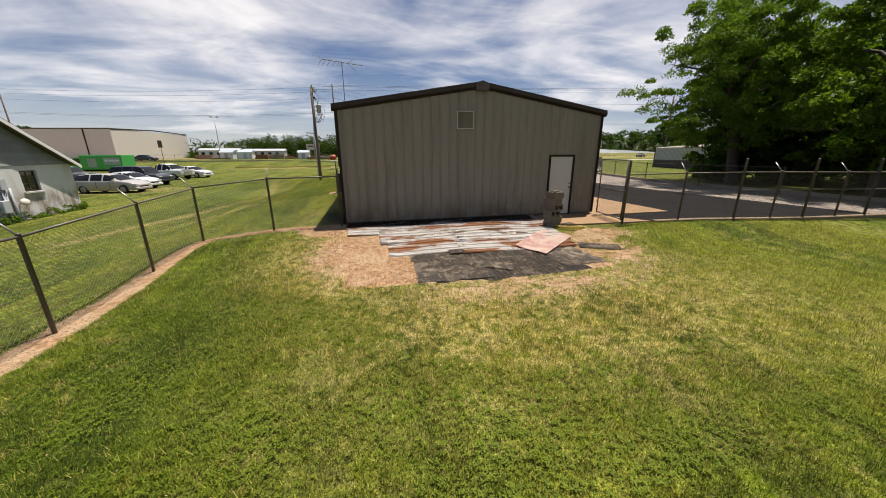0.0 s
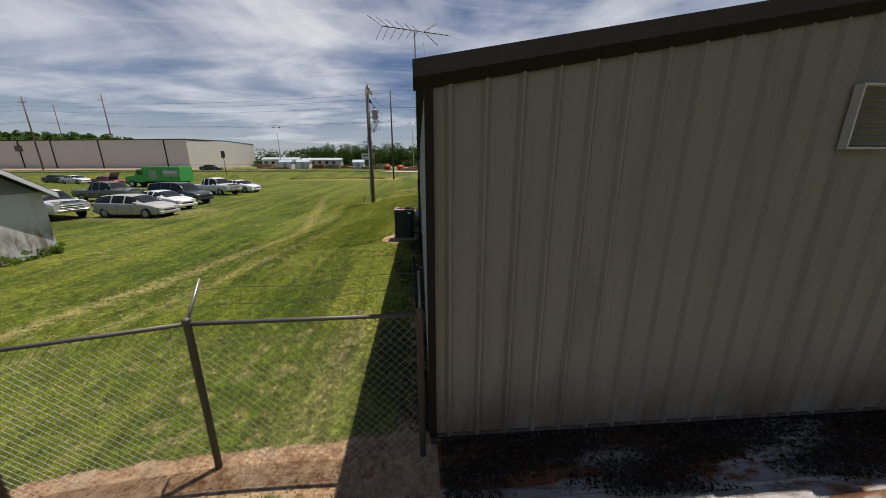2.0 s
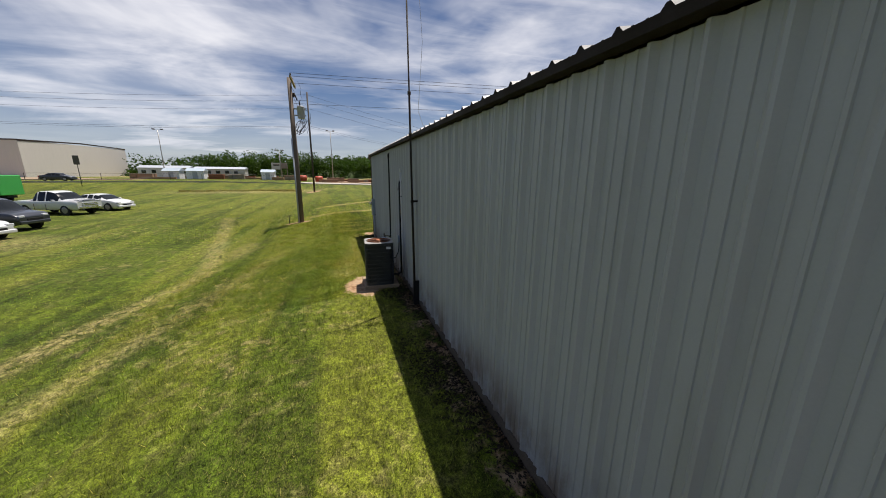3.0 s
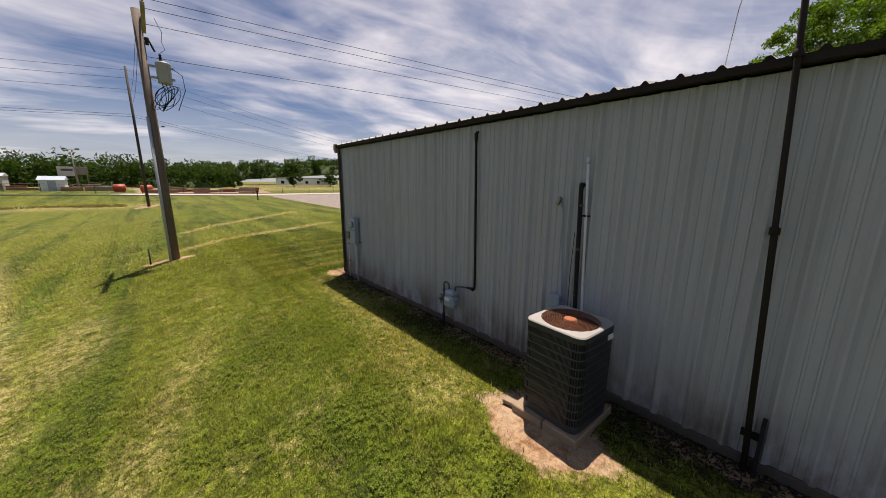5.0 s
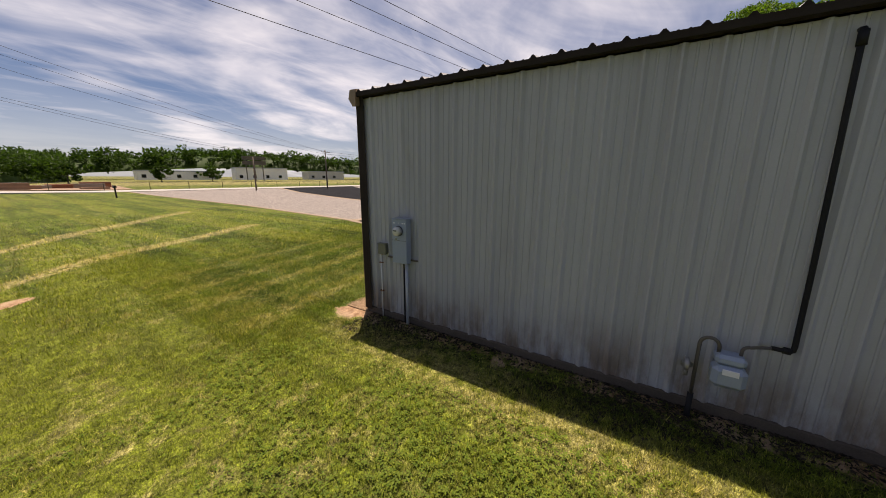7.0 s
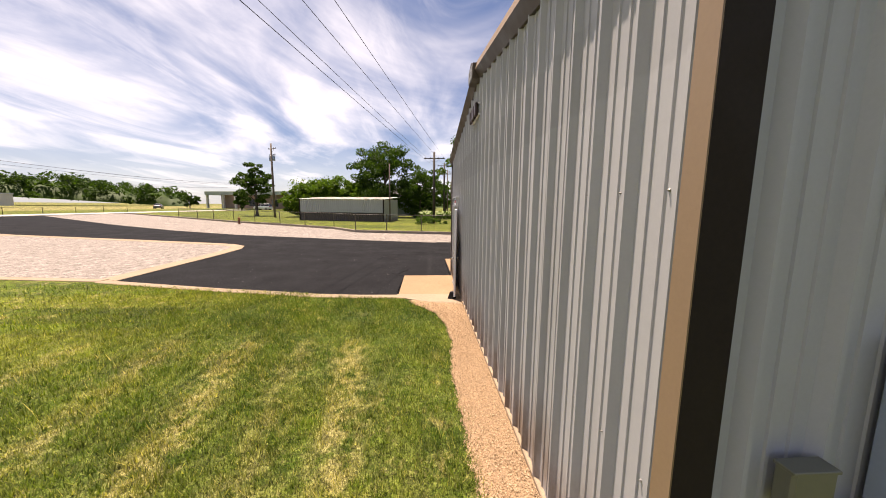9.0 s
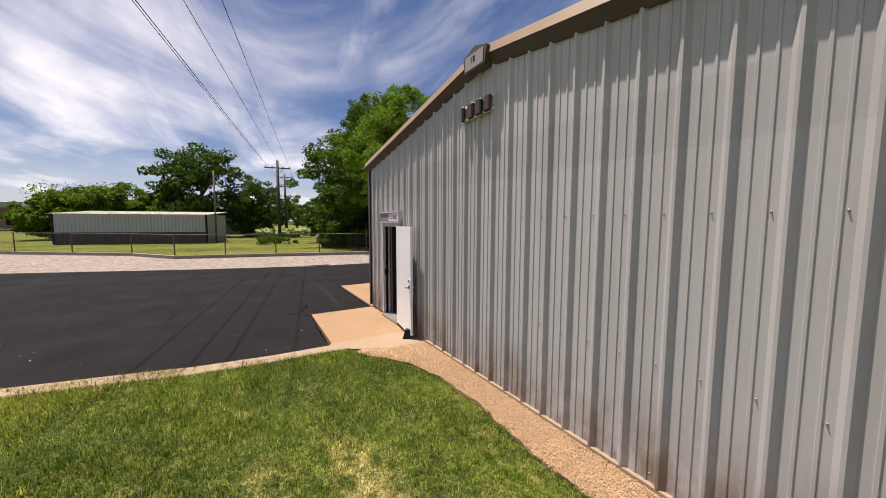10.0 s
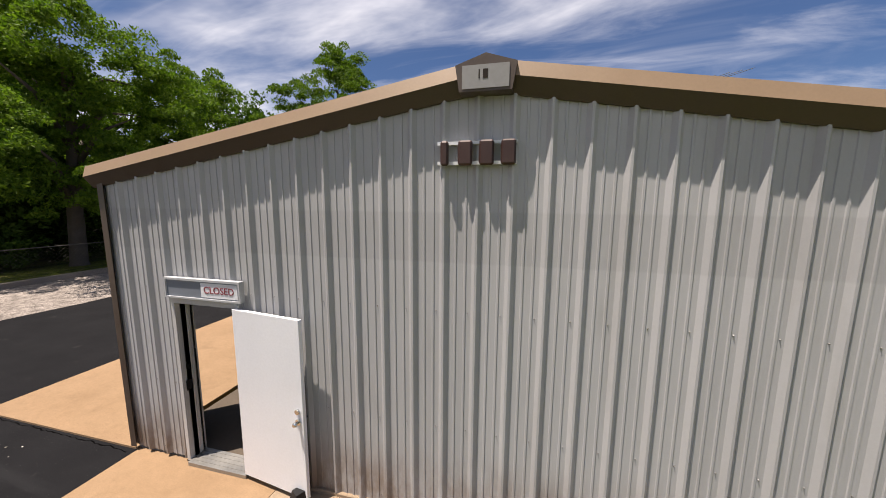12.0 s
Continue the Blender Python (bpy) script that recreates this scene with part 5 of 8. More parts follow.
tube(bm, [(-0.055, 10.075, 2.05), (-0.06, 10.09, 1.5), (-0.06, 10.085, 0.9), (-0.07, 10.06, 0.35), (-0.16, 10.0, 0.18)], 0.004, 6)
part("control_cable", bm, M_BLACK, line)
for z in (1.25, 1.85, 2.4):
    bm = bmesh.new()
    tube(bm, [(-0.085, 9.985 + 0.02 * (z - 1.25), z - 0.012), (-0.085, 9.985 + 0.02 * (z - 1.25), z + 0.012)], 0.0285, 12, False)
    part("strap", bm, M_FENCE, line)
drain_pipe = thing("drain_pipe", pose(0, 0, 0), "white plastic drain pipe strapped to the wall", "pipe")
bm = bmesh.new()
tube(bm, [(-0.065, 9.975, 2.96), (-0.065, 9.93, 1.9), (-0.065, 9.885, 1.0), (-0.065, 9.86, 0.1)], 0.0165, 12)
part("pipe", bm, M_PVC, drain_pipe)
bm = bmesh.new()
tube(bm, [(-0.065, 9.975, 2.90), (-0.065, 9.976, 2.975)], 0.0205, 12)
part("cap", bm, M_PVC, drain_pipe)
bm = bmesh.new()
tube(bm, [(-0.065, 9.948, 2.26), (-0.065, 9.949, 2.285)], 0.0185, 12)
box(bm, -0.07, -0.035, 9.90, 10.0, 2.262, 2.282)
part("strap", bm, M_BLACK, drain_pipe)
disc = thing("power_disconnect", pose(0, 0, 0), "small grey electrical disconnect box with conduit", "electrical box")
bm = bmesh.new()
box(bm, -0.125, -0.045, 10.18, 10.34, 0.98, 1.18, 0.008)
part("box", bm, M_GREY_BOX, disc)
bm = bmesh.new()
tube(bm, [(-0.07, 10.165, 1.02), (-0.07, 10.165, 1.09)], 0.022, 10)
tube(bm, [(-0.07, 10.165, 1.05), (-0.07, 10.19, 1.3), (-0.065, 10.235, 2.0), (-0.06, 10.255, 2.3), (-0.06, 10.27, 2.36), (-0.055, 10.31, 2.42)], 0.0125, 8)
part("conduit", bm, M_GREY_BOX, disc)
bm = bmesh.new()
box(bm, -0.03, 0.03, -0.022, 0.022, -0.05, 0.05, 0.006, pose(-0.058, 10.325, 2.44, 25))
part("conduit_head", bm, M_GALV, disc)
bm = bmesh.new()
tube(bm, [(-0.085, 10.27, 0.98), (-0.09, 10.27, 0.86), (-0.12, 10.2, 0.72), (-0.22, 10.08, 0.60), (-0.38, 9.98, 0.58)], 0.011, 8)
part("whip", bm, M_BLACK, disc)

# gas meter
gas = thing("gas_meter", pose(0, 0, 0), "grey domestic gas meter on a riser with regulator", "gas meter")
bm = bmesh.new()
tube(bm, [(-0.20, 12.45, -0.15), (-0.20, 12.45, 0.25)], 0.026, 10)
part("sleeve", bm, M_BLACK, gas)
bm = bmesh.new()
tube(bm, [(-0.20, 12.45, 0.25), (-0.20, 12.45, 0.80), *arc((-0.20, 12.375, 0.80), 0.075, 0, 180, 8), (-0.20, 12.30, 0.74)], 0.0165, 10)
part("riser", bm, M_FENCE, gas)
bm = bmesh.new()
box(bm, -0.30, -0.12, 12.10, 12.33, 0.66, 0.76, 0.03)
box(bm, -0.33, -0.13, 12.08, 12.34, 0.44, 0.66, 0.045)
body = part("meter_body", bm, M_GREY_BOX, gas)
bm = bmesh.new()
box(bm, -0.338, -0.328, 12.15, 12.27, 0.59, 0.645, 0.002)
part("index_window", bm, M_WHITE, body, "small white index window")
bm = bmesh.new()
tube(bm, [(-0.20, 12.47, 0.55), (-0.20, 12.50, 0.55), (-0.20, 12.505, 0.55), (-0.20, 12.54, 0.55), (-0.20, 12.545, 0.55), (-0.20, 12.57, 0.55)], [0.02, 0.035, 0.068, 0.068, 0.04, 0.025], 16)
tube(bm, [(-0.20, 12.52, 0.50), (-0.20, 12.52, 0.43)], 0.02, 10)
part("regulator", bm, M_GALV, gas)
bm = bmesh.new()
tube(bm, [(-0.20, 12.14, 0.74), (-0.20, 12.14, 0.80), *arc((-0.20, 12.085, 0.80), 0.055, 0, 90, 5)[1:], (-0.14, 12.0, 0.855), (-0.10, 11.92, 0.855)], 0.0145, 10)
part("outlet", bm, M_FENCE, gas)
bm = bmesh.new()
tube(bm, [(-0.10, 11.93, 0.855), (-0.09, 11.81, 0.85), (-0.085, 11.785, 0.86), (-0.08, 11.78, 0.90), (-0.075, 11.79, 1.6), (-0.07, 11.82, 2.8), (-0.07, 11.835, 3.40), (-0.06, 11.836, 3.45), (-0.01, 11.836, 3.46)], 0.021, 10)
tube(bm, [(-0.07, 11.832, 3.33), (-0.07, 11.835, 3.44)], 0.03, 10)
tube(bm, [(-0.088, 11.85, 0.853), (-0.088, 11.80, 0.85)], 0.032, 10)
gp = mesh_ob("gas_pipe", bm, M_BLACK, label="black gas pipe rising up the wall to the eave", category="pipe")

# electric meter and telephone box by the front corner
meter = thing("electric_meter", pose(0, 0, 0), "grey electric meter cabinet with a round glass meter", "electric meter")
bm = bmesh.new()
box(bm, -0.17, -0.05, 16.12, 16.41, 1.03, 1.73, 0.006)
cab = part("cabinet", bm, M_GREY_BOX, meter)
bm = bmesh.new()
box(bm, -0.178, -0.045, 16.115, 16.415, 1.73, 1.742, 0.003)
part("lid_edge", bm, M_GREY_BOX, cab)
bm = bmesh.new()
tube(bm, [(-0.17, 16.262, 1.55), (-0.185, 16.262, 1.55)], 0.080, 28)
part("meter_ring", bm, simple("dull_meter_ring", (0.06, 0.064, 0.068), 0.5, 0.3, 30, 0.15), meter)
bm = bmesh.new()
tube(bm, [(-0.185, 16.262, 1.55), (-0.235, 16.262, 1.55), (-0.26, 16.262, 1.55), (-0.268, 16.262, 1.55)], [0.072, 0.070, 0.058, 0.03], 28)
dome = part("meter_dome", bm, simple("frosted_meter_glass", (0.48, 0.49, 0.46), 0.15, 0, 30, 0.1), meter, "pale glass meter dome")
bm = bmesh.new()
box(bm, -0.2705, -0.262, 16.232, 16.296, 1.555, 1.575)
box(bm, -0.262, -0.252, 16.245, 16.28, 1.520, 1.526)
part("display", bm, simple("grey_display", (0.11, 0.115, 0.105), 0.4, 0, 30, 0.1), dome, "grey display bar")
for y0, y1 in ((16.355, 16.375), (16.335, 16.35), (16.262, 16.275), (16.20, 16.207), (16.17, 16.19), (16.14, 16.16)):
    bm = bmesh.new()
    box(bm, -0.1715, -0.1695, y0 + 0.003, y1 - 0.003, 1.660, 1.680)
    part("label_bar", bm, M_WHITE, cab, "unreadable white stick-on character")
bm = bmesh.new()
tube(bm, [(-0.17, 16.315, 1.42), (-0.182, 16.315, 1.42)], 0.012, 10)
part("lock", bm, M_CHROME, cab)
bm = bmesh.new()
tube(bm, [(-0.095, 16.18, 1.03), (-0.095, 16.18, -0.15)], 0.025, 14)
part("conduit", bm, M_GREY_PVC, meter)
bm = bmesh.new()
tube(bm, [(-0.08, 16.25, 1.03), (-0.08, 16.25, -0.1)], 0.012, 8)
part("ground_wire", bm, M_BLACK, meter)
bm = bmesh.new()
box(bm, -0.068, -0.048, 15.98, 16.60, 1.065, 1.092, 0.002)
part("strut", bm, M_FENCE, meter)
bm = bmesh.new()
box(bm, -0.1725, -0.165, 16.125, 16.405, 1.395, 1.401)
part("cover_seam", bm, M_FENCE, cab)
tel = thing("telephone_box", pose(0, 0, 0), "small olive-grey telephone box with white conduit", "junction box")
bm = bmesh.new()
box(bm, -0.115, -0.045, 16.61, 16.78, 1.11, 1.29, 0.01)
box(bm, -0.118, -0.045, 16.605, 16.785, 1.28, 1.295, 0.003)
part("box", bm, simple("olive_grey_plastic", (0.15, 0.15, 0.105), 0.5, 0, 30, 0.1), tel)
bm = bmesh.new()
tube(bm, [(-0.065, 16.755, 1.11), (-0.065, 16.75, 0.5), (-0.065, 16.755, -0.1)], 0.0095, 10)
part("conduit", bm, M_PVC, tel)
for z in (0.45, 0.95):
    bm = bmesh.new()
    box(bm, -0.086, -0.045, 16.72, 16.79, z, z + 0.014)
    part("clip", bm, M_RUST, tel)

# television mast on the wall
mast = thing("antenna_mast", pose(0, 0, 0), "tall steel mast with a television antenna strapped to the eave", "antenna")
top = Vector((-0.16, 8.52, 6.80))
foot = Vector((-0.13, 8.16, -0.1))
bm = bmesh.new()
mp = [foot, foot.lerp(top, 0.35), foot.lerp(top, 0.352), foot.lerp(top, 0.66), foot.lerp(top, 0.662), top]
tube(bm, mp, [0.025, 0.025, 0.022, 0.022, 0.017, 0.016], 10)
part("pole", bm, M_DARK_TRIM, mast)
for t in (0.345, 0.545, 0.66):
    bm = bmesh.new()
    c = foot.lerp(top, t)
    tube(bm, [c - Vector((0, 0, 0.03)), c + Vector((0, 0, 0.03))], 0.036, 10)
    box(bm, c.x, 0.0, c.y - 0.012, c.y + 0.012, c.z - 0.02, c.z + 0.02) if t < 0.4 else None
    part("clamp", bm, M_DARK_TRIM, mast)
bm = bmesh.new()
box(bm, -0.18, -0.04, 8.08, 8.11, -0.1, 0.55, 0.004)
box(bm, -0.06, 0.0, 8.08, 8.24, 0.30, 0.36)
part("base_bracket", bm, M_BLACK, mast)
boom0, boom1 = top + Vector((-0.98, 0.0, 0.10)), top + Vector((1.05, 0.05, -0.10))
bm = bmesh.new()
tube(bm, [boom0, boom1], 0.013, 6)
part("boom", bm, M_FENCE, mast)
for k, (t, half) in enumerate(((0.0, 0.95), (0.10, 0.88), (0.21, 0.80), (0.33, 0.72), (0.44, 0.62), (0.53, 0.5))):
    bm = bmesh.new()
    c = boom0.lerp(boom1, t)
    for s in (-1, 1):
        tube(bm, [c, c + Vector((-0.32 * half, s * half, 0.02 - 0.10 * half))], 0.008, 5)
    part("element", bm, M_FENCE, mast)
for s in (-1, 1):
    bm = bmesh.new()
    a, b = boom0.lerp(boom1, 0.62), boom0.lerp(boom1, 0.62) + Vector((0.42, s * 0.12, s * 0.34 - 0.05))
    tube(bm, [a, b], 0.009, 5)
    for j in range(2, 7):
        c = a.lerp(b, j / 6)
        tube(bm, [c - Vector((0, 0.14, 0)), c + Vector((0, 0.14, 0))], 0.004, 4)
    part("reflector", bm, M_FENCE, mast)
for j in range(6):
    bm = bmesh.new()
    c = boom0.lerp(boom1, 0.70 + 0.055 * j)
    tube(bm, [c - Vector((0.02, 0.16, 0)), c + Vector((-0.02, 0.16, 0))], 0.004, 4)
    part("director", bm, M_FENCE, mast)
bm = bmesh.new()
tube(bm, [boom0.lerp(boom1, 0.6), top + Vector((0.35, 0.1, -1.3)), top + Vector((0.30, 0.3, -2.6)), Vector((0.35, 8.9, 3.72))], 0.004, 5)
part("guy_wire", bm, M_GALV, mast)

# ---------------------------------------------------------------- front door, sign and numerals
door_1 = thing("door_1", pose(D0, L, 0.04), "open white steel front door in a grey frame", "door", kind="structure")
DW = D1 - D0
bm = bmesh.new()
for x0, x1, z0, z1 in ((-0.05, 0.0, 0.0, DH + 0.02), (DW, DW + 0.05, 0.0, DH + 0.02), (0.0, DW, DH - 0.06, DH + 0.02)):
    box(bm, x0, x1, -0.16, 0.062, z0, z1)
    box(bm, x0 + (0.012 if x0 < 0 else 0), x1 - (0.012 if x1 > DW else 0), -0.09, -0.05, z0, z1 - 0.0)
box(bm, -0.012, 0.018, -0.10, -0.06, 0, DH - 0.06)
box(bm, DW - 0.018, DW + 0.012, -0.10, -0.06, 0, DH - 0.06)
part("door_frame", bm, simple("grey_frame_paint", (0.46, 0.452, 0.44), 0.5, 0, 40, 0.12), door_1)
bm = bmesh.new()
box(bm, 0.0, DW, -0.16, 0.10, -0.05, 0.012, 0.004)
for k in range(4):
    box(bm, 0.0, DW, -0.14 + 0.055 * k, -0.11 + 0.055 * k, 0.0125, 0.018)
part("threshold", bm, M_GALV, door_1, "ribbed metal threshold")
bm = bmesh.new()
box(bm, DW - 0.02, DW - 0.015, -0.045, 0.03, 0.93, 1.06)
box(bm, DW - 0.02, DW - 0.013, -0.03, 0.01, 1.2, 1.26)
part("strike_plate", bm, M_BLACK, door_1)
bm = bmesh.new()
box(bm, 0.0, 0.95, -0.045, 0.0, 0.01, DH - 0.075, 0.003)
me = bpy.data.meshes.new("leaf")
bm.to_mesh(me)
bm.free()
me.materials.append(M_WHITE)
leaf = new("leaf", me)
leaf.parent = door_1
leaf.matrix_basis = pose(0.0, 0.055, 0.02, 0, 0, 172.5)
leaf["label"] = "white painted flush steel leaf standing open"
bm = bmesh.new()
tube(bm, [(0.885, -0.045, 0.92), (0.885, -0.06, 0.92)], 0.034, 16)
tube(bm, [(0.885, -0.06, 0.92), (0.885, -0.085, 0.92), (0.885, -0.10, 0.92), (0.885, -0.118, 0.92)], [0.012, 0.02, 0.029, 0.018], 16)
tube(bm, [(0.885, -0.045, 1.04), (0.885, -0.068, 1.04)], 0.028, 16)
tube(bm, [(0.885, 0.0, 0.92), (0.885, 0.06, 0.92)], 0.022, 12)
part("door_handle", bm, M_CHROME, leaf, "bright round knob with deadlock above")
for z in (0.25, 1.0, 1.8):
    bm = bmesh.new()
    tube(bm, [(0.0, 0.0, z), (0.0, 0.0, z + 0.1)], 0.009, 8)
    part("hinge", bm, M_GALV, leaf)
bm = bmesh.new()
for s, (x0, x1, y0, y1, z0, z1) in enumerate(((-0.075, 0.075, -0.09, 0.06, 0, 0.17),)):
    v = [bm.verts.new(p) for p in ((x0, y0, 0), (x1, y0, 0), (x1, y1, 0), (x0, y1, 0), (x0 + 0.02, y0 + 0.05, z1), (x1 - 0.02, y0 + 0.05, z1), (x1 - 0.02, y1, z1), (x0 + 0.02, y1, z1))]
    for q in ((0, 3, 2, 1), (4, 5, 6, 7), (0, 1, 5, 4), (1, 2, 6, 5), (2, 3, 7, 6), (3, 0, 4, 7)):
        bm.faces.new([v[i] for i in q])
o = mesh_ob("door_stop", bm, M_BLACK, label="black rubber block holding the door open", category="door stop")
o.matrix_world = pose(6.50, 17.36, 0.002, 0, 0, 150)

def text_mesh(name, body, size, mat, parent, m, label="", extrude=0.002):
    cu = bpy.data.curves.new(name, "FONT")
    cu.body, cu.size, cu.extrude = body, size, extrude
    cu.align_x, cu.align_y = "CENTER", "CENTER"
    tmp = bpy.data.objects.new(name + "_curve", cu)
    scene.collection.objects.link(tmp)
    bpy.context.view_layer.update()
    me = bpy.data.meshes.new_from_object(tmp.evaluated_get(bpy.context.evaluated_depsgraph_get()))
    bpy.data.objects.remove(tmp)
    me.materials.clear()
    me.materials.append(mat)
    o = new(name, me)
    o.parent = parent
    o.matrix_basis = m
    if label:
        o["label"] = label
    return o


sign = thing("door_sign", pose(7.74, L + 0.075, 2.18), "long grey sign holder over the door with a CLOSED card", "sign")
M_SIGN_GREY = simple("sign_grey", (0.17, 0.19, 0.22), 0.5, 0, 30, 0.08)
M_RED = simple("red_letter", (0.20, 0.025, 0.035), 0.5, 0, 30, 0.1)
bm = bmesh.new()
box(bm, -0.52, 0.50, -0.03, 0.018, 0.02, 0.215)
part("panel", bm, M_SIGN_GREY, sign)
bm = bmesh.new()
for x0, x1, z0, z1 in ((-0.54, 0.52, 0.215, 0.24), (-0.54, 0.52, 0.0, 0.02), (-0.54, -0.52, 0.02, 0.215), (0.50, 0.52, 0.02, 0.215)):
    box(bm, x0, x1, -0.03, 0.035, z0, z1)
part("frame", bm, M_WALL, sign, "pale metal frame")
bm = bmesh.new()
box(bm, -0.50, 0.0, 0.0185, 0.024, 0.035, 0.20)
card = part("card", bm, M_WHITE, sign, "white card with red letters")
text_mesh("lettering", "CLOSED", 0.112, M_RED, card, pose(-0.25, 0.0265, 0.118, 90, 0, 180), "red word CLOSED")

num = thing("number_board", pose(4.645, L + 0.06, 3.59), "four dark brown cast figures on pale rails", "number sign")
M_BROWNNUM = simple("dark_brown_cast_plastic", (0.045, 0.020, 0.015), 0.5, 0, 30, 0.2)
for z in (0.03, 0.20):
    bm = bmesh.new()
    box(bm, -0.345, 0.345, -0.025, 0.012, z, z + 0.028)
    part("rail", bm, M_WHITE, num, "pale mounting rail")
for k in range(4):
    x = 0.275 - 0.183 * k
    bm = bmesh.new()
    wd = 0.035 if k == 0 else 0.062
    box(bm, x - wd, x + wd, 0.012, 0.06, 0.02, 0.23, 0.016)
    part("figure_bar", bm, M_BROWNNUM, num)
bm = bmesh.new()
for x0, x1 in ((-0.02, 0.02), (0.045, 0.055)):
    box(bm, W / 2 + x0, W / 2 + x1, L + 0.1735, L + 0.1755, RIDGE - 0.055, RIDGE + 0.015)
part("mark_bar", bm, M_DARK_TRIM, bpy.data.objects["rake_north"], "worn dark lettering bars")

# washer-head screws in rows across the sheets
def screw_rows(name, wall, m, length, rows, top, holes=()):
    bm = bmesh.new()
    for z in rows:
        u = 0.165
        while u < length:
            if z < top(u) - 0.08 and not any(h[0] < u < h[1] and z < h[2] for h in holes):
                c = m @ Vector((u, -0.002, z))
                d = m.to_3x3() @ Vector((0, -1, 0))
                tube(bm, [c, c + d * 0.004, c + d * 0.0045, c + d * 0.011], [0.0065, 0.0065, 0.004, 0.0035], 6)
            u += 0.3047
    o = part(name, bm, M_GALV, wall)
    o["kind"] = "stuff"
    return o


screw_rows("screw", wall_north, pose(W, L + 0.012, 0, 0, 0, 180), W, (0.12, 1.05, 2.26), lambda u: roof_z(W - u), [(W - D1 - 0.1, W - D0 + 0.1, 2.5)])

# drain grate by the gravel strip
drain = thing("storm_drain", pose(18.45, 16.75, -0.030, 0, 0, 88), "dark cast-iron storm drain grate", "drain")
bm = bmesh.new()
for x0, x1, y0, y1 in ((-0.55, 0.55, -0.3, -0.25), (-0.55, 0.55, 0.25, 0.3), (-0.55, -0.5, -0.25, 0.25), (0.5, 0.55, -0.25, 0.25)):
    box(bm, x0, x1, y0, y1, 0.0, 0.02)
part("frame", bm, M_FENCE, drain)
# Flat black plate under the bars, standing in for the unlit pit.
bm = bmesh.new()
box(bm, -0.5, 0.5, -0.25, 0.25, 0.0025, 0.004)
part("pit", bm, M_BLACK, drain)
bar = None
for k in range(9):
    m = pose(-0.44 + 0.11 * k, 0, 0.005)
    if bar is None:
        bm = bmesh.new()
        box(bm, -0.02, 0.02, -0.25, 0.25, 0, 0.014)
        bar = part("bar", bm, M_DARK_TRIM, drain)
        bar.matrix_basis = m
    else:
        share("bar", bar, m, drain)

# cracks, tar scabs and litter on the asphalt
def crack(bm, pts, width, seed, z=-0.0305):
    """A ragged open crack along a plan line."""
    rnd = random.Random(seed)
    rows = []
    for (x0, y0), (x1, y1) in zip(pts, pts[1:]):
        n = max(int(math.hypot(x1 - x0, y1 - y0) / 0.06), 1)
        d = Vector((y0 - y1, x1 - x0)).normalized()
        for i in range(n):
            t, o, w = i / n, rnd.gauss(0, width * 0.45), width * rnd.uniform(0.25, 1.0)
            c = Vector((x0 + (x1 - x0) * t, y0 + (y1 - y0) * t)) + d * o
            rows.append([bm.verts.new((*(c + d * w * s), z)) for s in (-0.5, 0.5)])
    for a, b in zip(rows, rows[1:]):
        bm.faces.new((a[0], b[0], b[1], a[1]))


lot = bpy.data.objects["lot_asphalt"]
M_CRACK = simple("open_crack_shadow", (0.003, 0.003, 0.003), 1.0, 0, 40, 0.3, 1.2, 0.0, 0.0)
for k, (pts, w) in enumerate((([(9.14, 18.66), (9.37, 18.92), (9.73, 19.12)], 0.035), ([(10.3, 18.56), (9.95, 18.66), (9.51, 18.86)], 0.055), ([(9.13, 18.66), (8.2, 18.69), (7.1, 18.71)], 0.035),
                              ([(12.5, 17.17), (11.0, 17.18), (9.2, 17.2)], 0.02), ([(12.0, 22.0), (11.2, 21.4), (9.9, 21.5)], 0.018), ([(13.5, 19.3), (14.6, 18.2), (15.1, 18.3)], 0.018))):
    bm = bmesh.new()
    crack(bm, pts, w, 60 + k)
    part("crack", bm, M_CRACK, lot, "ragged open crack")
M_SCRAP = Net("pale_scraps")
M_SCRAP = M_SCRAP.done(M_SCRAP.mix(M_SCRAP.island, (0.10, 0.085, 0.065), (0.62, 0.60, 0.55)), 0.9)
rs = np.random.default_rng(17)
n = 300
x, y = rs.uniform(6.8, 17.5, n), 17.3 + 6.7 * rs.random(n) ** 1.2
keep = ~((x < 9.3) & (y < 18.9)) & inside(LOT, x, y)
x, y = x[keep], y[keep]
n = len(x)
a, sz = rs.uniform(0, 6.28, n), 0.003 + 0.012 * rs.random(n) ** 4
v = np.stack([np.stack([x + sz * (1.0 + 0.6 * (j % 2)) * np.cos(a + 1.57 * j), y + sz * (1.0 + 0.6 * (j % 2)) * np.sin(a + 1.57 * j) * 0.7, -0.029 + rs.uniform(0, 0.008, n)], -1) for j in range(4)], 1)
i = np.arange(n)[:, None] * 4
arrays("lot_litter", v.reshape(-1, 3), np.concatenate([i + np.array([[0, 1, 2]]), i + np.array([[0, 2, 3]])], 0), M_SCRAP, label="pale leaf scraps and grit on the asphalt", category="litter", kind="stuff")

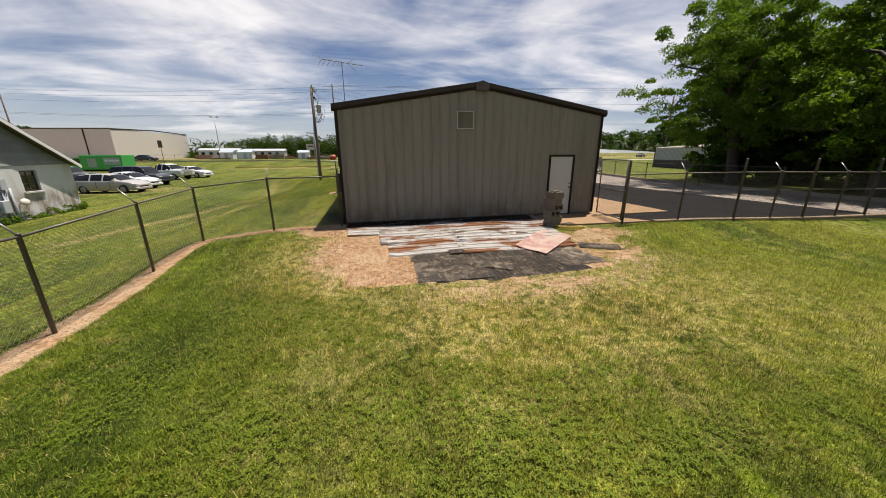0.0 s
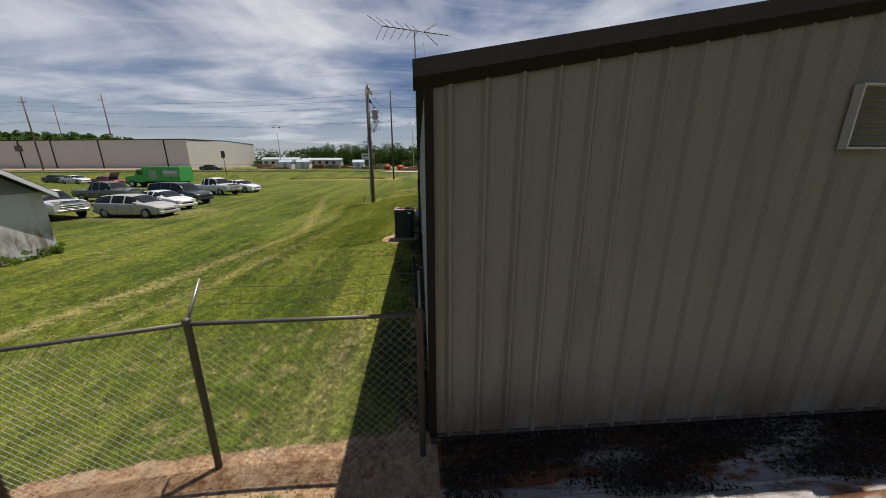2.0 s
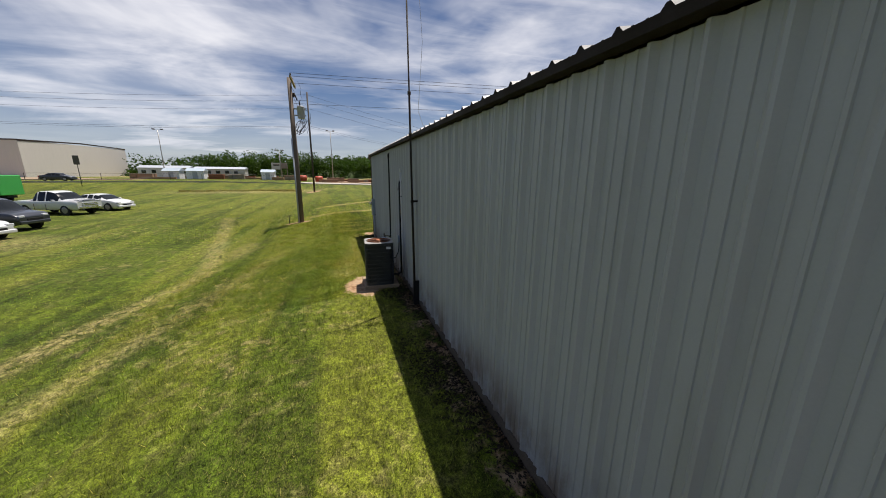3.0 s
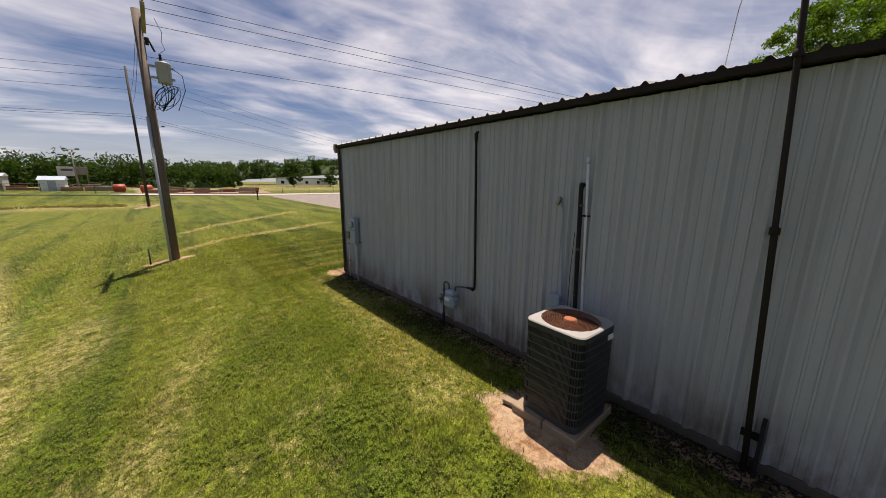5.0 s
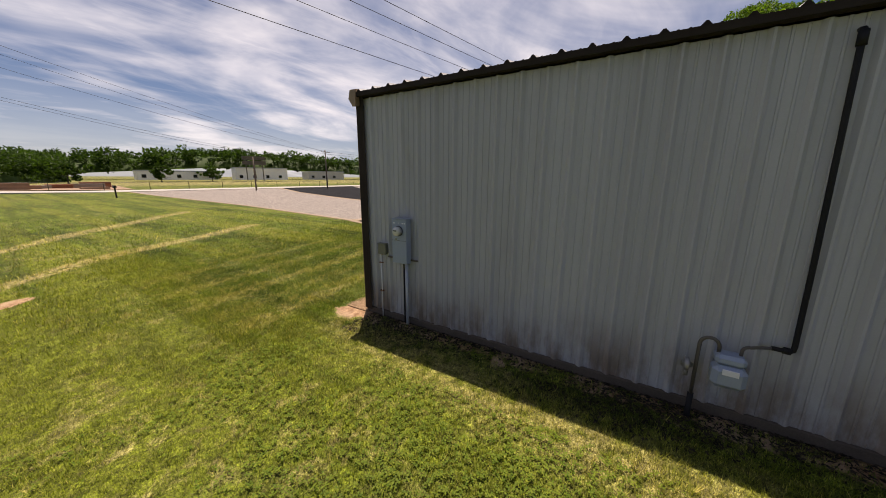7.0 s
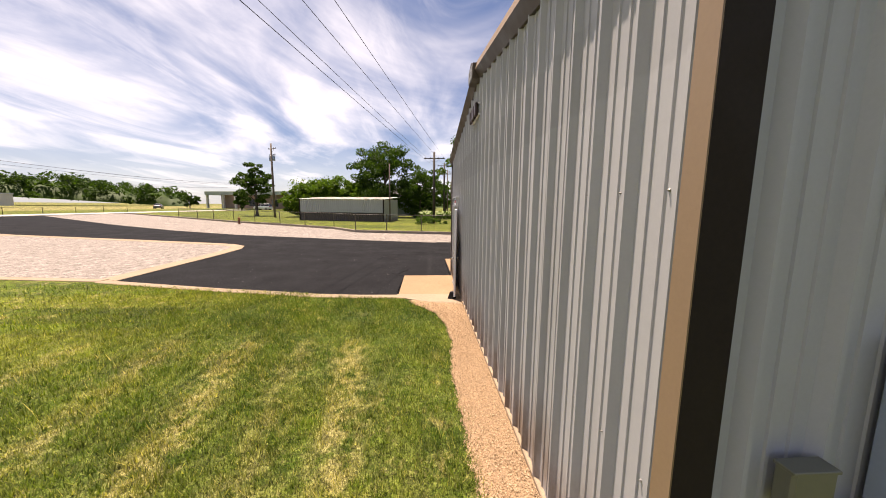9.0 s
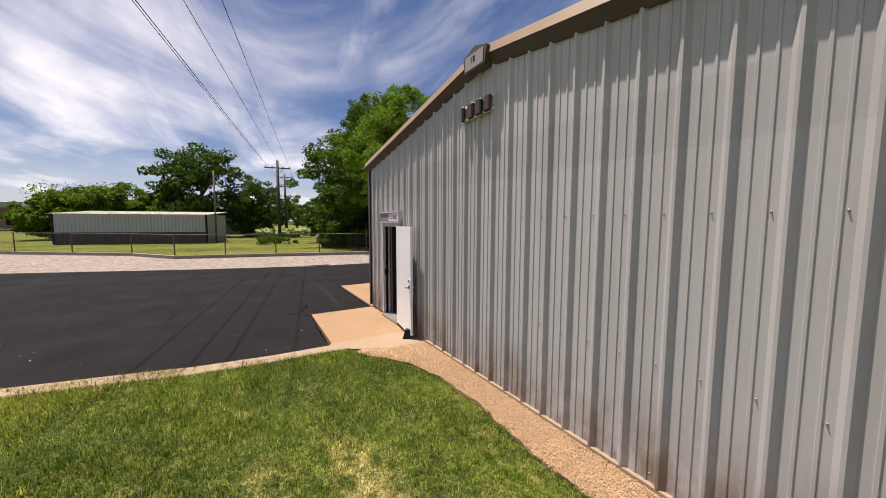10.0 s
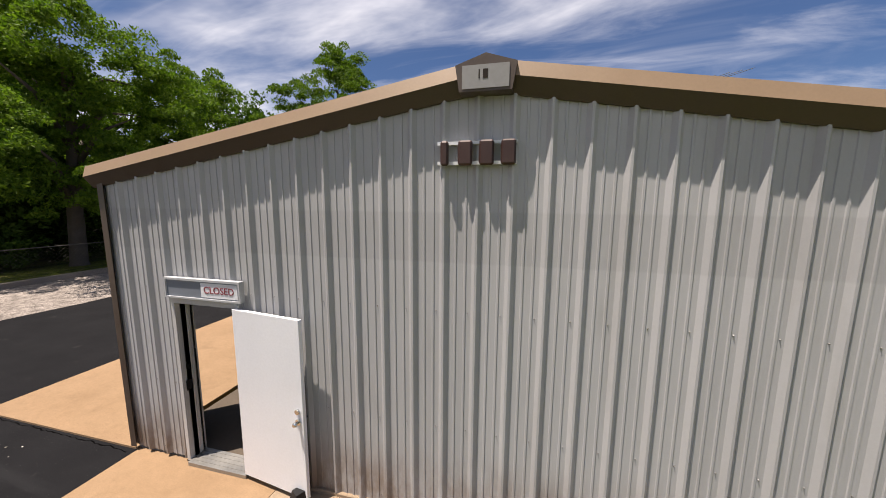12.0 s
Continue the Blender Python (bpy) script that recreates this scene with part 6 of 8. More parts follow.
# loose chips on the bed along the front wall
M_CHIP = Net("loose_wood_chips")
M_CHIP = M_CHIP.done(M_CHIP.mix(M_CHIP.island, (0.21, 0.135, 0.076), (0.45, 0.32, 0.20)), 0.9)
rs = np.random.default_rng(8)
n = 20000
x = rs.uniform(-0.1, 6.2, n)
y = L + 0.05 + (BED_EDGE(x) - L) * rs.random(n)
a, s, w = rs.uniform(0, 6.28, n), rs.uniform(0.004, 0.012, n), rs.uniform(0.002, 0.005, n)
z = np.maximum(lie(x, y), 0.012) + 0.003
c, q = np.cos(a), np.sin(a)
v = np.stack([np.stack([x - c * s, y - q * s, z], -1), np.stack([x + q * w, y - c * w, z + rs.uniform(0, 0.01, n)], -1), np.stack([x + c * s, y + q * s, z + rs.uniform(0, 0.014, n)], -1), np.stack([x - q * w, y + c * w, z + rs.uniform(0, 0.01, n)], -1)], 1)
i = np.arange(n)[:, None] * 4
arrays("wood_chips", v.reshape(-1, 3), np.concatenate([i + np.array([[0, 1, 2]]), i + np.array([[0, 2, 3]])], 0), M_CHIP, label="loose tan wood chips along the front wall", category="wood chips", kind="stuff")

# ---------------------------------------------------------------- poles and wires
def wire(bm, a, b, sag, r=0.012, n=14):
    a, b = Vector(a), Vector(b)
    tube(bm, [a.lerp(b, t) - Vector((0, 0, 4 * sag * t * (1 - t))) for t in np.linspace(0, 1, n)], r, 4, False)


def utility_pole(x, y, z0, height, label, arms=(), can=0, turn=0.0, r=0.15, lean=(0, 0), wood=None):
    p = thing("utility_pole", pose(x, y, z0, lean[0], lean[1], turn), label, "utility pole")
    bm = bmesh.new()
    tube(bm, [(0, 0, -0.5), (0, 0, height * 0.5), (0, 0, height)], [r, r * 0.86, r * 0.7], 12)
    part("shaft", bm, wood or M_WOOD_POLE, p)
    for z, half in arms:
        bm = bmesh.new()
        box(bm, -half, half, -r - 0.06, -r + 0.05, z - 0.055, z + 0.055, 0.008)
        tube(bm, [(-half * 0.5, -r, z - 0.05), (0, -r * 0.9, z - 0.55)], 0.015, 5)
        tube(bm, [(half * 0.5, -r, z - 0.05), (0, -r * 0.9, z - 0.55)], 0.015, 5)
        a = part("crossarm", bm, wood or M_OLD_WOOD, p)
        for s in (-0.92, -0.4, 0.4, 0.92):
            bm = bmesh.new()
            lathe(bm, [(0.02, z + 0.05), (0.045, z + 0.09), (0.03, z + 0.12), (0.05, z + 0.15), (0.02, z + 0.19)], 8, (s * half, -r))
            part("insulator", bm, M_BLACK, a)
    for k in range(can):
        s = (-1, 1, 0)[k]
        bm = bmesh.new()
        lathe(bm, [(0.02, height - 2.75), (0.20, height - 2.74), (0.21, height - 2.7), (0.21, height - 2.0), (0.17, height - 1.94), (0.04, height - 1.92), (0.035, height - 1.7), (0.02, height - 1.66)], 18, (s * 0.42, -0.1))
        part("transformer", bm, M_GREY_BOX, p, "grey can transformer")
    return p


M_POLE_DARK = simple("dark_tarred_pole_wood", (0.050, 0.040, 0.033), 0.85, 0, 14, 0.3, 0.8, 0.3)
PA = Vector((-3.82, 23.72, -0.58))
pole_a = utility_pole(PA.x, PA.y, PA.z, 8.75, "weathered wooden utility pole with a transformer and coiled cable", r=0.165, turn=0)
bm = bmesh.new()
tube(bm, [(-0.13, -0.12, -0.1), (-0.125, -0.115, 5.4)], 0.045, 10)
part("riser_pipe", bm, M_GREY_PVC, pole_a, "pale grey riser pipe")
bm = bmesh.new()
lathe(bm, [(0.04, 6.55), (0.195, 6.56), (0.205, 6.60), (0.205, 7.16), (0.215, 7.17), (0.215, 7.21), (0.15, 7.25), (0.05, 7.27)], 24, (0.50, -0.04))
can = part("transformer", bm, simple("pale_grey_tank", (0.33, 0.34, 0.34), 0.45, 0, 20, 0.1), pole_a, "pale grey can transformer")
bm = bmesh.new()
for z in (6.72, 7.08):
    box(bm, 0.10, 0.32, -0.08, 0.0, z - 0.03, z + 0.03)
    box(bm, 0.68, 0.78, -0.09, -0.02, z - 0.03, z + 0.03)
part("bracket", bm, M_GALV, can)
bm = bmesh.new()
lathe(bm, [(0.03, 7.26), (0.05, 7.30), (0.03, 7.34), (0.05, 7.38), (0.03, 7.42), (0.045, 7.46), (0.015, 7.52)], 12, (0.46, -0.04))
part("bushing", bm, M_BLACK, can)
bm = bmesh.new()
rnd = random.Random(3)
for k in range(7):
    cx, cz, rr = 0.48 + rnd.uniform(-0.10, 0.10), 6.02 + rnd.uniform(-0.12, 0.12), rnd.uniform(0.24, 0.44)
    tube(bm, [(cx + rr * math.cos(a) * (0.72 + 0.04 * k), -0.26 + 0.05 * math.sin(3 * a + k), cz + rr * 1.05 * math.sin(a + 0.2 * k)) for a in np.linspace(0, 2 * math.pi, 28)], 0.0095, 5, False)
for s in (-0.1, 0.0, 0.1):
    tube(bm, [(0.5 + s, -0.1, 6.56), (0.55 + s, -0.16, 6.3), (0.5 + s * 0.5, -0.18, 6.0), (0.3, -0.18, 5.6)], 0.012, 5, False)
tube(bm, [(0.72, -0.06, 7.1), (1.0, -0.1, 6.9), (1.02, -0.15, 6.4), (0.75, -0.18, 5.7)], 0.012, 5, False)
part("cable_coil", bm, M_BLACK, pole_a, "loops of black cable")
bm = bmesh.new()
box(bm, 0.12, 0.23, -1.15, 1.42, 8.50, 8.62, 0.008)
arm_a = part("crossarm", bm, M_OLD_WOOD, pole_a)
for y in (-0.95, 0.13, 1.30):
    bm = bmesh.new()
    lathe(bm, [(0.02, 8.62), (0.045, 8.66), (0.03, 8.69), (0.05, 8.72), (0.02, 8.78)], 8, (0.17, y))
    part("insulator", bm, M_BLACK, arm_a)
bm = bmesh.new()
box(bm, 0.12, 0.22, -0.05, 0.05, 7.72, 7.95, 0.01)
tube(bm, [(0.2, 0, 7.95), (0.34, 0, 7.55)], 0.03, 8)
part("cutout", bm, M_DARK_TRIM, pole_a)
bm = bmesh.new()
tube(bm, [(0.46, -0.04, 7.52), (0.62, -0.04, 7.66), (0.55, -0.04, 7.9), (0.60, -0.04, 8.2), (0.45, -0.04, 8.6)], 0.008, 5, False)
part("jumper", bm, M_BLACK, pole_a)
bm = bmesh.new()
tube(bm, [(0, 0, -0.3), (0, 0, 0.74)], 0.024, 8)
o = mesh_ob("marker_stake", bm, M_BLACK, label="short dark metal stake in the grass by the pole", category="stake")
o.matrix_world = pose(-4.52, 23.75, -0.48)

PB = Vector((-4.95, 61.5, float(lie(-4.95, 61.5))))
utility_pole(PB.x, PB.y, PB.z, 15.6, "tall slim wooden utility pole by the road ditch", r=0.16, wood=M_POLE_DARK)
PX = Vector((39.9, 16.7, -0.05))
utility_pole(PX.x, PX.y, PX.z, 8.7, "wooden utility pole with crossarm behind the fence", arms=((7.95, 1.25),), turn=82, r=0.185, wood=M_POLE_DARK)
utility_pole(56.5, 14.4, 0.0, 9.4, "wooden utility pole with two crossarms", arms=((9.0, 1.2), (7.6, 1.2)), turn=82, r=0.185, wood=M_POLE_DARK)
utility_pole(43.6, 22.5, 0.0, 7.6, "slim bare service pole at the end of the storage shed", r=0.10)
utility_pole(77.0, 12.3, 0.0, 10.5, "distant wooden utility pole with crossarm", arms=((10.0, 1.2),), turn=82, r=0.15)
utility_pole(112.0, 8.5, 0.0, 10.5, "distant wooden utility pole with crossarm", arms=((10.0, 1.2),), turn=82, r=0.15)
utility_pole(55.8, 42.9, 0.0, 12.0, "tall wooden utility pole with two transformers", arms=((11.2, 0.9), (10.2, 0.7)), can=2, turn=60, r=0.19)
utility_pole(42.3, 72.0, 0.4, 7.4, "wooden roadside utility pole with crossarm", arms=((7.0, 1.3),), turn=10, r=0.15)
utility_pole(27.3, 72.0, 0.4, 5.3, "short roadside service pole", r=0.13)
utility_pole(-100.8, 95, 1.0, 18.2, "distant roadside utility pole", arms=((16.8, 1.0),), r=0.2)
utility_pole(-151.5, 155.3, 2.0, 24.4, "distant roadside utility pole", r=0.18)
utility_pole(-130.5, 153.7, 2.0, 28.0, "distant roadside utility pole", arms=((26.0, 1.3),), r=0.28)
bm = bmesh.new()
for ya, yx, za, zx in ((1.30, 1.08, 8.20, 8.10), (0.13, -0.30, 8.30, 8.10), (-0.95, -1.12, 8.20, 8.10), (0.30, 0.06, 6.85, 6.95)):
    wire(bm, (PA.x + 0.14, PA.y + ya, za), (PX.x - 0.14, PX.y + yx, zx), 0.16, 0.010, 24)
    wire(bm, (PX.x - 0.14, PX.y + yx, zx), (56.5, 14.4 + yx, zx + 1.1), 0.3, 0.010)
    wire(bm, (56.5, 14.4 + yx, zx + 1.1), (77.0, 12.3 + yx, zx + 2.1), 0.4, 0.010)
    wire(bm, (77.0, 12.3 + yx, zx + 2.1), (112.0, 8.5 + yx, zx + 2.1), 0.5, 0.010)
mesh_ob("overhead_line", bm, M_BLACK, label="thin overhead power wires crossing the lot", category="power line")
bm = bmesh.new()
for z, sag in ((14.85, 0.6), (14.0, 0.7), (12.8, 0.8), (10.15, 1.0), (9.9, 1.1)):
    wire(bm, (PB.x, PB.y, z), (42.3, 72.0, min(z * 0.55, 7.5)), sag, 0.016, 20)
    wire(bm, (42.3, 72.0, min(z * 0.55, 7.5)), (150, 84, 9.0 + 0.2 * z), 1.6, 0.018, 16)
    wire(bm, (PB.x, PB.y, z), (-100.8, 95, z + 3.2), 1.2, 0.018, 24)
    wire(bm, (-100.8, 95, z + 3.2), (-190, 104, z + 3.0), 1.6, 0.018, 12)
mesh_ob("road_line", bm, M_BLACK, label="thin roadside power wires against the sky", category="power line")
bm = bmesh.new()
wire(bm, (PA.x, PA.y, 7.6), (PB.x, PB.y, 11.5), 0.8, 0.011, 20)
wire(bm, (PA.x, PA.y, 8.0), (PB.x, PB.y, 12.6), 0.7, 0.011, 20)
mesh_ob("service_line", bm, M_BLACK, label="thin service wires between two poles", category="power line")

# ---------------------------------------------------------------- fence along the gravel strip
fpts = [(23.45, 3.0), (23.4, 7.8), (23.5, 12.6), (24.4, 15.6), (25.1, 18.2), (25.7, 21.0), (26.3, 23.6), (29.9, 26.3), (32.4, 29.8), (34.95, 33.3), (37.6, 37.2), (40.3, 41.0), (44.0, 45.6), (47.6, 50.0), (52.5, 56.0)]
chain_fence("field_fence", fpts, 1.45, "chain-link fence between gravel strip and field", pitch=0.11, heavy=(), post_r=0.035)

# hydrant in the field
hyd = thing("fire_hydrant", pose(36.6, 38.4, float(lie(36, 38))), "small dark red fire hydrant in the grass", "hydrant")
bm = bmesh.new()
lathe(bm, [(0.16, 0.0), (0.16, 0.05), (0.10, 0.06), (0.10, 0.55), (0.14, 0.57), (0.14, 0.61), (0.11, 0.68), (0.03, 0.75)], 14)
part("barrel", bm, M_RUST, hyd)
bm = bmesh.new()
tube(bm, [(-0.2, 0, 0.45), (0.2, 0, 0.45)], 0.06, 10)
part("nozzle", bm, M_RUST, hyd)

# ---------------------------------------------------------------- buildings
def ribbed_wall(bm, a, b, z0, z1, pitch=0.45, depth=0.04):
    """An upright sheet wall with shallow ribs from plan point a to b."""
    a, b = Vector((*a, 0)), Vector((*b, 0))
    d = (b - a).normalized()
    n = Vector((d.y, -d.x, 0))
    pts, s, tot = [], 0.0, (b - a).length
    while s < tot:
        for u, h in ((0, 0), (0.05, depth), (0.12, depth), (0.17, 0)):
            if s + u < tot:
                pts.append(a + d * (s + u) + n * h)
        s += pitch
    pts.append(b)
    lo = [bm.verts.new((p.x, p.y, z0)) for p in pts]
    hi = [bm.verts.new((p.x, p.y, z1)) for p in pts]
    for i in range(len(pts) - 1):
        bm.faces.new((lo[i], lo[i + 1], hi[i + 1], hi[i]))
    return bm


# long low store behind the field fence
sx, sy = Vector((46.4, 35.4)), Vector((42.9, 23.2))
d2 = (sy - sx).normalized()
ang_s = math.degrees(math.atan2(d2.y, d2.x))
SL = (sy - sx).length
shed = thing("storage_shed", pose(sx.x, sx.y, 0.0, 0, 0, ang_s), "long low storage shed, white above and brown below", "shed")
bm = bmesh.new()
box(bm, 0, SL, 0.05, 5.0, -0.3, 2.9)
part("core", bm, M_INSIDE, shed)
bm = ribbed_wall(bmesh.new(), (0, 0), (SL, 0), -0.2, 1.15, 0.3)
part("lower_wall", bm, simple("brown_sheet", (0.060, 0.046, 0.040), 0.6, 0, 20, 0.15), shed, "dark brown ribbed lower wall")
bm = ribbed_wall(bmesh.new(), (0.15, 0), (SL - 0.15, 0), 1.16, 2.95, 0.3)
part("upper_wall", bm, M_WALL, shed, "pale ribbed upper wall")
part("end_wall", ribbed_wall(bmesh.new(), (SL + 0.02, 0), (SL + 0.02, 5.0), -0.2, 2.95, 0.3), M_WALL, shed)
part("end_wall", ribbed_wall(bmesh.new(), (-0.02, 5.0), (-0.02, 0), -0.2, 2.95, 0.3), M_WALL, shed)
bm = bmesh.new()
for x in (0.07, SL - 0.07):
    box(bm, x - 0.09, x + 0.09, -0.05, 0.05, -0.2, 2.95)
part("corner_trim", bm, M_DARK_TRIM, shed)
bm = bmesh.new()
v = [bm.verts.new(p) for p in ((-0.25, -0.3, 2.95), (SL + 0.25, -0.3, 2.95), (SL + 0.25, 5.2, 3.35), (-0.25, 5.2, 3.35))]
bm.faces.new(v)
bmesh.ops.solidify(bm, geom=bm.faces[:], thickness=0.12)
part("roof", bm, M_OFFWHITE, shed, "pale sheet roof")

# warehouse across the road
M_WH = wall_paint("warehouse_panel", (0.60, 0.565, 0.52), 0.15, (0.42, 0.39, 0.36))
wh = thing("warehouse", pose(-73.5, 111.4, 1.3), "big pale flat-roofed warehouse across the road", "warehouse")
a0, a1, a2 = Vector((0, 0)), Vector((3.8, 36.0)), Vector((-82, 11))
bm = bmesh.new()
slab(bm, [tuple(a0), tuple(a1), tuple(a1 + a2), tuple(a2)], -2.0, 8.55)
part("wall", bm, M_WH, wh)
bm = bmesh.new()
e0, e1 = Vector((0.06, -0.02)), Vector((3.86, 36))
pts = [(0.0, 8.2), (0.5, 8.95), (1.0, 8.2)]
vv = [bm.verts.new((*(e0.lerp(e1, t)), z)) for t, z in ((0, 8.3), (0.5, 8.9), (1, 8.5))] + [bm.verts.new((*(e0.lerp(e1, t)), z)) for t, z in ((1, 8.8), (0.5, 9.25), (0, 8.75))]
bm.faces.new(vv)
bmesh.ops.solidify(bm, geom=bm.faces[:], thickness=0.2)
part("roof_edge", bm, M_TRIM, wh)
for t in (0.09, 0.36, 0.56, 0.70, 0.86):
    bm = bmesh.new()
    c = a2 * float(t)
    box(bm, c.x - 0.12, c.x + 0.12, c.y - 0.2, c.y + 0.1, -2, 8.5)
    part("wall_seam", bm, M_DARK_TRIM, wh)
bm = bmesh.new()
v = [bm.verts.new((*(a2 * t + Vector((0, -0.12))), z)) for t, z in ((-0.004, 8.5), (1, 8.5), (1, 8.8), (-0.004, 8.8))]
bm.faces.new(v)
bmesh.ops.solidify(bm, geom=bm.faces[:], thickness=0.2)
part("parapet", bm, M_TRIM, wh)
bm = bmesh.new()
c = a2 * 0.70
box(bm, c.x - 1.0, c.x + 1.0, c.y - 0.5, c.y, 5.2, 7.0)
part("vent", bm, M_FENCE, wh)

# small block house
M_STUCCO = wall_paint("grey_painted_block", (0.56, 0.57, 0.58), 0.3, (0.19, 0.19, 0.19))
M_SIDING = simple("weathered_board_siding", (0.22, 0.225, 0.235), 0.8, 0, 25, 0.3, 1.5, 0.2)
house = thing("block_house", pose(-15.0, 7.75, -0.75), "small grey painted block house with board gable", "house")
HY, HZ, PK = 3.45, 2.55, 4.62
wins = ((0.60, 1.43), (-2.30, -1.45))
ys = [-HY, wins[1][0], wins[1][1], wins[0][0], wins[0][1], HY]
walls = [(-9.0, -0.2, HY - 0.2, HY, -0.3, HZ), (-9.0, -0.2, -HY, -HY + 0.2, -0.3, HZ), (-9.0, -8.8, -HY + 0.2, HY - 0.2, -0.3, HZ)]
for i in range(5):
    walls += [(-0.2, 0, ys[i], ys[i + 1], -0.3, 1.36), (-0.2, 0, ys[i], ys[i + 1], 2.32, HZ)] if i in (1, 3) else [(-0.2, 0, ys[i], ys[i + 1], -0.3, HZ)]
for w in walls:
    bm = bmesh.new()
    box(bm, *w)
    part("wall", bm, M_STUCCO, house)
for k in range(11):
    z0 = HZ + 0.005 + k * 0.185
    half = (PK - 0.08 - z0) / (PK - HZ) * HY
    if half < 0.15:
        break
    h2 = max((PK - 0.08 - z0 - 0.185) / (PK - HZ) * HY, 0.02)
    bm = bmesh.new()
    v = [bm.verts.new(p) for p in ((0.03, -half, z0), (0.03, half, z0), (0.005, h2, z0 + 0.185), (0.005, -h2, z0 + 0.185), (-0.05, -half, z0), (-0.05, half, z0), (-0.05, h2, z0 + 0.185), (-0.05, -h2, z0 + 0.185))]
    for q in ((0, 1, 2, 3), (7, 6, 5, 4), (0, 4, 5, 1), (1, 5, 6, 2), (2, 6, 7, 3), (3, 7, 4, 0)):
        bm.faces.new([v[i] for i in q])
    part("siding_board", bm, M_SIDING, house)
for s in (-1, 1):
    bm = bmesh.new()
    run = HY + 0.22
    v = [bm.verts.new(p) for p in ((0.35, 0, PK + 0.05), (-9.3, 0, PK + 0.05), (-9.3, s * run, PK + 0.05 - run * (PK - HZ) / HY), (0.35, s * run, PK + 0.05 - run * (PK - HZ) / HY))]
    bm.faces.new(v if s < 0 else v[::-1])
    bmesh.ops.recalc_face_normals(bm, faces=bm.faces[:])
    bmesh.ops.solidify(bm, geom=bm.faces[:], thickness=0.07)
    roof = part("roof", bm, simple("grey_roof_shingle", (0.14, 0.135, 0.13), 0.9, 0, 30, 0.3, 1, 0.4), house, "grey shingled roof slope")
    bm = bmesh.new()
    v0 = [(0.35, 0, PK + 0.07), (0.35, s * run, PK + 0.07 - run * (PK - HZ) / HY)]
    a, b = Vector(v0[0]), Vector(v0[1])
    loft(bm, [[tuple(p + Vector((dx, 0, dz))) for dx, dz in ((0.0, 0.0), (0.035, 0.0), (0.035, -0.17), (0.0, -0.17))] for p in (a, b)])
    part("barge_board", bm, M_WHITE, roof, "white barge board")
for (y0, y1) in wins:
    w = new("window")
    w.parent = house
    w.empty_display_size = 0.1
    bm = bmesh.new()
    for q in ((y0, y0 + 0.05, 1.36, 2.32), (y1 - 0.05, y1, 1.36, 2.32), (y0 + 0.05, y1 - 0.05, 1.36, 1.41), (y0 + 0.05, y1 - 0.05, 2.27, 2.32), ((y0 + y1) / 2 - 0.015, (y0 + y1) / 2 + 0.015, 1.41, 2.27), (y0 + 0.05, y1 - 0.05, 1.70, 1.73), (y0 + 0.05, y1 - 0.05, 1.98, 2.01)):
        box(bm, -0.14, -0.09, *q)
    part("window_frame", bm, M_FENCE, w)
    bm = bmesh.new()
    box(bm, -0.12, -0.11, y0 + 0.02, y1 - 0.02, 1.38, 2.30)
    part("pane", bm, M_GLASS, w)
    bm = bmesh.new()
    box(bm, -0.15, 0.09, y0 - 0.09, y1 + 0.09, 1.27, 1.36, 0.01)
    part("sill", bm, M_STUCCO, w)
bm = bmesh.new()
box(bm, 0.04, 0.10, -0.92, -0.3, 3.05, 3.88)
part("gable_shutter", bm, M_WHITE, house, "white boarded gable opening")
bm = bmesh.new()
for y in (-0.95, -0.45):
    box(bm, 0.0, 0.16, y - 0.14, y + 0.14, 1.55, 2.02, 0.01)
part("meter_box", bm, M_GREY_PVC, house, "grey electric boxes on the wall")
bm = bmesh.new()
for y in (-1.02, -0.9, -0.5, -0.4, -0.15):
    tube(bm, [(0.06, y, -0.2), (0.06, y, 1.6)], 0.04, 8)
box(bm, 0.0, 0.22, -0.85, -0.5, 0.55, 1.1, 0.02)
part("conduit", bm, M_GREY_PVC, house)
bm = bmesh.new()
tube(bm, [(0.0, 0.1, 0.85), (0.25, 0.1, 0.95)], 0.03, 8)
tube(bm, [(0.24, 0.12, 0.95), (0.27, 0.10, 0.97), (0.29, 0.09, 0.98)], [0.17, 0.14, 0.04], 20)
part("dish", bm, M_OFFWHITE, house, "small grey satellite dish")


# ---------------------------------------------------------------- vehicles
M_TAIL = simple("red_lamp", (0.30, 0.02, 0.02), 0.2, 0, 30, 0.1)
M_LAMP = simple("clear_lamp", (0.55, 0.56, 0.58), 0.12, 0.2, 30, 0.1)


def car_paint(name, col):
    k = Net(name)
    k.b.inputs["Coat Weight"].default_value = 0.6
    k.b.inputs["Coat Roughness"].default_value = 0.05
    return k.done(k.vary(col, k.noise(3, 4, 0.6, k.local()), 0.08), 0.35, 0.1)


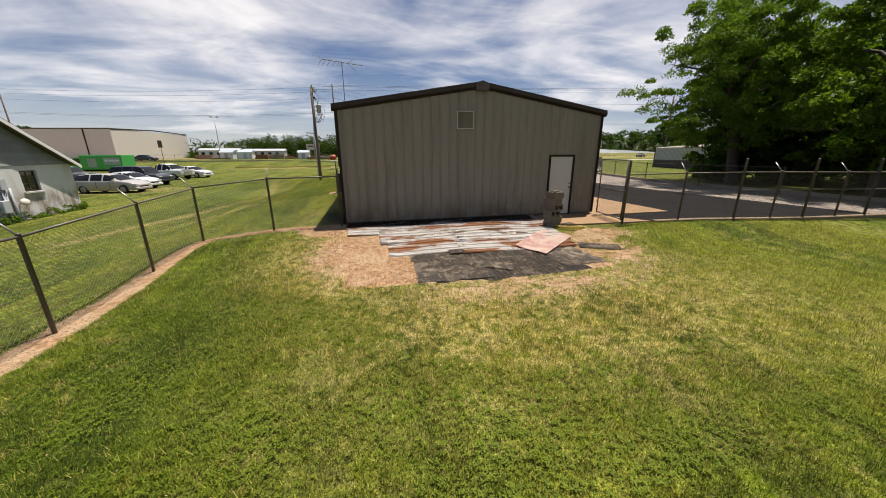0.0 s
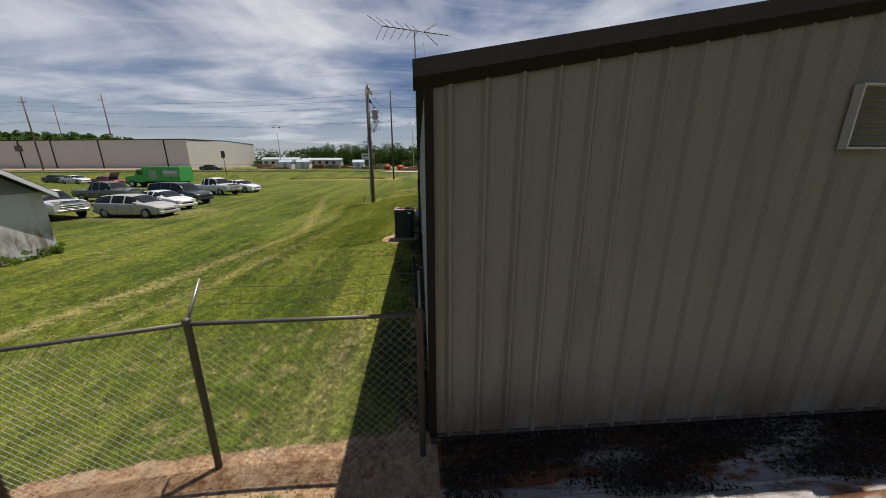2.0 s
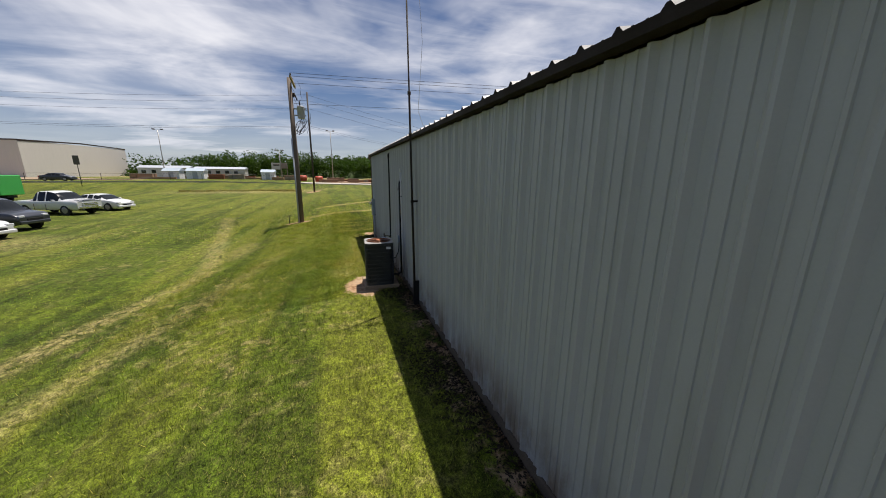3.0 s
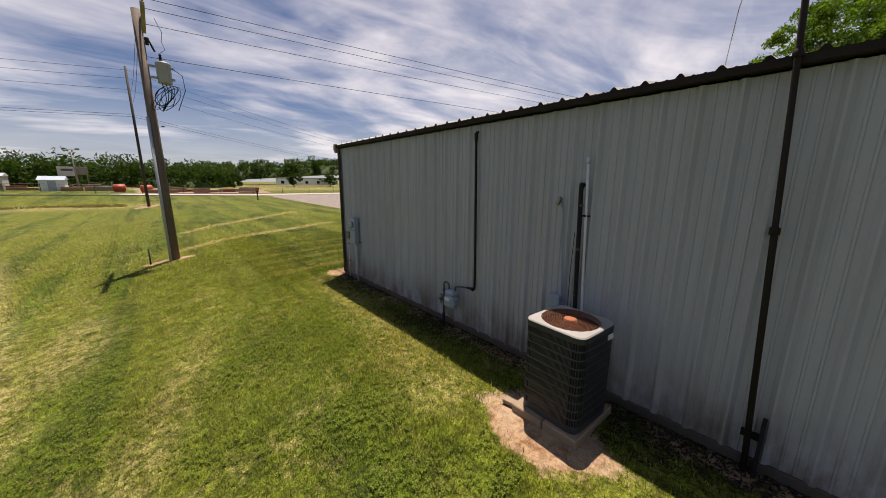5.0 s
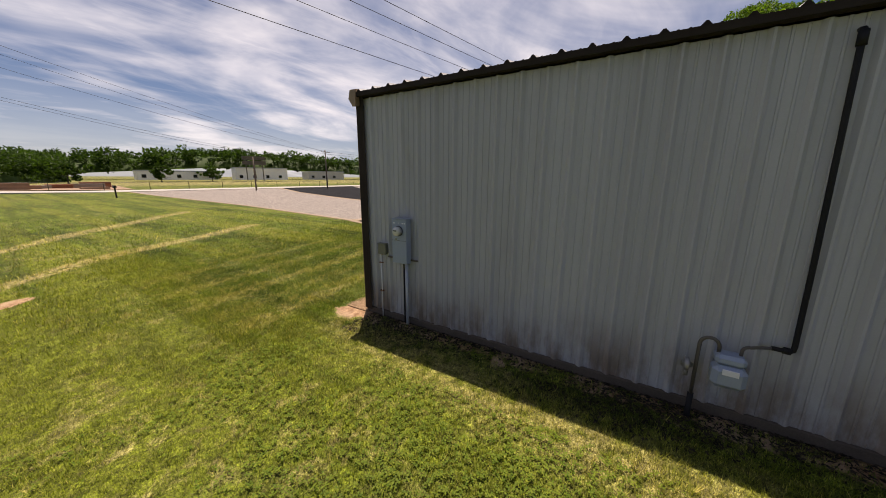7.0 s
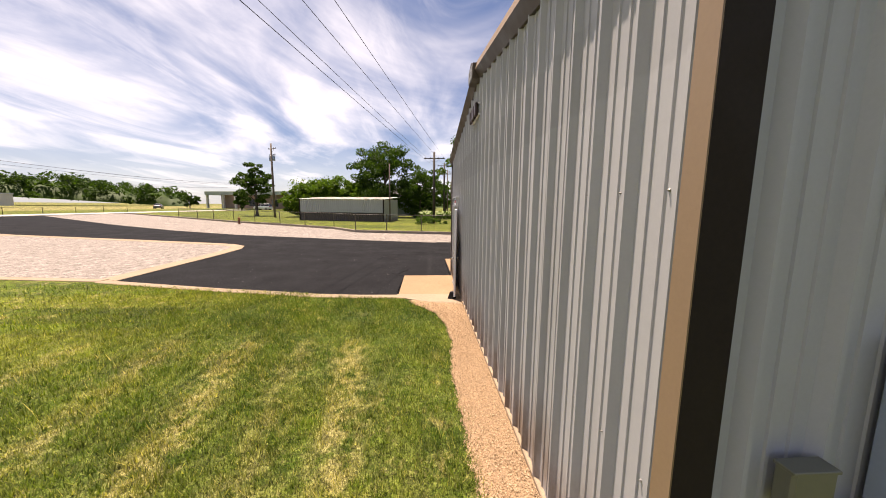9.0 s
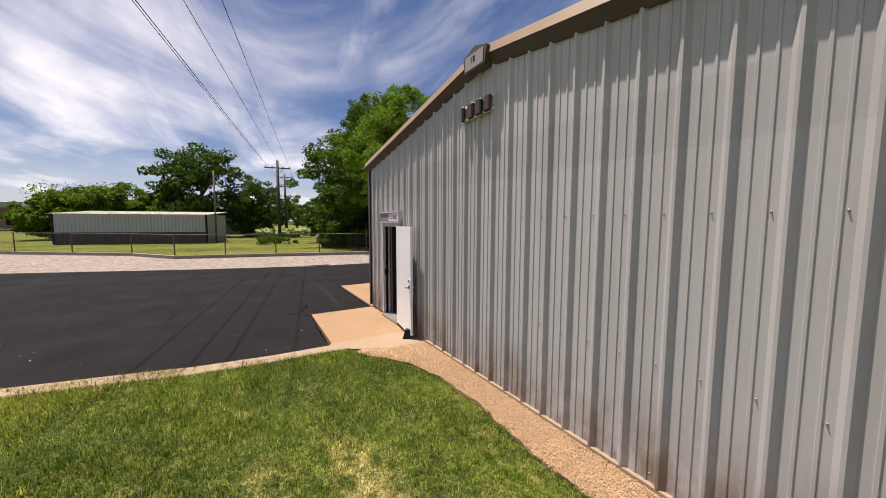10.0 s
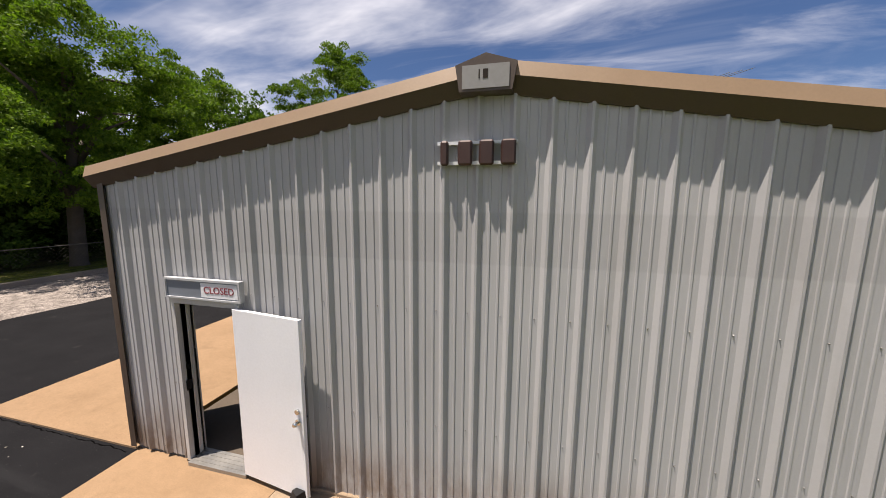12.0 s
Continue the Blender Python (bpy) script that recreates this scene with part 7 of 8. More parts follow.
SHAPES = {
    # x from the tail, sill, belt, top, half width at belt and at top
    "sedan": [(0.0, 0.42, 0.80, 0.80, 0.70, 0.70), (0.12, 0.26, 0.96, 0.96, 0.84, 0.80), (0.75, 0.24, 1.00, 1.02, 0.88, 0.72), (1.35, 0.22, 0.98, 1.38, 0.90, 0.62), (2.2, 0.22, 0.96, 1.45, 0.90, 0.62), (2.95, 0.22, 0.95, 1.36, 0.90, 0.60), (3.55, 0.22, 0.94, 0.97, 0.89, 0.70), (4.35, 0.24, 0.82, 0.83, 0.85, 0.74), (4.72, 0.30, 0.62, 0.64, 0.70, 0.60)],
    "wagon": [(0.0, 0.42, 0.85, 0.90, 0.74, 0.70), (0.10, 0.28, 0.98, 1.05, 0.86, 0.72), (0.42, 0.24, 1.00, 1.40, 0.89, 0.60), (1.3, 0.22, 0.99, 1.49, 0.91, 0.63), (2.3, 0.22, 0.97, 1.50, 0.91, 0.63), (2.95, 0.22, 0.96, 1.42, 0.91, 0.61), (3.62, 0.22, 0.95, 0.98, 0.90, 0.70), (4.45, 0.24, 0.82, 0.84, 0.86, 0.74), (4.80, 0.30, 0.60, 0.62, 0.70, 0.60)],
    "suv": [(0.0, 0.50, 1.0, 1.05, 0.80, 0.76), (0.08, 0.40, 1.12, 1.2, 0.92, 0.78), (0.30, 0.36, 1.14, 1.80, 0.95, 0.68), (1.6, 0.34, 1.13, 1.88, 0.97, 0.70), (2.9, 0.34, 1.12, 1.86, 0.97, 0.70), (3.35, 0.34, 1.12, 1.76, 0.97, 0.68), (4.0, 0.34, 1.10, 1.14, 0.96, 0.80), (4.9, 0.36, 1.02, 1.04, 0.92, 0.80), (5.15, 0.44, 0.80, 0.82, 0.80, 0.70)],
    "pickup": [(0.0, 0.50, 1.02, 1.02, 0.88, 0.86), (0.08, 0.44, 1.08, 1.09, 0.94, 0.90), (1.75, 0.40, 1.08, 1.09, 0.96, 0.92), (1.80, 0.40, 1.08, 1.50, 0.96, 0.68), (2.05, 0.40, 1.08, 1.82, 0.96, 0.68), (3.05, 0.40, 1.08, 1.86, 0.97, 0.69), (3.60, 0.40, 1.08, 1.75, 0.97, 0.67), (4.20, 0.40, 1.10, 1.22, 0.96, 0.82), (5.30, 0.42, 1.08, 1.17, 0.95, 0.84), (5.55, 0.50, 1.00, 1.08, 0.90, 0.80)],
}


def car(name, shape, paint, m, label, group="parked vehicles on the grass"):
    st = SHAPES[shape]
    length = st[-1][0]
    c = thing(name, m, label, "pickup truck" if shape == "pickup" else "car", group)
    raw = np.array(st)
    xs = np.linspace(0, length, int(length / 0.10))
    lo, belt, top, wb, wt = (np.interp(xs, raw[:, 0], raw[:, k]) for k in range(1, 6))
    for _ in range(2):
        for a in (belt, top, wb, wt):
            a[1:-1] = 0.25 * a[:-2] + 0.5 * a[1:-1] + 0.25 * a[2:]
    rows = []
    for x, l, b, t, w, v in zip(xs, lo, belt, top, wb, wt):
        half = [(w * 0.90, l), (w * 0.985, l + 0.10), (w, (l + b) / 2 + 0.04), (w * 0.992, b - 0.09), (w * 0.965, b)]
        half += [(w * 0.95 + (v - w * 0.95) * f ** 1.25, b + 0.012 + (t - 0.045 * (t > b + 0.1) - b - 0.012) * f) for f in (0.0, 0.33, 0.66, 1.0)]
        half += [(v * 0.86, t - 0.006), (v * 0.48, t + 0.014), (0.0, t + 0.02)]
        rows.append([Vector((x - length / 2, y, z)) for y, z in half] + [Vector((x - length / 2, -y, z)) for y, z in half[-2::-1]])
    body = bmesh.new()
    nb = [[body.verts.new(p) for p in r] for r in rows]
    high = top - belt
    tall = high > 0.80 * high.max()
    first, last = int(np.argmax(tall)), len(xs) - 1 - int(np.argmax(tall[::-1]))
    span = xs[last] - xs[first]
    pillars = [xs[first] + span * f for f in ((0.40, 0.78) if shape != "pickup" else (0.10, 0.55))]
    groups = {}
    for i in range(len(rows) - 1):
        mid = (xs[i] + xs[i + 1]) / 2
        side = min(high[i], high[i + 1]) > 0.24 and not any(abs(mid - q) < 0.055 for q in pillars)
        slope = (i < first or i >= last) and max(high[i], high[i + 1]) > 0.06 and abs(top[i + 1] - top[i]) > 0.018
        bay = sum(mid > q for q in pillars)
        for k in range(22):
            f = body.faces.new((nb[i][k], nb[i + 1][k], nb[i + 1][k + 1], nb[i][k + 1]))
            f.smooth = True
            key = None
            if side and k in (5, 6, 7, 14, 15, 16):
                key = (k > 11, bay)
            elif slope and 8 <= k <= 13:
                key = ("front" if i >= last else "rear", 0)
            if key:
                groups.setdefault(key, []).append((i, k))
    body.faces.new(nb[0])
    body.faces.new(nb[-1][::-1])
    bmesh.ops.recalc_face_normals(body, faces=body.faces[:])
    body.normal_update()
    lift = {}
    for i in range(len(rows)):
        for k in range(23):
            n, p = nb[i][k].normal.copy(), rows[i][k]
            lift[i, k] = n if n.dot(Vector((0, p.y, p.z - 0.6))) > 0 else -n
    for cells in groups.values():
        win, made = bmesh.new(), {}
        for i, k in cells:
            quad = []
            for q in ((i, k), (i + 1, k), (i + 1, k + 1), (i, k + 1)):
                if q not in made:
                    made[q] = win.verts.new(rows[q[0]][q[1]] + lift[q] * 0.009)
                quad.append(made[q])
            win.faces.new(quad).smooth = True
        part("window", win, M_CAR_GLASS, c, "dark tinted glass")
    part("body", body, paint, c)
    wr = 0.33 if shape in ("sedan", "wagon") else 0.39
    fw = st[-1][4]
    for x, s in ((0.19 * length, 1), (0.19 * length, -1), (0.80 * length, 1), (0.80 * length, -1)):
        y = s * (0.80 if wr < 0.35 else 0.86)
        bm = bmesh.new()
        tube(bm, [(0, s * 0.075, 0), (0, s * 0.082, 0)], wr * 1.17, 24)
        arch = part("wheel_arch", bm, M_BLACK, c)
        arch.matrix_basis = pose(x - length / 2, y, wr + 0.02)
        bm = bmesh.new()
        tube(bm, [(0, -0.10, 0), (0, -0.09, 0), (0, 0.09, 0), (0, 0.10, 0)], [wr * 0.92, wr, wr, wr * 0.92], 24)
        wheel = part("wheel", bm, M_RUBBER, c)
        wheel.matrix_basis = pose(x - length / 2, y, wr)
        bm = bmesh.new()
        tube(bm, [(0, s * 0.095, 0), (0, s * 0.105, 0), (0, s * 0.108, 0), (0, s * 0.112, 0)], [wr * 0.66, wr * 0.64, wr * 0.3, wr * 0.15], 18)
        for j in range(5):
            box(bm, -0.022, 0.022, s * 0.108 - 0.006, s * 0.108 + 0.006, wr * 0.12, wr * 0.62, 0, pose(0, 0, 0, 0, 72 * j))
        part("rim", bm, M_GALV, wheel, "grey alloy rim")
    x1 = length / 2
    for s in (-1, 1):
        bm = bmesh.new()
        box(bm, x1 - 0.24, x1 - 0.02, s * 0.62 - 0.16, s * 0.62 + 0.16, st[-1][2] - 0.02, st[-1][2] + 0.14, 0.03)
        part("headlight", bm, M_LAMP, c, "clear headlight")
        bm = bmesh.new()
        box(bm, -x1 - 0.01, -x1 + 0.16, s * 0.68 - 0.13, s * 0.68 + 0.13, st[1][2] - 0.24, st[1][2] - 0.02, 0.02)
        part("tail_light", bm, M_TAIL, c, "red tail light")
        bm = bmesh.new()
        mx = st[-3][0] - length / 2 - 0.35
        box(bm, mx - 0.06, mx + 0.06, s * (fw + 0.22) - 0.10, s * (fw + 0.22) + 0.10, st[-3][2] - 0.02, st[-3][2] + 0.12, 0.02)
        part("mirror", bm, paint, c)
    bm = bmesh.new()
    if shape == "pickup":
        for z in (0.06, 0.18, 0.30):
            box(bm, x1 - 0.06, x1 + 0.035, -0.56, 0.56, st[-1][2] - z - 0.05, st[-1][2] - z + 0.02, 0.01)
    else:
        box(bm, x1 - 0.06, x1 + 0.02, -0.42, 0.42, st[-1][2] - 0.22, st[-1][2] - 0.04, 0.015)
    part("grille", bm, M_CHROME if shape == "pickup" else M_BLACK, c)
    bm = bmesh.new()
    box(bm, x1 - 0.22, x1 + 0.05, -0.80, 0.80, st[-1][1] - 0.02, st[-1][1] + 0.17, 0.04)
    part("front_bumper", bm, paint if shape != "pickup" else M_CHROME, c)
    bm = bmesh.new()
    box(bm, -x1 - 0.05, -x1 + 0.2, -0.82, 0.82, st[0][1] - 0.06, st[0][1] + 0.14, 0.04)
    part("rear_bumper", bm, paint if shape != "pickup" else M_CHROME, c)
    bm = bmesh.new()
    for xx in ((1.95, 2.95) if shape in ("sedan", "wagon") else (2.1, 3.1)):
        for s in (-1, 1):
            box(bm, xx - length / 2 - 0.01, xx - length / 2 + 0.01, s * fw - 0.9 * 0 + s * 0.205 - 0.012, s * fw + s * 0.205 + 0.012, 0.4, 0.9)
    part("door_seam", bm, M_BLACK, c)
    return c


def on_lawn(x, y, turn):
    return pose(x, y, float(lie(x, y)) - 0.01, 0, 0, turn)


P_SILVER = car_paint("silver_paint", (0.36, 0.35, 0.33))
P_WHITE = car_paint("white_car_paint", (0.60, 0.61, 0.62))
P_NAVY = car_paint("dark_blue_paint", (0.020, 0.024, 0.034))
P_GREY = car_paint("grey_paint", (0.10, 0.095, 0.09))
P_RED = car_paint("dark_red_paint", (0.20, 0.02, 0.02))
P_GREEN = car_paint("bright_green_paint", (0.035, 0.36, 0.075))
car("silver_wagon", "wagon", P_SILVER, on_lawn(-19.35, 20.8, -9), "silver estate car parked on the grass")
car("white_sedan", "sedan", P_WHITE, on_lawn(-20.25, 24.4, -16), "white saloon car parked on the grass")
car("dark_suv", "suv", P_NAVY, on_lawn(-21.3, 28.0, -14), "dark blue sport utility parked on the grass")
car("white_pickup", "pickup", P_WHITE, on_lawn(-23.2, 36.6, -22), "white and silver crew pickup on the grass")
car("red_white_car", "sedan", P_WHITE, on_lawn(-22.0, 39.6, -20), "white car with red trim beyond the pickup")
car("front_pickup", "pickup", P_WHITE, on_lawn(-24.9, 20.6, -20), "white pickup truck parked behind the house")
car("grey_pickup", "pickup", P_GREY, on_lawn(-29.4, 30.5, -8), "grey crew pickup parked on the grass")
hood = car("red_car", "sedan", P_RED, on_lawn(-50.8, 55.4, -12), "dark red car with its bonnet raised")
bm = bmesh.new()
loft(bm, [[(x, y, z) for x, z in ((0.9, 1.0), (0.93, 1.0), (1.75, 2.0), (1.70, 2.02))] for y in (-0.7, 0.7)])
bmesh.ops.recalc_face_normals(bm, faces=bm.faces[:])
part("bonnet", bm, P_GREY, hood, "grey raised bonnet")
car("pale_car", "sedan", P_WHITE, on_lawn(-59.6, 59.5, -14), "white car at the back of the yard")
car("far_dark_car", "sedan", P_NAVY, on_lawn(-66.0, 63.0, -10), "dark car at the back of the yard")
car("road_car", "sedan", P_NAVY, pose(-51.2, 84.0, float(lie(-51, 84)) + 0.05, 0, 0, 0), "dark car on the road by the warehouse", "")
car("lot_car", "sedan", P_GREY, pose(96, 92, 0.6, 0, 0, 30), "distant grey car near the canopy building", "")
car("bank_car", "suv", P_WHITE, pose(101, 66, 0.4, 0, 0, 80), "white vehicle by the distant building", "")

tr = thing("delivery_truck", on_lawn(-39.0, 50.2, 172), "bright green box delivery truck with pale side panels", "truck", "parked vehicles on the grass")
bm = bmesh.new()
box(bm, -4.4, 1.35, -1.22, 1.22, 0.85, 2.95, 0.06)
cargo = part("cargo_box", bm, P_GREEN, tr)
for s in (-1, 1):
    bm = bmesh.new()
    box(bm, -4.2, -1.9, s * 1.235 - 0.012, s * 1.235 + 0.012, 1.55, 2.55)
    box(bm, -0.85, 0.35, s * 1.235 - 0.012, s * 1.235 + 0.012, 1.2, 2.45)
    part("side_picture", bm, simple("faded_pale_sign", (0.34, 0.42, 0.36), 0.5, 0, 4, 0.25), cargo, "pale faded side picture")
    bm = bmesh.new()
    for x0, x1 in ((-4.05, -3.5), (-3.4, -2.6), (-2.5, -2.05)):
        box(bm, x0, x1, s * 1.252 - 0.008, s * 1.252 + 0.008, 2.0, 2.3)
    part("letter_bar", bm, M_WHITE, cargo, "white bars of unreadable lettering")
    for x0 in (-4.35, -2.9, -1.45, 0.0, 1.25):
        bm = bmesh.new()
        box(bm, x0, x0 + 0.05, s * 1.236 - 0.02, s * 1.236 + 0.02, 0.9, 2.9)
        part("shutter_rail", bm, P_GREEN, cargo)
bm = bmesh.new()
prof = [(1.4, 0.7), (1.4, 2.55), (1.75, 2.62), (2.55, 2.55), (2.95, 1.72), (4.35, 1.55), (4.55, 1.35), (4.6, 0.75)]
loft(bm, [[(x, y, z) for x, z in prof] for y in (-1.0, 1.0)])
bmesh.ops.recalc_face_normals(bm, faces=bm.faces[:])
bmesh.ops.bevel(bm, geom=bm.edges[:], offset=0.07, segments=2, affect="EDGES")
cab = part("cab", bm, P_GREEN, tr)
bm = bmesh.new()
for s in (-1, 1):
    box(bm, 1.62, 2.45, s * 1.005 - 0.01, s * 1.005 + 0.01, 1.78, 2.42)
v = [bm.verts.new(p) for p in ((2.60, -0.86, 2.46), (2.60, 0.86, 2.46), (2.95, 0.86, 1.80), (2.95, -0.86, 1.80))]
bmesh.ops.solidify(bm, geom=[bm.faces.new(v)], thickness=0.03)
part("windows", bm, M_GLASS, cab)
bm = bmesh.new()
box(bm, 4.5, 4.75, -1.1, 1.1, 0.5, 0.8, 0.04)
part("bumper", bm, M_CHROME, tr)
bm = bmesh.new()
box(bm, -4.3, 4.3, -0.5, 0.5, 0.55, 0.8)
part("chassis", bm, M_BLACK, tr)
for x in (-3.0, 3.6):
    for s in (-1, 1):
        bm = bmesh.new()
        tube(bm, [(x, s * 0.86 - 0.15, 0.5), (x, s * 0.86 + 0.15, 0.5)], 0.5, 24)
        w = part("wheel", bm, M_RUBBER, tr)
        bm = bmesh.new()
        tube(bm, [(x, s * 1.012, 0.5), (x, s * 1.03, 0.5)], [0.3, 0.2], 18)
        part("rim", bm, M_WHITE, w)

# ---------------------------------------------------------------- across the road
def far_z(x, y):
    return float(lie(x, y))


M_DIRT = concrete("brown_yard_soil", (0.20, 0.13, 0.085), (0.30, 0.21, 0.14))
mesh_ob("soil_yard", slab(bmesh.new(), [(-46, 91), (16, 91), (22, 128), (-40, 132)], -0.4, lambda x, y: far_z(x, y) + 0.06), M_DIRT, label="bare brown soil yard across the road", category="soil", kind="structure")
M_ORANGE = simple("orange_red_paint", (0.42, 0.065, 0.025), 0.5, 0, 10, 0.15)
for x, l in ((-9.2, 1.8), (-5.4, 1.9)):
    bm = bmesh.new()
    tube(bm, [(-l / 2, 0, 0.75), (-l / 2 + 0.15, 0, 0.75), (l / 2 - 0.15, 0, 0.75), (l / 2, 0, 0.75)], [0.35, 0.7, 0.7, 0.35], 20)
    box(bm, -l / 2 + 0.2, l / 2 - 0.2, -0.5, 0.5, 0, 0.25)
    o = mesh_ob("fuel_tank", bm, M_ORANGE, label="orange-red cylindrical tank on a skid", category="tank", group="orange tanks across the road")
    o.matrix_world = pose(x, 95, far_z(x, 95) + 0.06)
rnd = random.Random(11)
M_LUMBER = simple("weathered_lumber", (0.26, 0.165, 0.10), 0.85, 0, 20, 0.25, 1.0, 0.2)
for k in range(40):
    x, y = -46 + k * 1.55 + rnd.uniform(-0.6, 0.6), 94 + rnd.uniform(0, 16)
    if -11 < x < -3.5:
        continue
    l, h = rnd.uniform(2.2, 4.8), rnd.choice((0.5, 0.8, 1.0, 1.3))
    o = thing("timber_stack", pose(x, y, far_z(x, y) + 0.06, 0, 0, rnd.uniform(-6, 6)), "low stack of building timber across the road", "timber", "material stacks across the road")
    for j in range(int(h / 0.16)):
        bm = bmesh.new()
        box(bm, -l / 2, l / 2, -0.45, 0.45, j * 0.14, j * 0.14 + 0.14, 0.02)
        part("timber_layer", bm, (M_LUMBER, M_LUMBER, M_OLD_WOOD, M_RUST)[k % 4], o)
for x, y, l in ((-38.0, 96, 3.3), (-33.2, 96, 3.6), (-17.6, 96, 3.0)):
    s = thing("portable_shed", pose(x, y, far_z(x, y) + 0.05), "white portable garden shed by the road", "shed", "portable sheds across the road")
    bm = bmesh.new()
    box(bm, -l / 2, l / 2, 0, 3.0, 0, 1.9)
    part("wall", bm, M_WHITE, s)
    bm = bmesh.new()
    loft(bm, [[(xx, -0.2, 1.88), (xx, 1.5, 2.55), (xx, 3.2, 1.88)] for xx in (-l / 2 - 0.15, l / 2 + 0.15)])
    part("roof", bm, simple("pale_blue_roof", (0.30, 0.36, 0.42), 0.6), s)
    bm = bmesh.new()
    box(bm, -0.5, 0.5, -0.03, 0.01, 0.05, 1.7)
    part("door", bm, M_GREY_PVC, s)
for x, l, h, mt, nm in ((-50.7, 13.0, 2.7, M_STUCCO, "pale"), (-36.0, 14.0, 2.5, M_WALL, "grey")):
    o = thing("mobile_home", pose(x, 125, far_z(x, 125) + 0.1), f"long low {nm} mobile home across the road", "mobile home", "mobile homes across the road")
    bm = bmesh.new()
    box(bm, -l / 2, l / 2, 0, 4.2, 0.0, h, 0.05)
    part("wall", bm, mt, o)
    bm = bmesh.new()
    loft(bm, [[(xx, -0.2, h), (xx, 2.1, h + 0.7), (xx, 4.4, h)] for xx in (-l / 2 - 0.2, l / 2 + 0.2)])
    part("roof", bm, M_GREY_PVC, o)
    for k in range(5):
        bm = bmesh.new()
        box(bm, -l / 2 + 0.9 + 2.5 * k, -l / 2 + 2.0 + 2.5 * k, -0.04, 0.02, 1.1, 2.0)
        part("window", bm, M_GLASS, o)
hs = thing("roadside_signboard", pose(-16, 106, far_z(-16, 106)), "pale two-panel signboard on posts among distant trees", "sign")
for x0, x1, z0, z1, mt in ((-2.1, 0.35, 2.7, 4.5, M_OFFWHITE), (0.5, 2.0, 3.0, 4.5, M_OLD_WOOD)):
    bm = bmesh.new()
    box(bm, x0, x1, -0.08, 0.08, z0, z1, 0.02)
    pn = part("panel", bm, mt, hs)
    if mt == M_OFFWHITE:
        bm = bmesh.new()
        box(bm, -1.6, 0.0, -0.092, -0.082, 3.7, 4.1)
        part("letter_bar", bm, M_FENCE, pn, "dark bar of unreadable lettering")
for x in (-1.8, 0.42, 1.8):
    bm = bmesh.new()
    box(bm, x - 0.07, x + 0.07, 0.09, 0.2, -0.5, 4.6 if x != 0.42 else 5.1)
    part("post", bm, M_OLD_WOOD, hs)
for x, y, z1, h in ((-44.6, 110, 1.0, 12.3), (-1.9, 110, 0.6, 14.2), (-15.5, 104, 1.0, 7.5)):
    lp = thing("street_lamp", pose(x, y, z1), "tall grey floodlight pole across the road", "street lamp", "floodlight poles")
    bm = bmesh.new()
    tube(bm, [(0, 0, 0), (0, 0, h)], [0.13, 0.08], 8)
    part("pole", bm, M_GALV, lp)
    for s in (-1, 1):
        bm = bmesh.new()
        tube(bm, [(0, 0, h - 0.1), (s * 0.9, 0, h + 0.1)], 0.04, 6)
        box(bm, s * 0.9 - 0.28, s * 0.9 + 0.28, -0.2, 0.2, h + 0.0, h + 0.28, 0.03)
        part("lamp_head", bm, M_FENCE, lp)
rsn = thing("road_sign", pose(-42.9, 75, far_z(-42.9, 75)), "back of a road sign on a post", "sign")
bm = bmesh.new()
tube(bm, [(0, 0, -0.2), (0, 0, 5.0)], 0.06, 6)
part("post", bm, M_FENCE, rsn)
bm = bmesh.new()
box(bm, -0.42, 0.42, -0.1, -0.06, 3.6, 5.1, 0.02)
part("panel", bm, M_FENCE, rsn)
mb = thing("mailbox", pose(7.2, 63, 0.0), "dark roadside mailbox on a post", "mailbox")
bm = bmesh.new()
box(bm, -0.06, 0.06, -0.06, 0.06, -0.2, 1.1)
part("post", bm, M_DARK_TRIM, mb)
bm = bmesh.new()
loft(bm, [[(xx * 0.12, yy, 1.1 + zz) for xx, zz in ((-1, 0), (1, 0), (1, 0.15), (0.6, 0.25), (-0.6, 0.25), (-1, 0.15))] for yy in (-0.25, 0.3)])
part("box", bm, M_BLACK, mb)
# roadside railing and white barrier fence beyond the road
chain_fence("roadside_fence", [(x, 90.2) for x in np.arange(-60, 90, 6.0)], 1.3, "low wire fence along the far roadside", pitch=0.4, post_r=0.05)

# canopy building to the east and low plants to the north-east
bk = thing("canopy_building", pose(130.2, 90.5, 0.4, 0, 0, -107), "tan building with a drive-through canopy and pale columns", "building")
bm = bmesh.new()
box(bm, -3.5, 28, -2, 12, 0, 5.2)
part("wall", bm, simple("tan_brick", (0.26, 0.18, 0.14), 0.8, 0, 8, 0.15), bk)
bm = bmesh.new()
box(bm, -9, 29, -4, 13, 5.0, 6.4, 0.1)
part("roof", bm, simple("pale_green_roof", (0.30, 0.34, 0.30), 0.6, 0, 5, 0.1), bk)
for x, y in ((-8.4, -3.4), (-8.4, 12.2), (-1.0, -3.4), (4.5, -3.4)):
    bm = bmesh.new()
    box(bm, x - 0.35, x + 0.35, y - 0.35, y + 0.35, 0, 5.0, 0.03)
    part("column", bm, M_OFFWHITE, bk)
for x in (9, 14, 19, 24):
    bm = bmesh.new()
    box(bm, x, x + 2.6, -2.06, -1.98, 0.9, 3.4)
    part("window", bm, M_GLASS, bk)
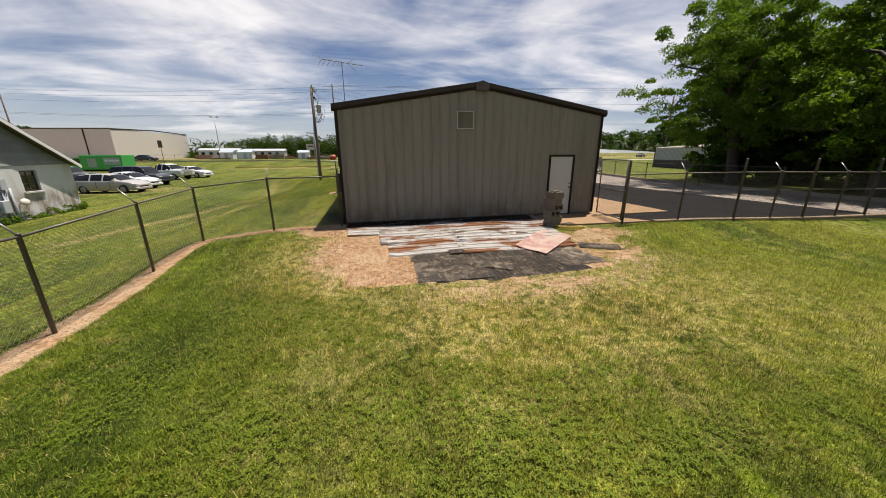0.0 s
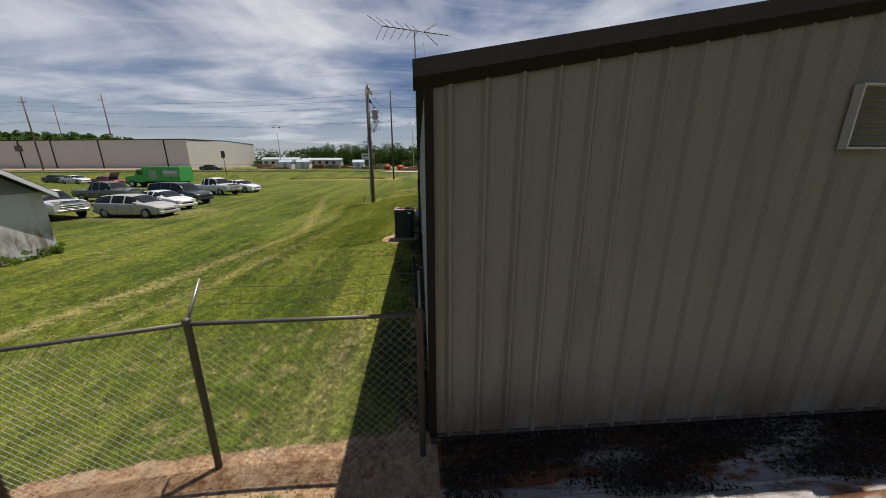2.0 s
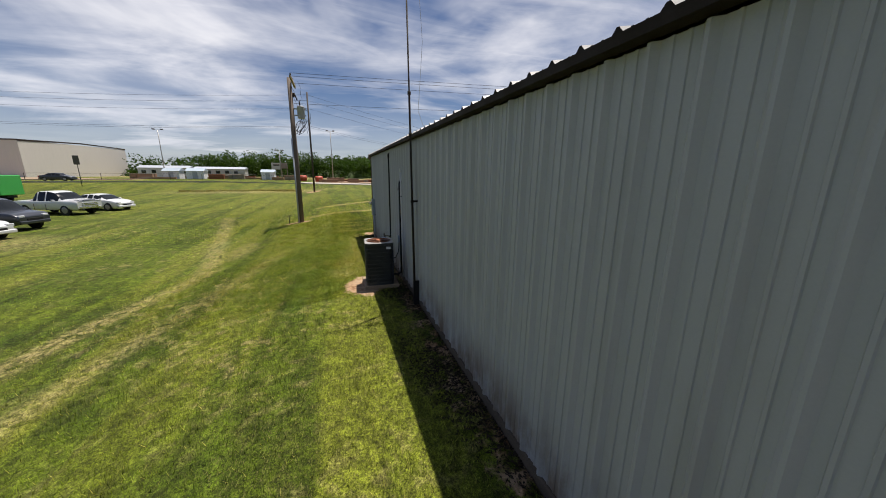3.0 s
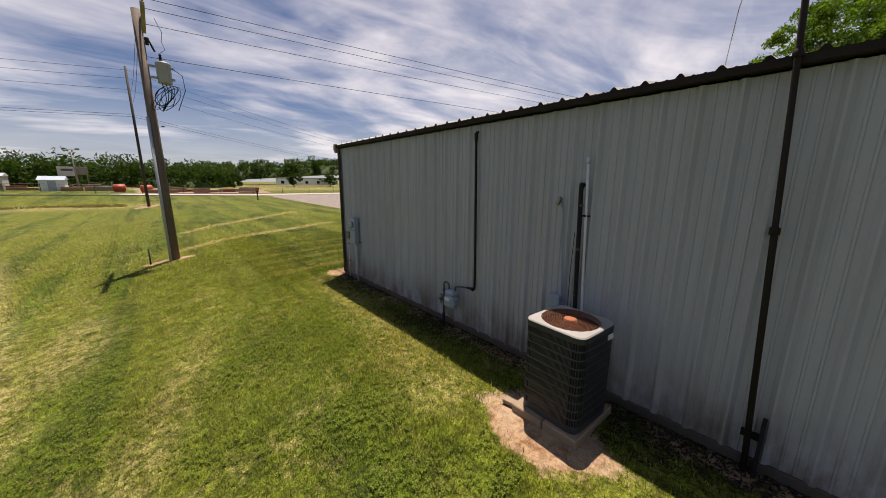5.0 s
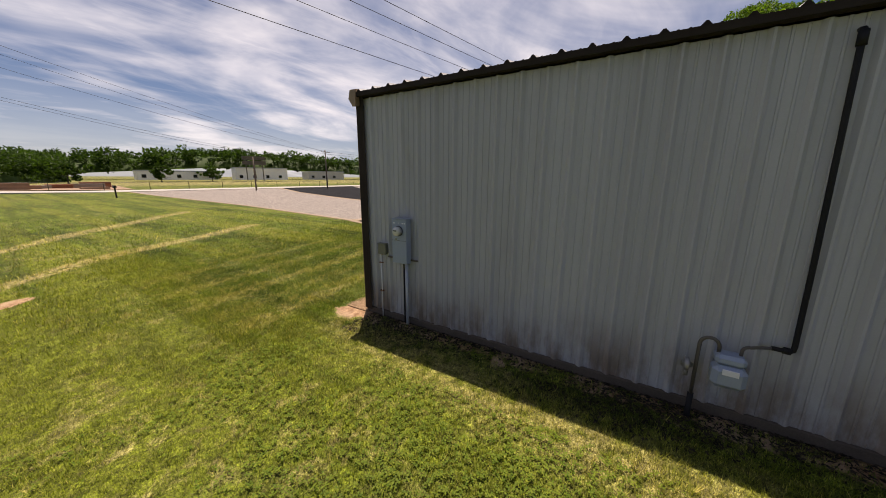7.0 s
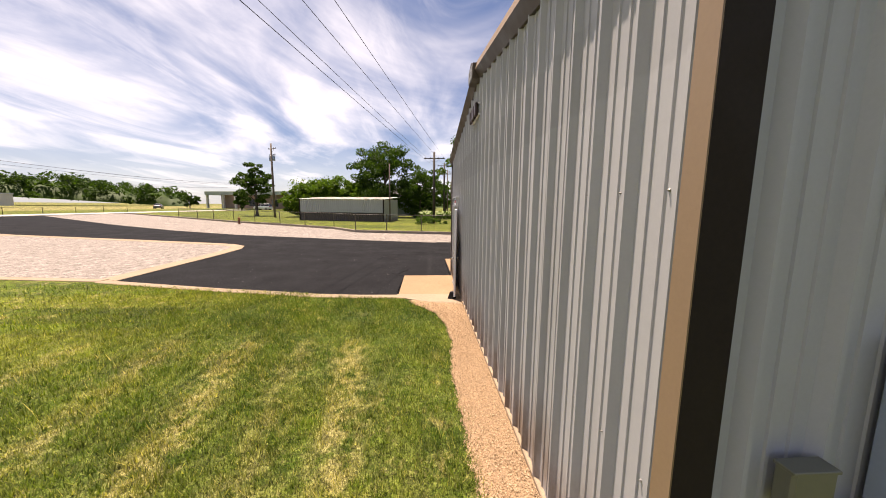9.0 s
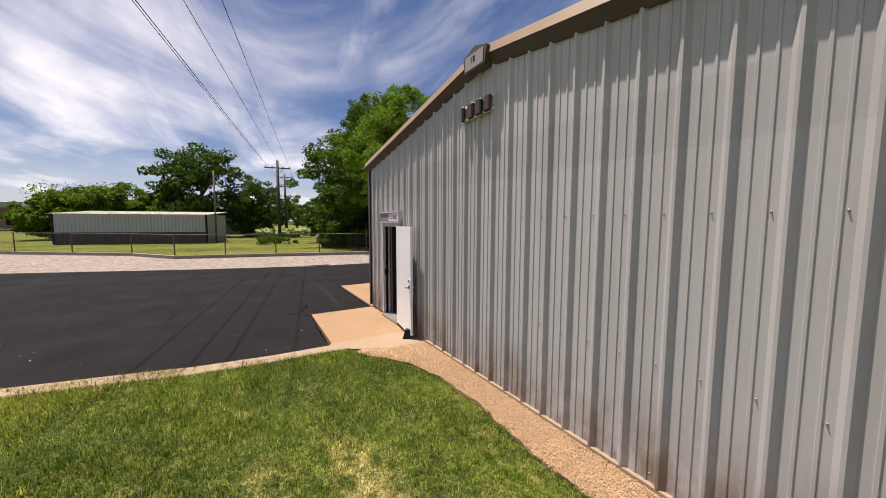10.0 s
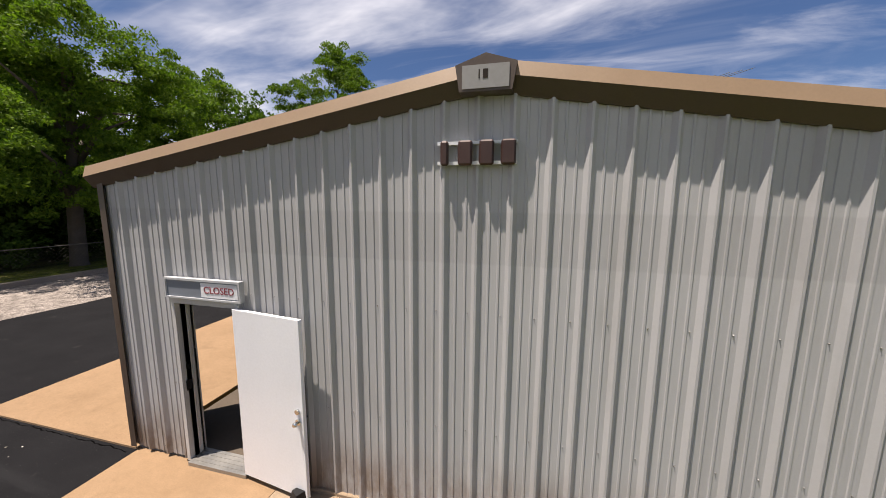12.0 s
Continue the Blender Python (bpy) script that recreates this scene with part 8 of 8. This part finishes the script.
for x, y, l, d, h, turn, nm in ((92, 186, 24, 14, 5.6, -18, "white"), (124, 176, 20, 16, 4.2, -22, "grey"), (60, 196, 30, 12, 3.6, -10, "white"), (118, 52, 22, 10, 4.6, -60, "white")):
    o = thing("commercial_building", pose(x, y, 0.8, 0, 0, turn), "low pale commercial building in the distance", "building", "distant commercial buildings")
    bm = bmesh.new()
    box(bm, -l / 2, l / 2, 0, d, 0, h)
    part("wall", bm, M_WHITE if nm == "white" else M_WALL, o)
    bm = bmesh.new()
    box(bm, -l / 2 - 0.2, l / 2 + 0.2, -0.2, d + 0.2, h, h + 0.5)
    part("roof", bm, M_GREY_PVC, o)
    for k in range(int(l / 6)):
        bm = bmesh.new()
        box(bm, -l / 2 + 1.5 + 6 * k, -l / 2 + 3.0 + 6 * k, -0.05, 0.01, 0.9, 2.3)
        part("window", bm, M_GLASS, o)
bb = thing("billboard", pose(84, 178, 0.8, 0, 0, -20), "dark steel billboard frame by the distant plants", "billboard")
bm = bmesh.new()
for z in (7.2, 9.4):
    box(bm, -5, 5, -0.2, 0.2, z, z + 1.7)
part("panel", bm, M_FENCE, bb)
for x in (-3.5, 0, 3.5):
    bm = bmesh.new()
    box(bm, x - 0.2, x + 0.2, 0.2, 0.6, -0.5, 9.5)
    part("post", bm, M_FENCE, bb)

# ---------------------------------------------------------------- trees
def leaf_mat(name, a, b):
    k = Net(name)
    c = k.mix(k.island, a, b)
    c = k.vary(c, k.noise(0.5, 3, 0.5), 0.25)
    c = k.vary(c, k.rand(), 0.12)
    k.l.new(c, k.b.inputs["Base Color"])
    k.b.inputs["Roughness"].default_value = 0.55
    k.b.inputs["Specular IOR Level"].default_value = 0.12
    tr_ = k.n.new("ShaderNodeBsdfTranslucent")
    k.l.new(k.mix(1.0, c, (1.1, 1.3, 0.5), "MULTIPLY"), tr_.inputs[0])
    mx = k.n.new("ShaderNodeMixShader")
    mx.inputs[0].default_value = 0.40
    k.l.new(k.b.outputs[0], mx.inputs[1])
    k.l.new(tr_.outputs[0], mx.inputs[2])
    k.l.new(mx.outputs[0], k.n["Material Output"].inputs[0])
    return k.m


M_LEAF_LIGHT = leaf_mat("locust_leaves", (0.050, 0.100, 0.010), (0.132, 0.202, 0.023))
M_LEAF_DARK = leaf_mat("maple_leaves", (0.020, 0.042, 0.007), (0.056, 0.100, 0.015))
M_LEAF_MID = leaf_mat("hedgerow_leaves", (0.030, 0.066, 0.009), (0.084, 0.140, 0.019))
M_BARK = simple("tree_bark", (0.075, 0.060, 0.048), 0.9, 0, 12, 0.35, 1.0, 0.5)


def leaf_cloud(rs, centres, radii, per, size, droop=0.0, aspect=0.42, flat=0.62):
    """Leaf blades, each a folded pair of triangles, gathered in clumps."""
    n = len(centres) * per
    c = np.repeat(centres, per, 0)
    r = np.repeat(radii, per)[:, None]
    d = rs.normal(size=(n, 3))
    d /= np.linalg.norm(d, axis=1, keepdims=True)
    p = c + d * r * (0.35 + 0.65 * rs.random((n, 1)) ** 0.5) * np.array([1, 1, flat])
    p[:, 2] -= droop * r[:, 0] * (0.5 * rs.random(n) + 0.9 * ((p[:, :2] - c[:, :2]) ** 2).sum(1) / r[:, 0] ** 2)
    a = rs.normal(size=(n, 3)) + np.array([0, 0, -0.5 * droop])
    a /= np.linalg.norm(a, axis=1, keepdims=True)
    b = np.cross(a, rs.normal(size=(n, 3)))
    b /= np.linalg.norm(b, axis=1, keepdims=True)
    s = size * (0.6 + 0.8 * rs.random((n, 1)))
    t = np.cross(a, b) * s * 0.12
    v = np.stack([p - a * s, p + b * s * aspect + t, p + a * s, p - b * s * aspect + t], 1).reshape(-1, 3)
    i = np.arange(n)[:, None] * 4
    f = np.concatenate([i + np.array([[0, 1, 2]]), i + np.array([[0, 2, 3]])], 0)
    return v, f


def tree(name, x, y, z, height, spread, trunk_r, leaf, label, seed, clumps=150, per=60, size=0.16, base=0.28, droop=0.0, shape=1.0, category="tree", lean=(0.0, 0.0), group="", flat=0.62, gap=None):
    rs = np.random.default_rng(seed)
    rnd = random.Random(seed)
    t = thing(name, pose(x, y, z), label, category, group)
    bm = bmesh.new()
    top = Vector((lean[0], lean[1], height * 0.72))
    tube(bm, [(0, 0, -0.3), (0, 0, 0.15), (lean[0] * 0.2, lean[1] * 0.2, height * 0.25), (lean[0] * 0.6, lean[1] * 0.6, height * 0.5), top], [trunk_r * 1.5, trunk_r, trunk_r * 0.85, trunk_r * 0.55, trunk_r * 0.2], 10)
    part("trunk", bm, M_BARK, t)
    cen, rad = [], []
    n_l = 12 if clumps > 60 else 6
    for k in range(n_l):
        h0 = height * (base + (0.66 - base) * k / (n_l - 1))
        a = k * 2.4 + rnd.uniform(-0.4, 0.4)
        reach = spread * rnd.uniform(0.55, 0.9) * (1.0 - 0.45 * (k / n_l) ** 2)
        p0 = Vector((lean[0] * h0 / height, lean[1] * h0 / height, h0))
        p2 = p0 + Vector((math.cos(a) * reach, math.sin(a) * reach, height * rnd.uniform(0.06, 0.22)))
        p1 = p0.lerp(p2, 0.5) + Vector((0, 0, height * 0.05))
        bm = bmesh.new()
        tube(bm, [p0, p1, p2], [trunk_r * 0.42, trunk_r * 0.25, trunk_r * 0.06], 7)
        part("limb", bm, M_BARK, t)
    while len(cen) < clumps:
        u = rs.normal(size=3)
        u /= np.linalg.norm(u)
        s = rs.random() ** 0.38
        zz = u[2] * s
        wide = spread * (1.0 - 0.25 * max(zz, 0) * shape) * (1.0 + 0.16 * math.sin(5 * math.atan2(u[1], u[0]) + seed) + 0.10 * math.sin(9 * zz + seed))
        c = np.array([lean[0] * 0.6 + u[0] * s * wide, lean[1] * 0.6 + u[1] * s * wide, height * (base + 1) / 2 + zz * height * (1 - base) / 2])
        if noise.noise(Vector((c[0] * 0.33 + seed, c[1] * 0.33, c[2] * 0.33))) < ((-0.22 if clumps > 250 else -0.34) if gap is None else gap):
            continue
        cen.append(c)
        rad.append(spread * ((0.07 if clumps > 250 else 0.12) + 0.10 * rs.random()))
    v, f = leaf_cloud(rs, np.array(cen), np.array(rad), per, size, droop, 0.42, flat)
    o = arrays("crown", v, f, leaf)
    o.parent = t
    return t


tree("honey_locust", 26.7, 8.1, 0.0, 13.0, 5.6, 0.36, M_LEAF_LIGHT, "tall feathery light-green locust tree beside the lot", 21, 420, 230, 0.085, 0.20, 0.55, lean=(-2.4, 0.6), flat=0.30, gap=-0.10)
tree("shade_tree", 44.0, 4.4, 0.0, 19.2, 6.2, 0.45, M_LEAF_MID, "tall dense green shade tree behind the lot", 22, 440, 110, 0.17, 0.06)
tree("honey_locust", 27.0, 1.0, 0.0, 13.0, 5.8, 0.36, M_LEAF_LIGHT, "feathery green tree behind the lot fence", 23, 260, 200, 0.11, 0.10, 0.5, flat=0.32, gap=-0.14)
tree("honey_locust", 21.5, -10.0, -0.1, 18.5, 5.8, 0.42, M_LEAF_LIGHT, "broad feathery green tree beyond the rear lawn", 24, 460, 150, 0.11, 0.22, 0.5, flat=0.30, gap=-0.10)
tree("shade_tree", 28.6, -6.0, -0.1, 13.0, 6.0, 0.45, M_LEAF_MID, "dense green tree beyond the rear lot", 25, 200, 110, 0.18, 0.05)
tree("shade_tree", 31.0, 11.0, 0.0, 10.5, 4.6, 0.34, M_LEAF_MID, "dense green tree behind the lot fence", 27, 220, 100, 0.16, 0.08)
tree("shade_tree", 37.0, 5.5, 0.0, 14.0, 5.6, 0.42, M_LEAF_DARK, "dense dark-green tree behind the lot fence", 26, 200, 110, 0.18, 0.03)
tree("field_tree", 60.5, 25.0, 0.0, 13.5, 6.3, 0.4, M_LEAF_DARK, "rounded dark-green tree behind the storage shed", 31, 170, 90, 0.24, 0.1)
tree("field_tree", 62.0, 48.8, 0.3, 9.4, 3.4, 0.25, M_LEAF_DARK, "rounded green tree in the open field", 32, 90, 80, 0.20, 0.18)
for k, (x, y, h, s) in enumerate(((59.0, 39.5, 5.6, 3.4), (59.5, 37.0, 6.6, 4.4), (60.0, 33.0, 7.2, 4.4), (60.5, 29.0, 7.0, 4.0), (59.5, 18.6, 9.2, 5.0), (65.0, 17.4, 6.5, 2.5))):
    tree("hedge_tree", x, y, 0.0, h, s, 0.14, M_LEAF_DARK if k > 3 else M_LEAF_LIGHT, "bushy green scrub behind the storage shed", 40 + k, 120, 80, 0.2, 0.02, group="scrub behind the shed")
for k, (x, y, h, s) in enumerate(((30.5, 13.2, 1.6, 1.2), (29.8, 6.5, 4.6, 3.0), (30.0, -1.2, 4.6, 3.4), (28.4, 10.2, 2.4, 1.7), (38.0, 11.2, 5.6, 2.9), (27.5, -4.5, 4.6, 3.4), (38.0, 0.5, 6.0, 4.4), (28.6, 2.6, 4.4, 2.8), (32.5, 9.5, 5.2, 3.4), (33.5, 4.0, 6.0, 3.8), (31.0, -7.5, 5.0, 3.8), (33.0, -3.5, 6.0, 3.8), (35.5, 10.5, 5.0, 3.4), (41.0, 8.5, 6.5, 4.0))):
    tree("understorey_shrub", x, y, -0.05, h, s, 0.08, M_LEAF_DARK if k % 3 else M_LEAF_MID, "dark leafy shrub under the trees", 60 + k, 110, 80, 0.15, 0.0, category="shrub", group="shrubs under the trees")
for k, (x, y, h, s) in enumerate(((118, 10, 10, 5), (126, 4, 12, 6), (104, 2, 9, 5), (90, -2, 9, 5), (76, -1, 10, 5), (66, -4, 11, 6), (52, -4, 11, 6))):
    tree("row_tree", x, y, 0.0, h, s, 0.3, M_LEAF_MID if k % 2 else M_LEAF_DARK, "green tree beside the distant lane", 80 + k, 60, 70, 0.34, 0.08, group="trees along the lane")
for k, (x, y, h, s) in enumerate(((112, 78, 6, 3.0), (70, 190, 8, 5), (47, 178, 7, 4.5), (20, 165, 6, 4), (150, 120, 6, 4))):
    tree("field_tree", x, y, 0.3, h, s, 0.2, M_LEAF_DARK, "small round tree in the distant field", 95 + k, 45, 60, 0.36, 0.1)


def tree_belt(name, pts, depth, h0, h1, mat, label, seed, n, per, size):
    """A far wood: many leafy heads of uneven height along a plan line."""
    rs = np.random.default_rng(seed)
    pts = np.array(pts, float)
    seg_l = np.r_[0, np.cumsum(np.hypot(*np.diff(pts[:, :2], axis=0).T))]
    s = rs.random(n) * seg_l[-1]
    x, y, zb = (np.interp(s, seg_l, pts[:, k]) for k in range(3))
    d = rs.random(n) * depth
    x2, y2 = x * (1 + d / np.hypot(x, y)), y * (1 + d / np.hypot(x, y))
    hh = h0 + (h1 - h0) * rs.random(n) ** 1.4
    cz = zb + hh * rs.random(n) ** 0.6 * 0.85
    v, f = leaf_cloud(rs, np.stack([x2, y2, cz], -1), hh * 0.26, per, size)
    return arrays(name, v, f, mat, label=label, category="wood", kind="stuff")


tree_belt("wood_north", [(-72, 142, -3.6), (-52, 140, -1.6), (-36, 142, 0.6), (-20, 150, 1.2), (10, 165, 0.8), (25, 200, 0.5)], 25, 5, 11.5, M_LEAF_DARK, "belt of dark green trees beyond the soil yard", 201, 1000, 60, 0.45)
tree_belt("wood_hill", [(0, 330, 2), (60, 335, 6), (120, 315, 11), (170, 285, 10), (225, 240, 5), (262, 196, 0)], 60, 10, 17, M_LEAF_DARK, "long wooded rise on the horizon", 202, 1300, 42, 1.1)
tree_belt("wood_west", [(-330, 260, 18), (-260, 300, 17), (-205, 325, 9), (-165, 335, 1)], 60, 7, 11, M_LEAF_DARK, "wooded hill far behind the warehouse", 203, 700, 40, 0.9)
tree_belt("wood_east", [(330, 120, 1), (340, 40, 0), (320, -60, 0), (240, -180, 0), (80, -240, 0), (-80, -230, 0), (-220, -120, 0), (-300, 60, 4), (-330, 260, 12)], 60, 6, 10, M_LEAF_DARK, "distant trees closing the fields", 204, 1100, 24, 1.2)
tree_belt("weed_clump", [(-14.6, 4.0, -0.75), (-14.6, 11.0, -0.75)], 0.5, 0.15, 0.75, M_LEAF_LIGHT, "tall weeds along the foot of the block house", 205, 110, 60, 0.045)
tree_belt("brush_pile", [(38.5, 15.0, 0.0), (36.5, 18.5, 0.0)], 1.5, 0.5, 1.1, M_LEAF_MID, "pale brush pile beside the utility pole", 206, 60, 40, 0.09)
tree_belt("scrub_belt", [(58.8, 40.0, 0.0), (59.5, 34.0, 0.0), (60.5, 27.0, 0.0)], 3.0, 4.0, 7.8, M_LEAF_LIGHT, "dense green scrub behind the storage shed", 207, 220, 70, 0.16)


def wood_backing(name, pts, depth, top, label, seed):
    """A rough ridge under the leafy heads, added to stand for a far wood's shaded inside."""
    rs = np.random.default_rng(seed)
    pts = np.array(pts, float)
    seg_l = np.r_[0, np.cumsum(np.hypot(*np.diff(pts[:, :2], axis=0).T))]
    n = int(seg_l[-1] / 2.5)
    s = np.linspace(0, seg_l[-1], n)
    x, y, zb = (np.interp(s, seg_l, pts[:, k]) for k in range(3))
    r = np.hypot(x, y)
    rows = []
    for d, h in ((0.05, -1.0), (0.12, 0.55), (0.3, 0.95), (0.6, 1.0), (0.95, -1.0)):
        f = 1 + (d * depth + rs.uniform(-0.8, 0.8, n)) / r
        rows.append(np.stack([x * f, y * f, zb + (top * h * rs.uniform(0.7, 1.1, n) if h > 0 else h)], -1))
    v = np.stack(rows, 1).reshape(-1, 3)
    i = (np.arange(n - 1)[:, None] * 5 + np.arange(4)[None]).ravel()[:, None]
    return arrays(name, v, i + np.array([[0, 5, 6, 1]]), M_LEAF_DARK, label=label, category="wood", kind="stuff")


# Ridges added inside the far woods to close the bright gaps.
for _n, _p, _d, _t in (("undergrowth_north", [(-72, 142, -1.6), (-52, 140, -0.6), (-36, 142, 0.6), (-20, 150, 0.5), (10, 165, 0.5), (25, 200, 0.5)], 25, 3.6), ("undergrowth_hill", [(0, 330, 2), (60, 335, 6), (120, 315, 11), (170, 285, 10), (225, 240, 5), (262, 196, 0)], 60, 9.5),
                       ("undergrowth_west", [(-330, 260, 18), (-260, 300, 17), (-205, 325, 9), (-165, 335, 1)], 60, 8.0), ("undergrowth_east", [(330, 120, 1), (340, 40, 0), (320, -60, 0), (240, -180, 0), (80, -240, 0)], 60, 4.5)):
    wood_backing(_n, _p, _d, _t, "solid dark ridge added for the shaded inside of a distant wood", 300 + len(_n))
M_WEED = leaf_mat("dry_weed_stalks", (0.22, 0.18, 0.07), (0.42, 0.345, 0.17))
tree_belt("dry_weeds", [(-26.0, 66.5, -0.55), (-14.0, 67.0, -0.55), (-7.0, 65.5, -0.55)], 4.5, 0.10, 0.34, M_WEED, "rough band of tall dry weeds by the ditch", 208, 1500, 12, 0.11)

M_FLOWER = leaf_mat("white_flower_heads", (0.42, 0.44, 0.34), (0.72, 0.72, 0.62))
tree_belt("weed_bed", [(49.0, 18.0, 0.0), (51.5, 14.2, 0.0), (52.5, 11.6, 0.0)], 2.6, 0.6, 1.5, M_LEAF_MID, "tall green weeds beyond the utility pole", 209, 150, 60, 0.10)
tree_belt("white_flowers", [(49.0, 18.0, 0.55), (51.5, 14.2, 0.55), (52.5, 11.6, 0.55)], 2.2, 0.5, 1.0, M_FLOWER, "white flower heads over the tall weeds", 210, 120, 34, 0.075)
cottage = thing("cottage", pose(74.0, 16.6, 0.0, 0, 0, 78), "small blue-grey house with pale corners among trees", "house")
bm = bmesh.new()
box(bm, 0, 7.0, 0, 6.0, -0.2, 4.3)
part("wall", bm, simple("blue_grey_siding", (0.13, 0.17, 0.21), 0.7, 0, 12, 0.15), cottage)
bm = bmesh.new()
loft(bm, [[(x, -0.4, 4.2), (x, 3.0, 6.0), (x, 6.4, 4.2)] for x in (-0.35, 7.35)])
part("roof", bm, simple("grey_shingles", (0.10, 0.095, 0.09), 0.85, 0, 10, 0.25), cottage)
for x, y in ((-0.04, -0.04), (6.94, -0.04), (-0.04, 5.94), (6.94, 5.94)):
    bm = bmesh.new()
    box(bm, x, x + 0.1, y, y + 0.1, -0.2, 4.2)
    part("corner_board", bm, M_WHITE, cottage)

# ---------------------------------------------------------------- grass blades on the near lawns
def blades(name, x0, x1, y0, y1, count, h_lo, h_hi, width, seed, label, thin=None):
    rs = np.random.default_rng(seed)
    x, y = rs.uniform(x0, x1, count), rs.uniform(y0, y1, count)
    bare = bare_soil(x, y) + rs.normal(0, 0.12, count)
    ok = (bare < 0.45) & ~(inside(LOT, x, y) | inside(ISLAND, x, y) | inside(STRIP, x, y))
    ok &= ~((x > -0.12) & (x < 12.4) & (y > -0.12) & (y < BED_EDGE(x) + rs.normal(0, 0.045, count)))
    ok &= ~inside([(5.9, L - 0.2), (9.3, L - 0.2), (9.3, 18.8), (6.7, 18.8), (6.42, 18.48), (6.24, 18.14), (6.1, 17.76)], x, y) & ~((x > 6.3) & (x < 10.2) & (y > -2.0) & (y < 0.1))
    ok &= ~((x > 0.9) & (x < 6.4) & (y > -5.1) & (y < -0.5)) & ~((x > 6.6) & (y > 18.6) & (seg(x, y, 6.73, 18.7, 8.5, 27.1) < 0.17))
    ok &= ~((x > 8.2) & (y > -2.1) & (y < 0))
    if thin is not None:
        ok &= rs.random(count) < thin(x, y)
    x, y = x[ok], y[ok]
    n = len(x)
    z = lie(x, y)
    h = rs.uniform(h_lo, h_hi, n)
    tuft = np.sin(x * 3.1 + 1.7 * np.sin(y * 2.3)) * np.sin(y * 2.7 + 1.3 * np.sin(x * 1.9))
    small = np.sin(x * 23 + 3 * np.sin(y * 9)) * np.sin(y * 21 + 3 * np.sin(x * 11))
    h *= (1 + 0.35 * tuft) * (1 + 0.45 * small)
    a = rs.uniform(0, 2 * np.pi, n)
    lean = rs.uniform(0.2, 1.1, n) * h
    wx, wy = np.cos(a + 1.57) * width, np.sin(a + 1.57) * width
    v = np.empty((n, 3, 3))
    v[:, 0] = np.stack([x - wx, y - wy, z - 0.01], -1)
    v[:, 1] = np.stack([x + wx, y + wy, z - 0.01], -1)
    v[:, 2] = np.stack([x + np.cos(a) * lean, y + np.sin(a) * lean, z + h], -1)
    f = np.arange(n * 3).reshape(n, 3)
    dry = np.repeat(dry_turf(x, y), 3)
    return arrays(name, v.reshape(-1, 3), f, M_BLADE, {"dry": dry, "lush": np.repeat(lush_turf(x, y), 3)}, label=label, category="grass", kind="stuff")


_g = "short mown grass blades with dry yellow tips"
blades("grass_rear", -4.6, 16.0, -10.2, -1.2, 760000, 0.025, 0.065, 0.0042, 1, _g, lambda x, y: np.clip(3.6 / np.hypot(x - 1.2, y + 9.6), 0.10, 1))
blades("grass_yard", -12.0, -0.1, -9.0, 14.0, 240000, 0.025, 0.055, 0.0048, 2, _g, lambda x, y: np.clip(1.05 + x / 12, 0, 1))
blades("grass_side", -7.0, -0.1, 9.0, 28.0, 640000, 0.018, 0.042, 0.0034, 3, _g, lambda x, y: np.clip(1.4 + x / 5, 0, 1) * np.clip((28 - y) / 9, 0, 1))
blades("grass_front", -2.0, 8.2, 17.0, 27.3, 480000, 0.025, 0.060, 0.0036, 4, _g, lambda x, y: np.clip((27.5 - y) / 7, 0.1, 1))
blades("grass_field", -14.0, 8.0, 20.0, 44.0, 90000, 0.04, 0.08, 0.009, 5, _g, lambda x, y: np.clip((44 - y) / 16, 0, 1) * np.clip((x + 14) / 6, 0, 1))


def clover(name, x0, x1, y0, y1, count, seed, label, thin):
    """Low broad leaves in threes among the grass, each a small tilted blade."""
    rs = np.random.default_rng(seed)
    x, y = rs.uniform(x0, x1, count), rs.uniform(y0, y1, count)
    patch = np.sin(x * 1.9 + 2 * np.sin(y * 1.1)) * np.sin(y * 2.3 + 1.5 * np.sin(x * 1.4))
    ok = (bare_soil(x, y) < 0.3) & (rs.random(count) < thin(x, y) * np.clip(0.45 + 0.75 * patch, 0.05, 1))
    x, y = np.repeat(x[ok], 3), np.repeat(y[ok], 3)
    n = len(x)
    a = np.tile(np.array([0.0, 2.09, 4.19]), n // 3) + np.repeat(rs.uniform(0, 6.28, n // 3), 3)
    s = np.repeat(rs.uniform(0.010, 0.019, n // 3), 3)
    z = lie(x, y) + np.repeat(rs.uniform(0.02, 0.05, n // 3), 3)
    c, q, up = np.cos(a), np.sin(a), rs.uniform(-0.004, 0.008, n)
    v = np.stack([np.stack([x, y, z], -1), np.stack([x + s * (c + 0.55 * q), y + s * (q - 0.55 * c), z + up], -1), np.stack([x + 1.7 * s * c, y + 1.7 * s * q, z + up * 0.6], -1), np.stack([x + s * (c - 0.55 * q), y + s * (q + 0.55 * c), z + up], -1)], 1)
    i = np.arange(n)[:, None] * 4
    return arrays(name, v.reshape(-1, 3), i + np.array([[0, 1, 2, 3]]), M_CLOVER, label=label, category="clover", kind="stuff")


M_CLOVER = leaf_mat("clover_leaves", (0.062, 0.106, 0.008), (0.150, 0.190, 0.018))
clover("clover_rear", -4.0, 11.0, -9.6, -3.6, 62000, 6, "low clover and broad weeds among the rear lawn grass", lambda x, y: np.clip(3.0 / np.hypot(x - 1.2, y + 9.4), 0.06, 1) * (dry_turf(x, y) < 0.6))
clover("clover_side", -6.0, -1.2, 9.5, 18.0, 24000, 7, "low clover and broad weeds among the side lawn grass", lambda x, y: np.clip(1.3 + x / 6, 0, 1))
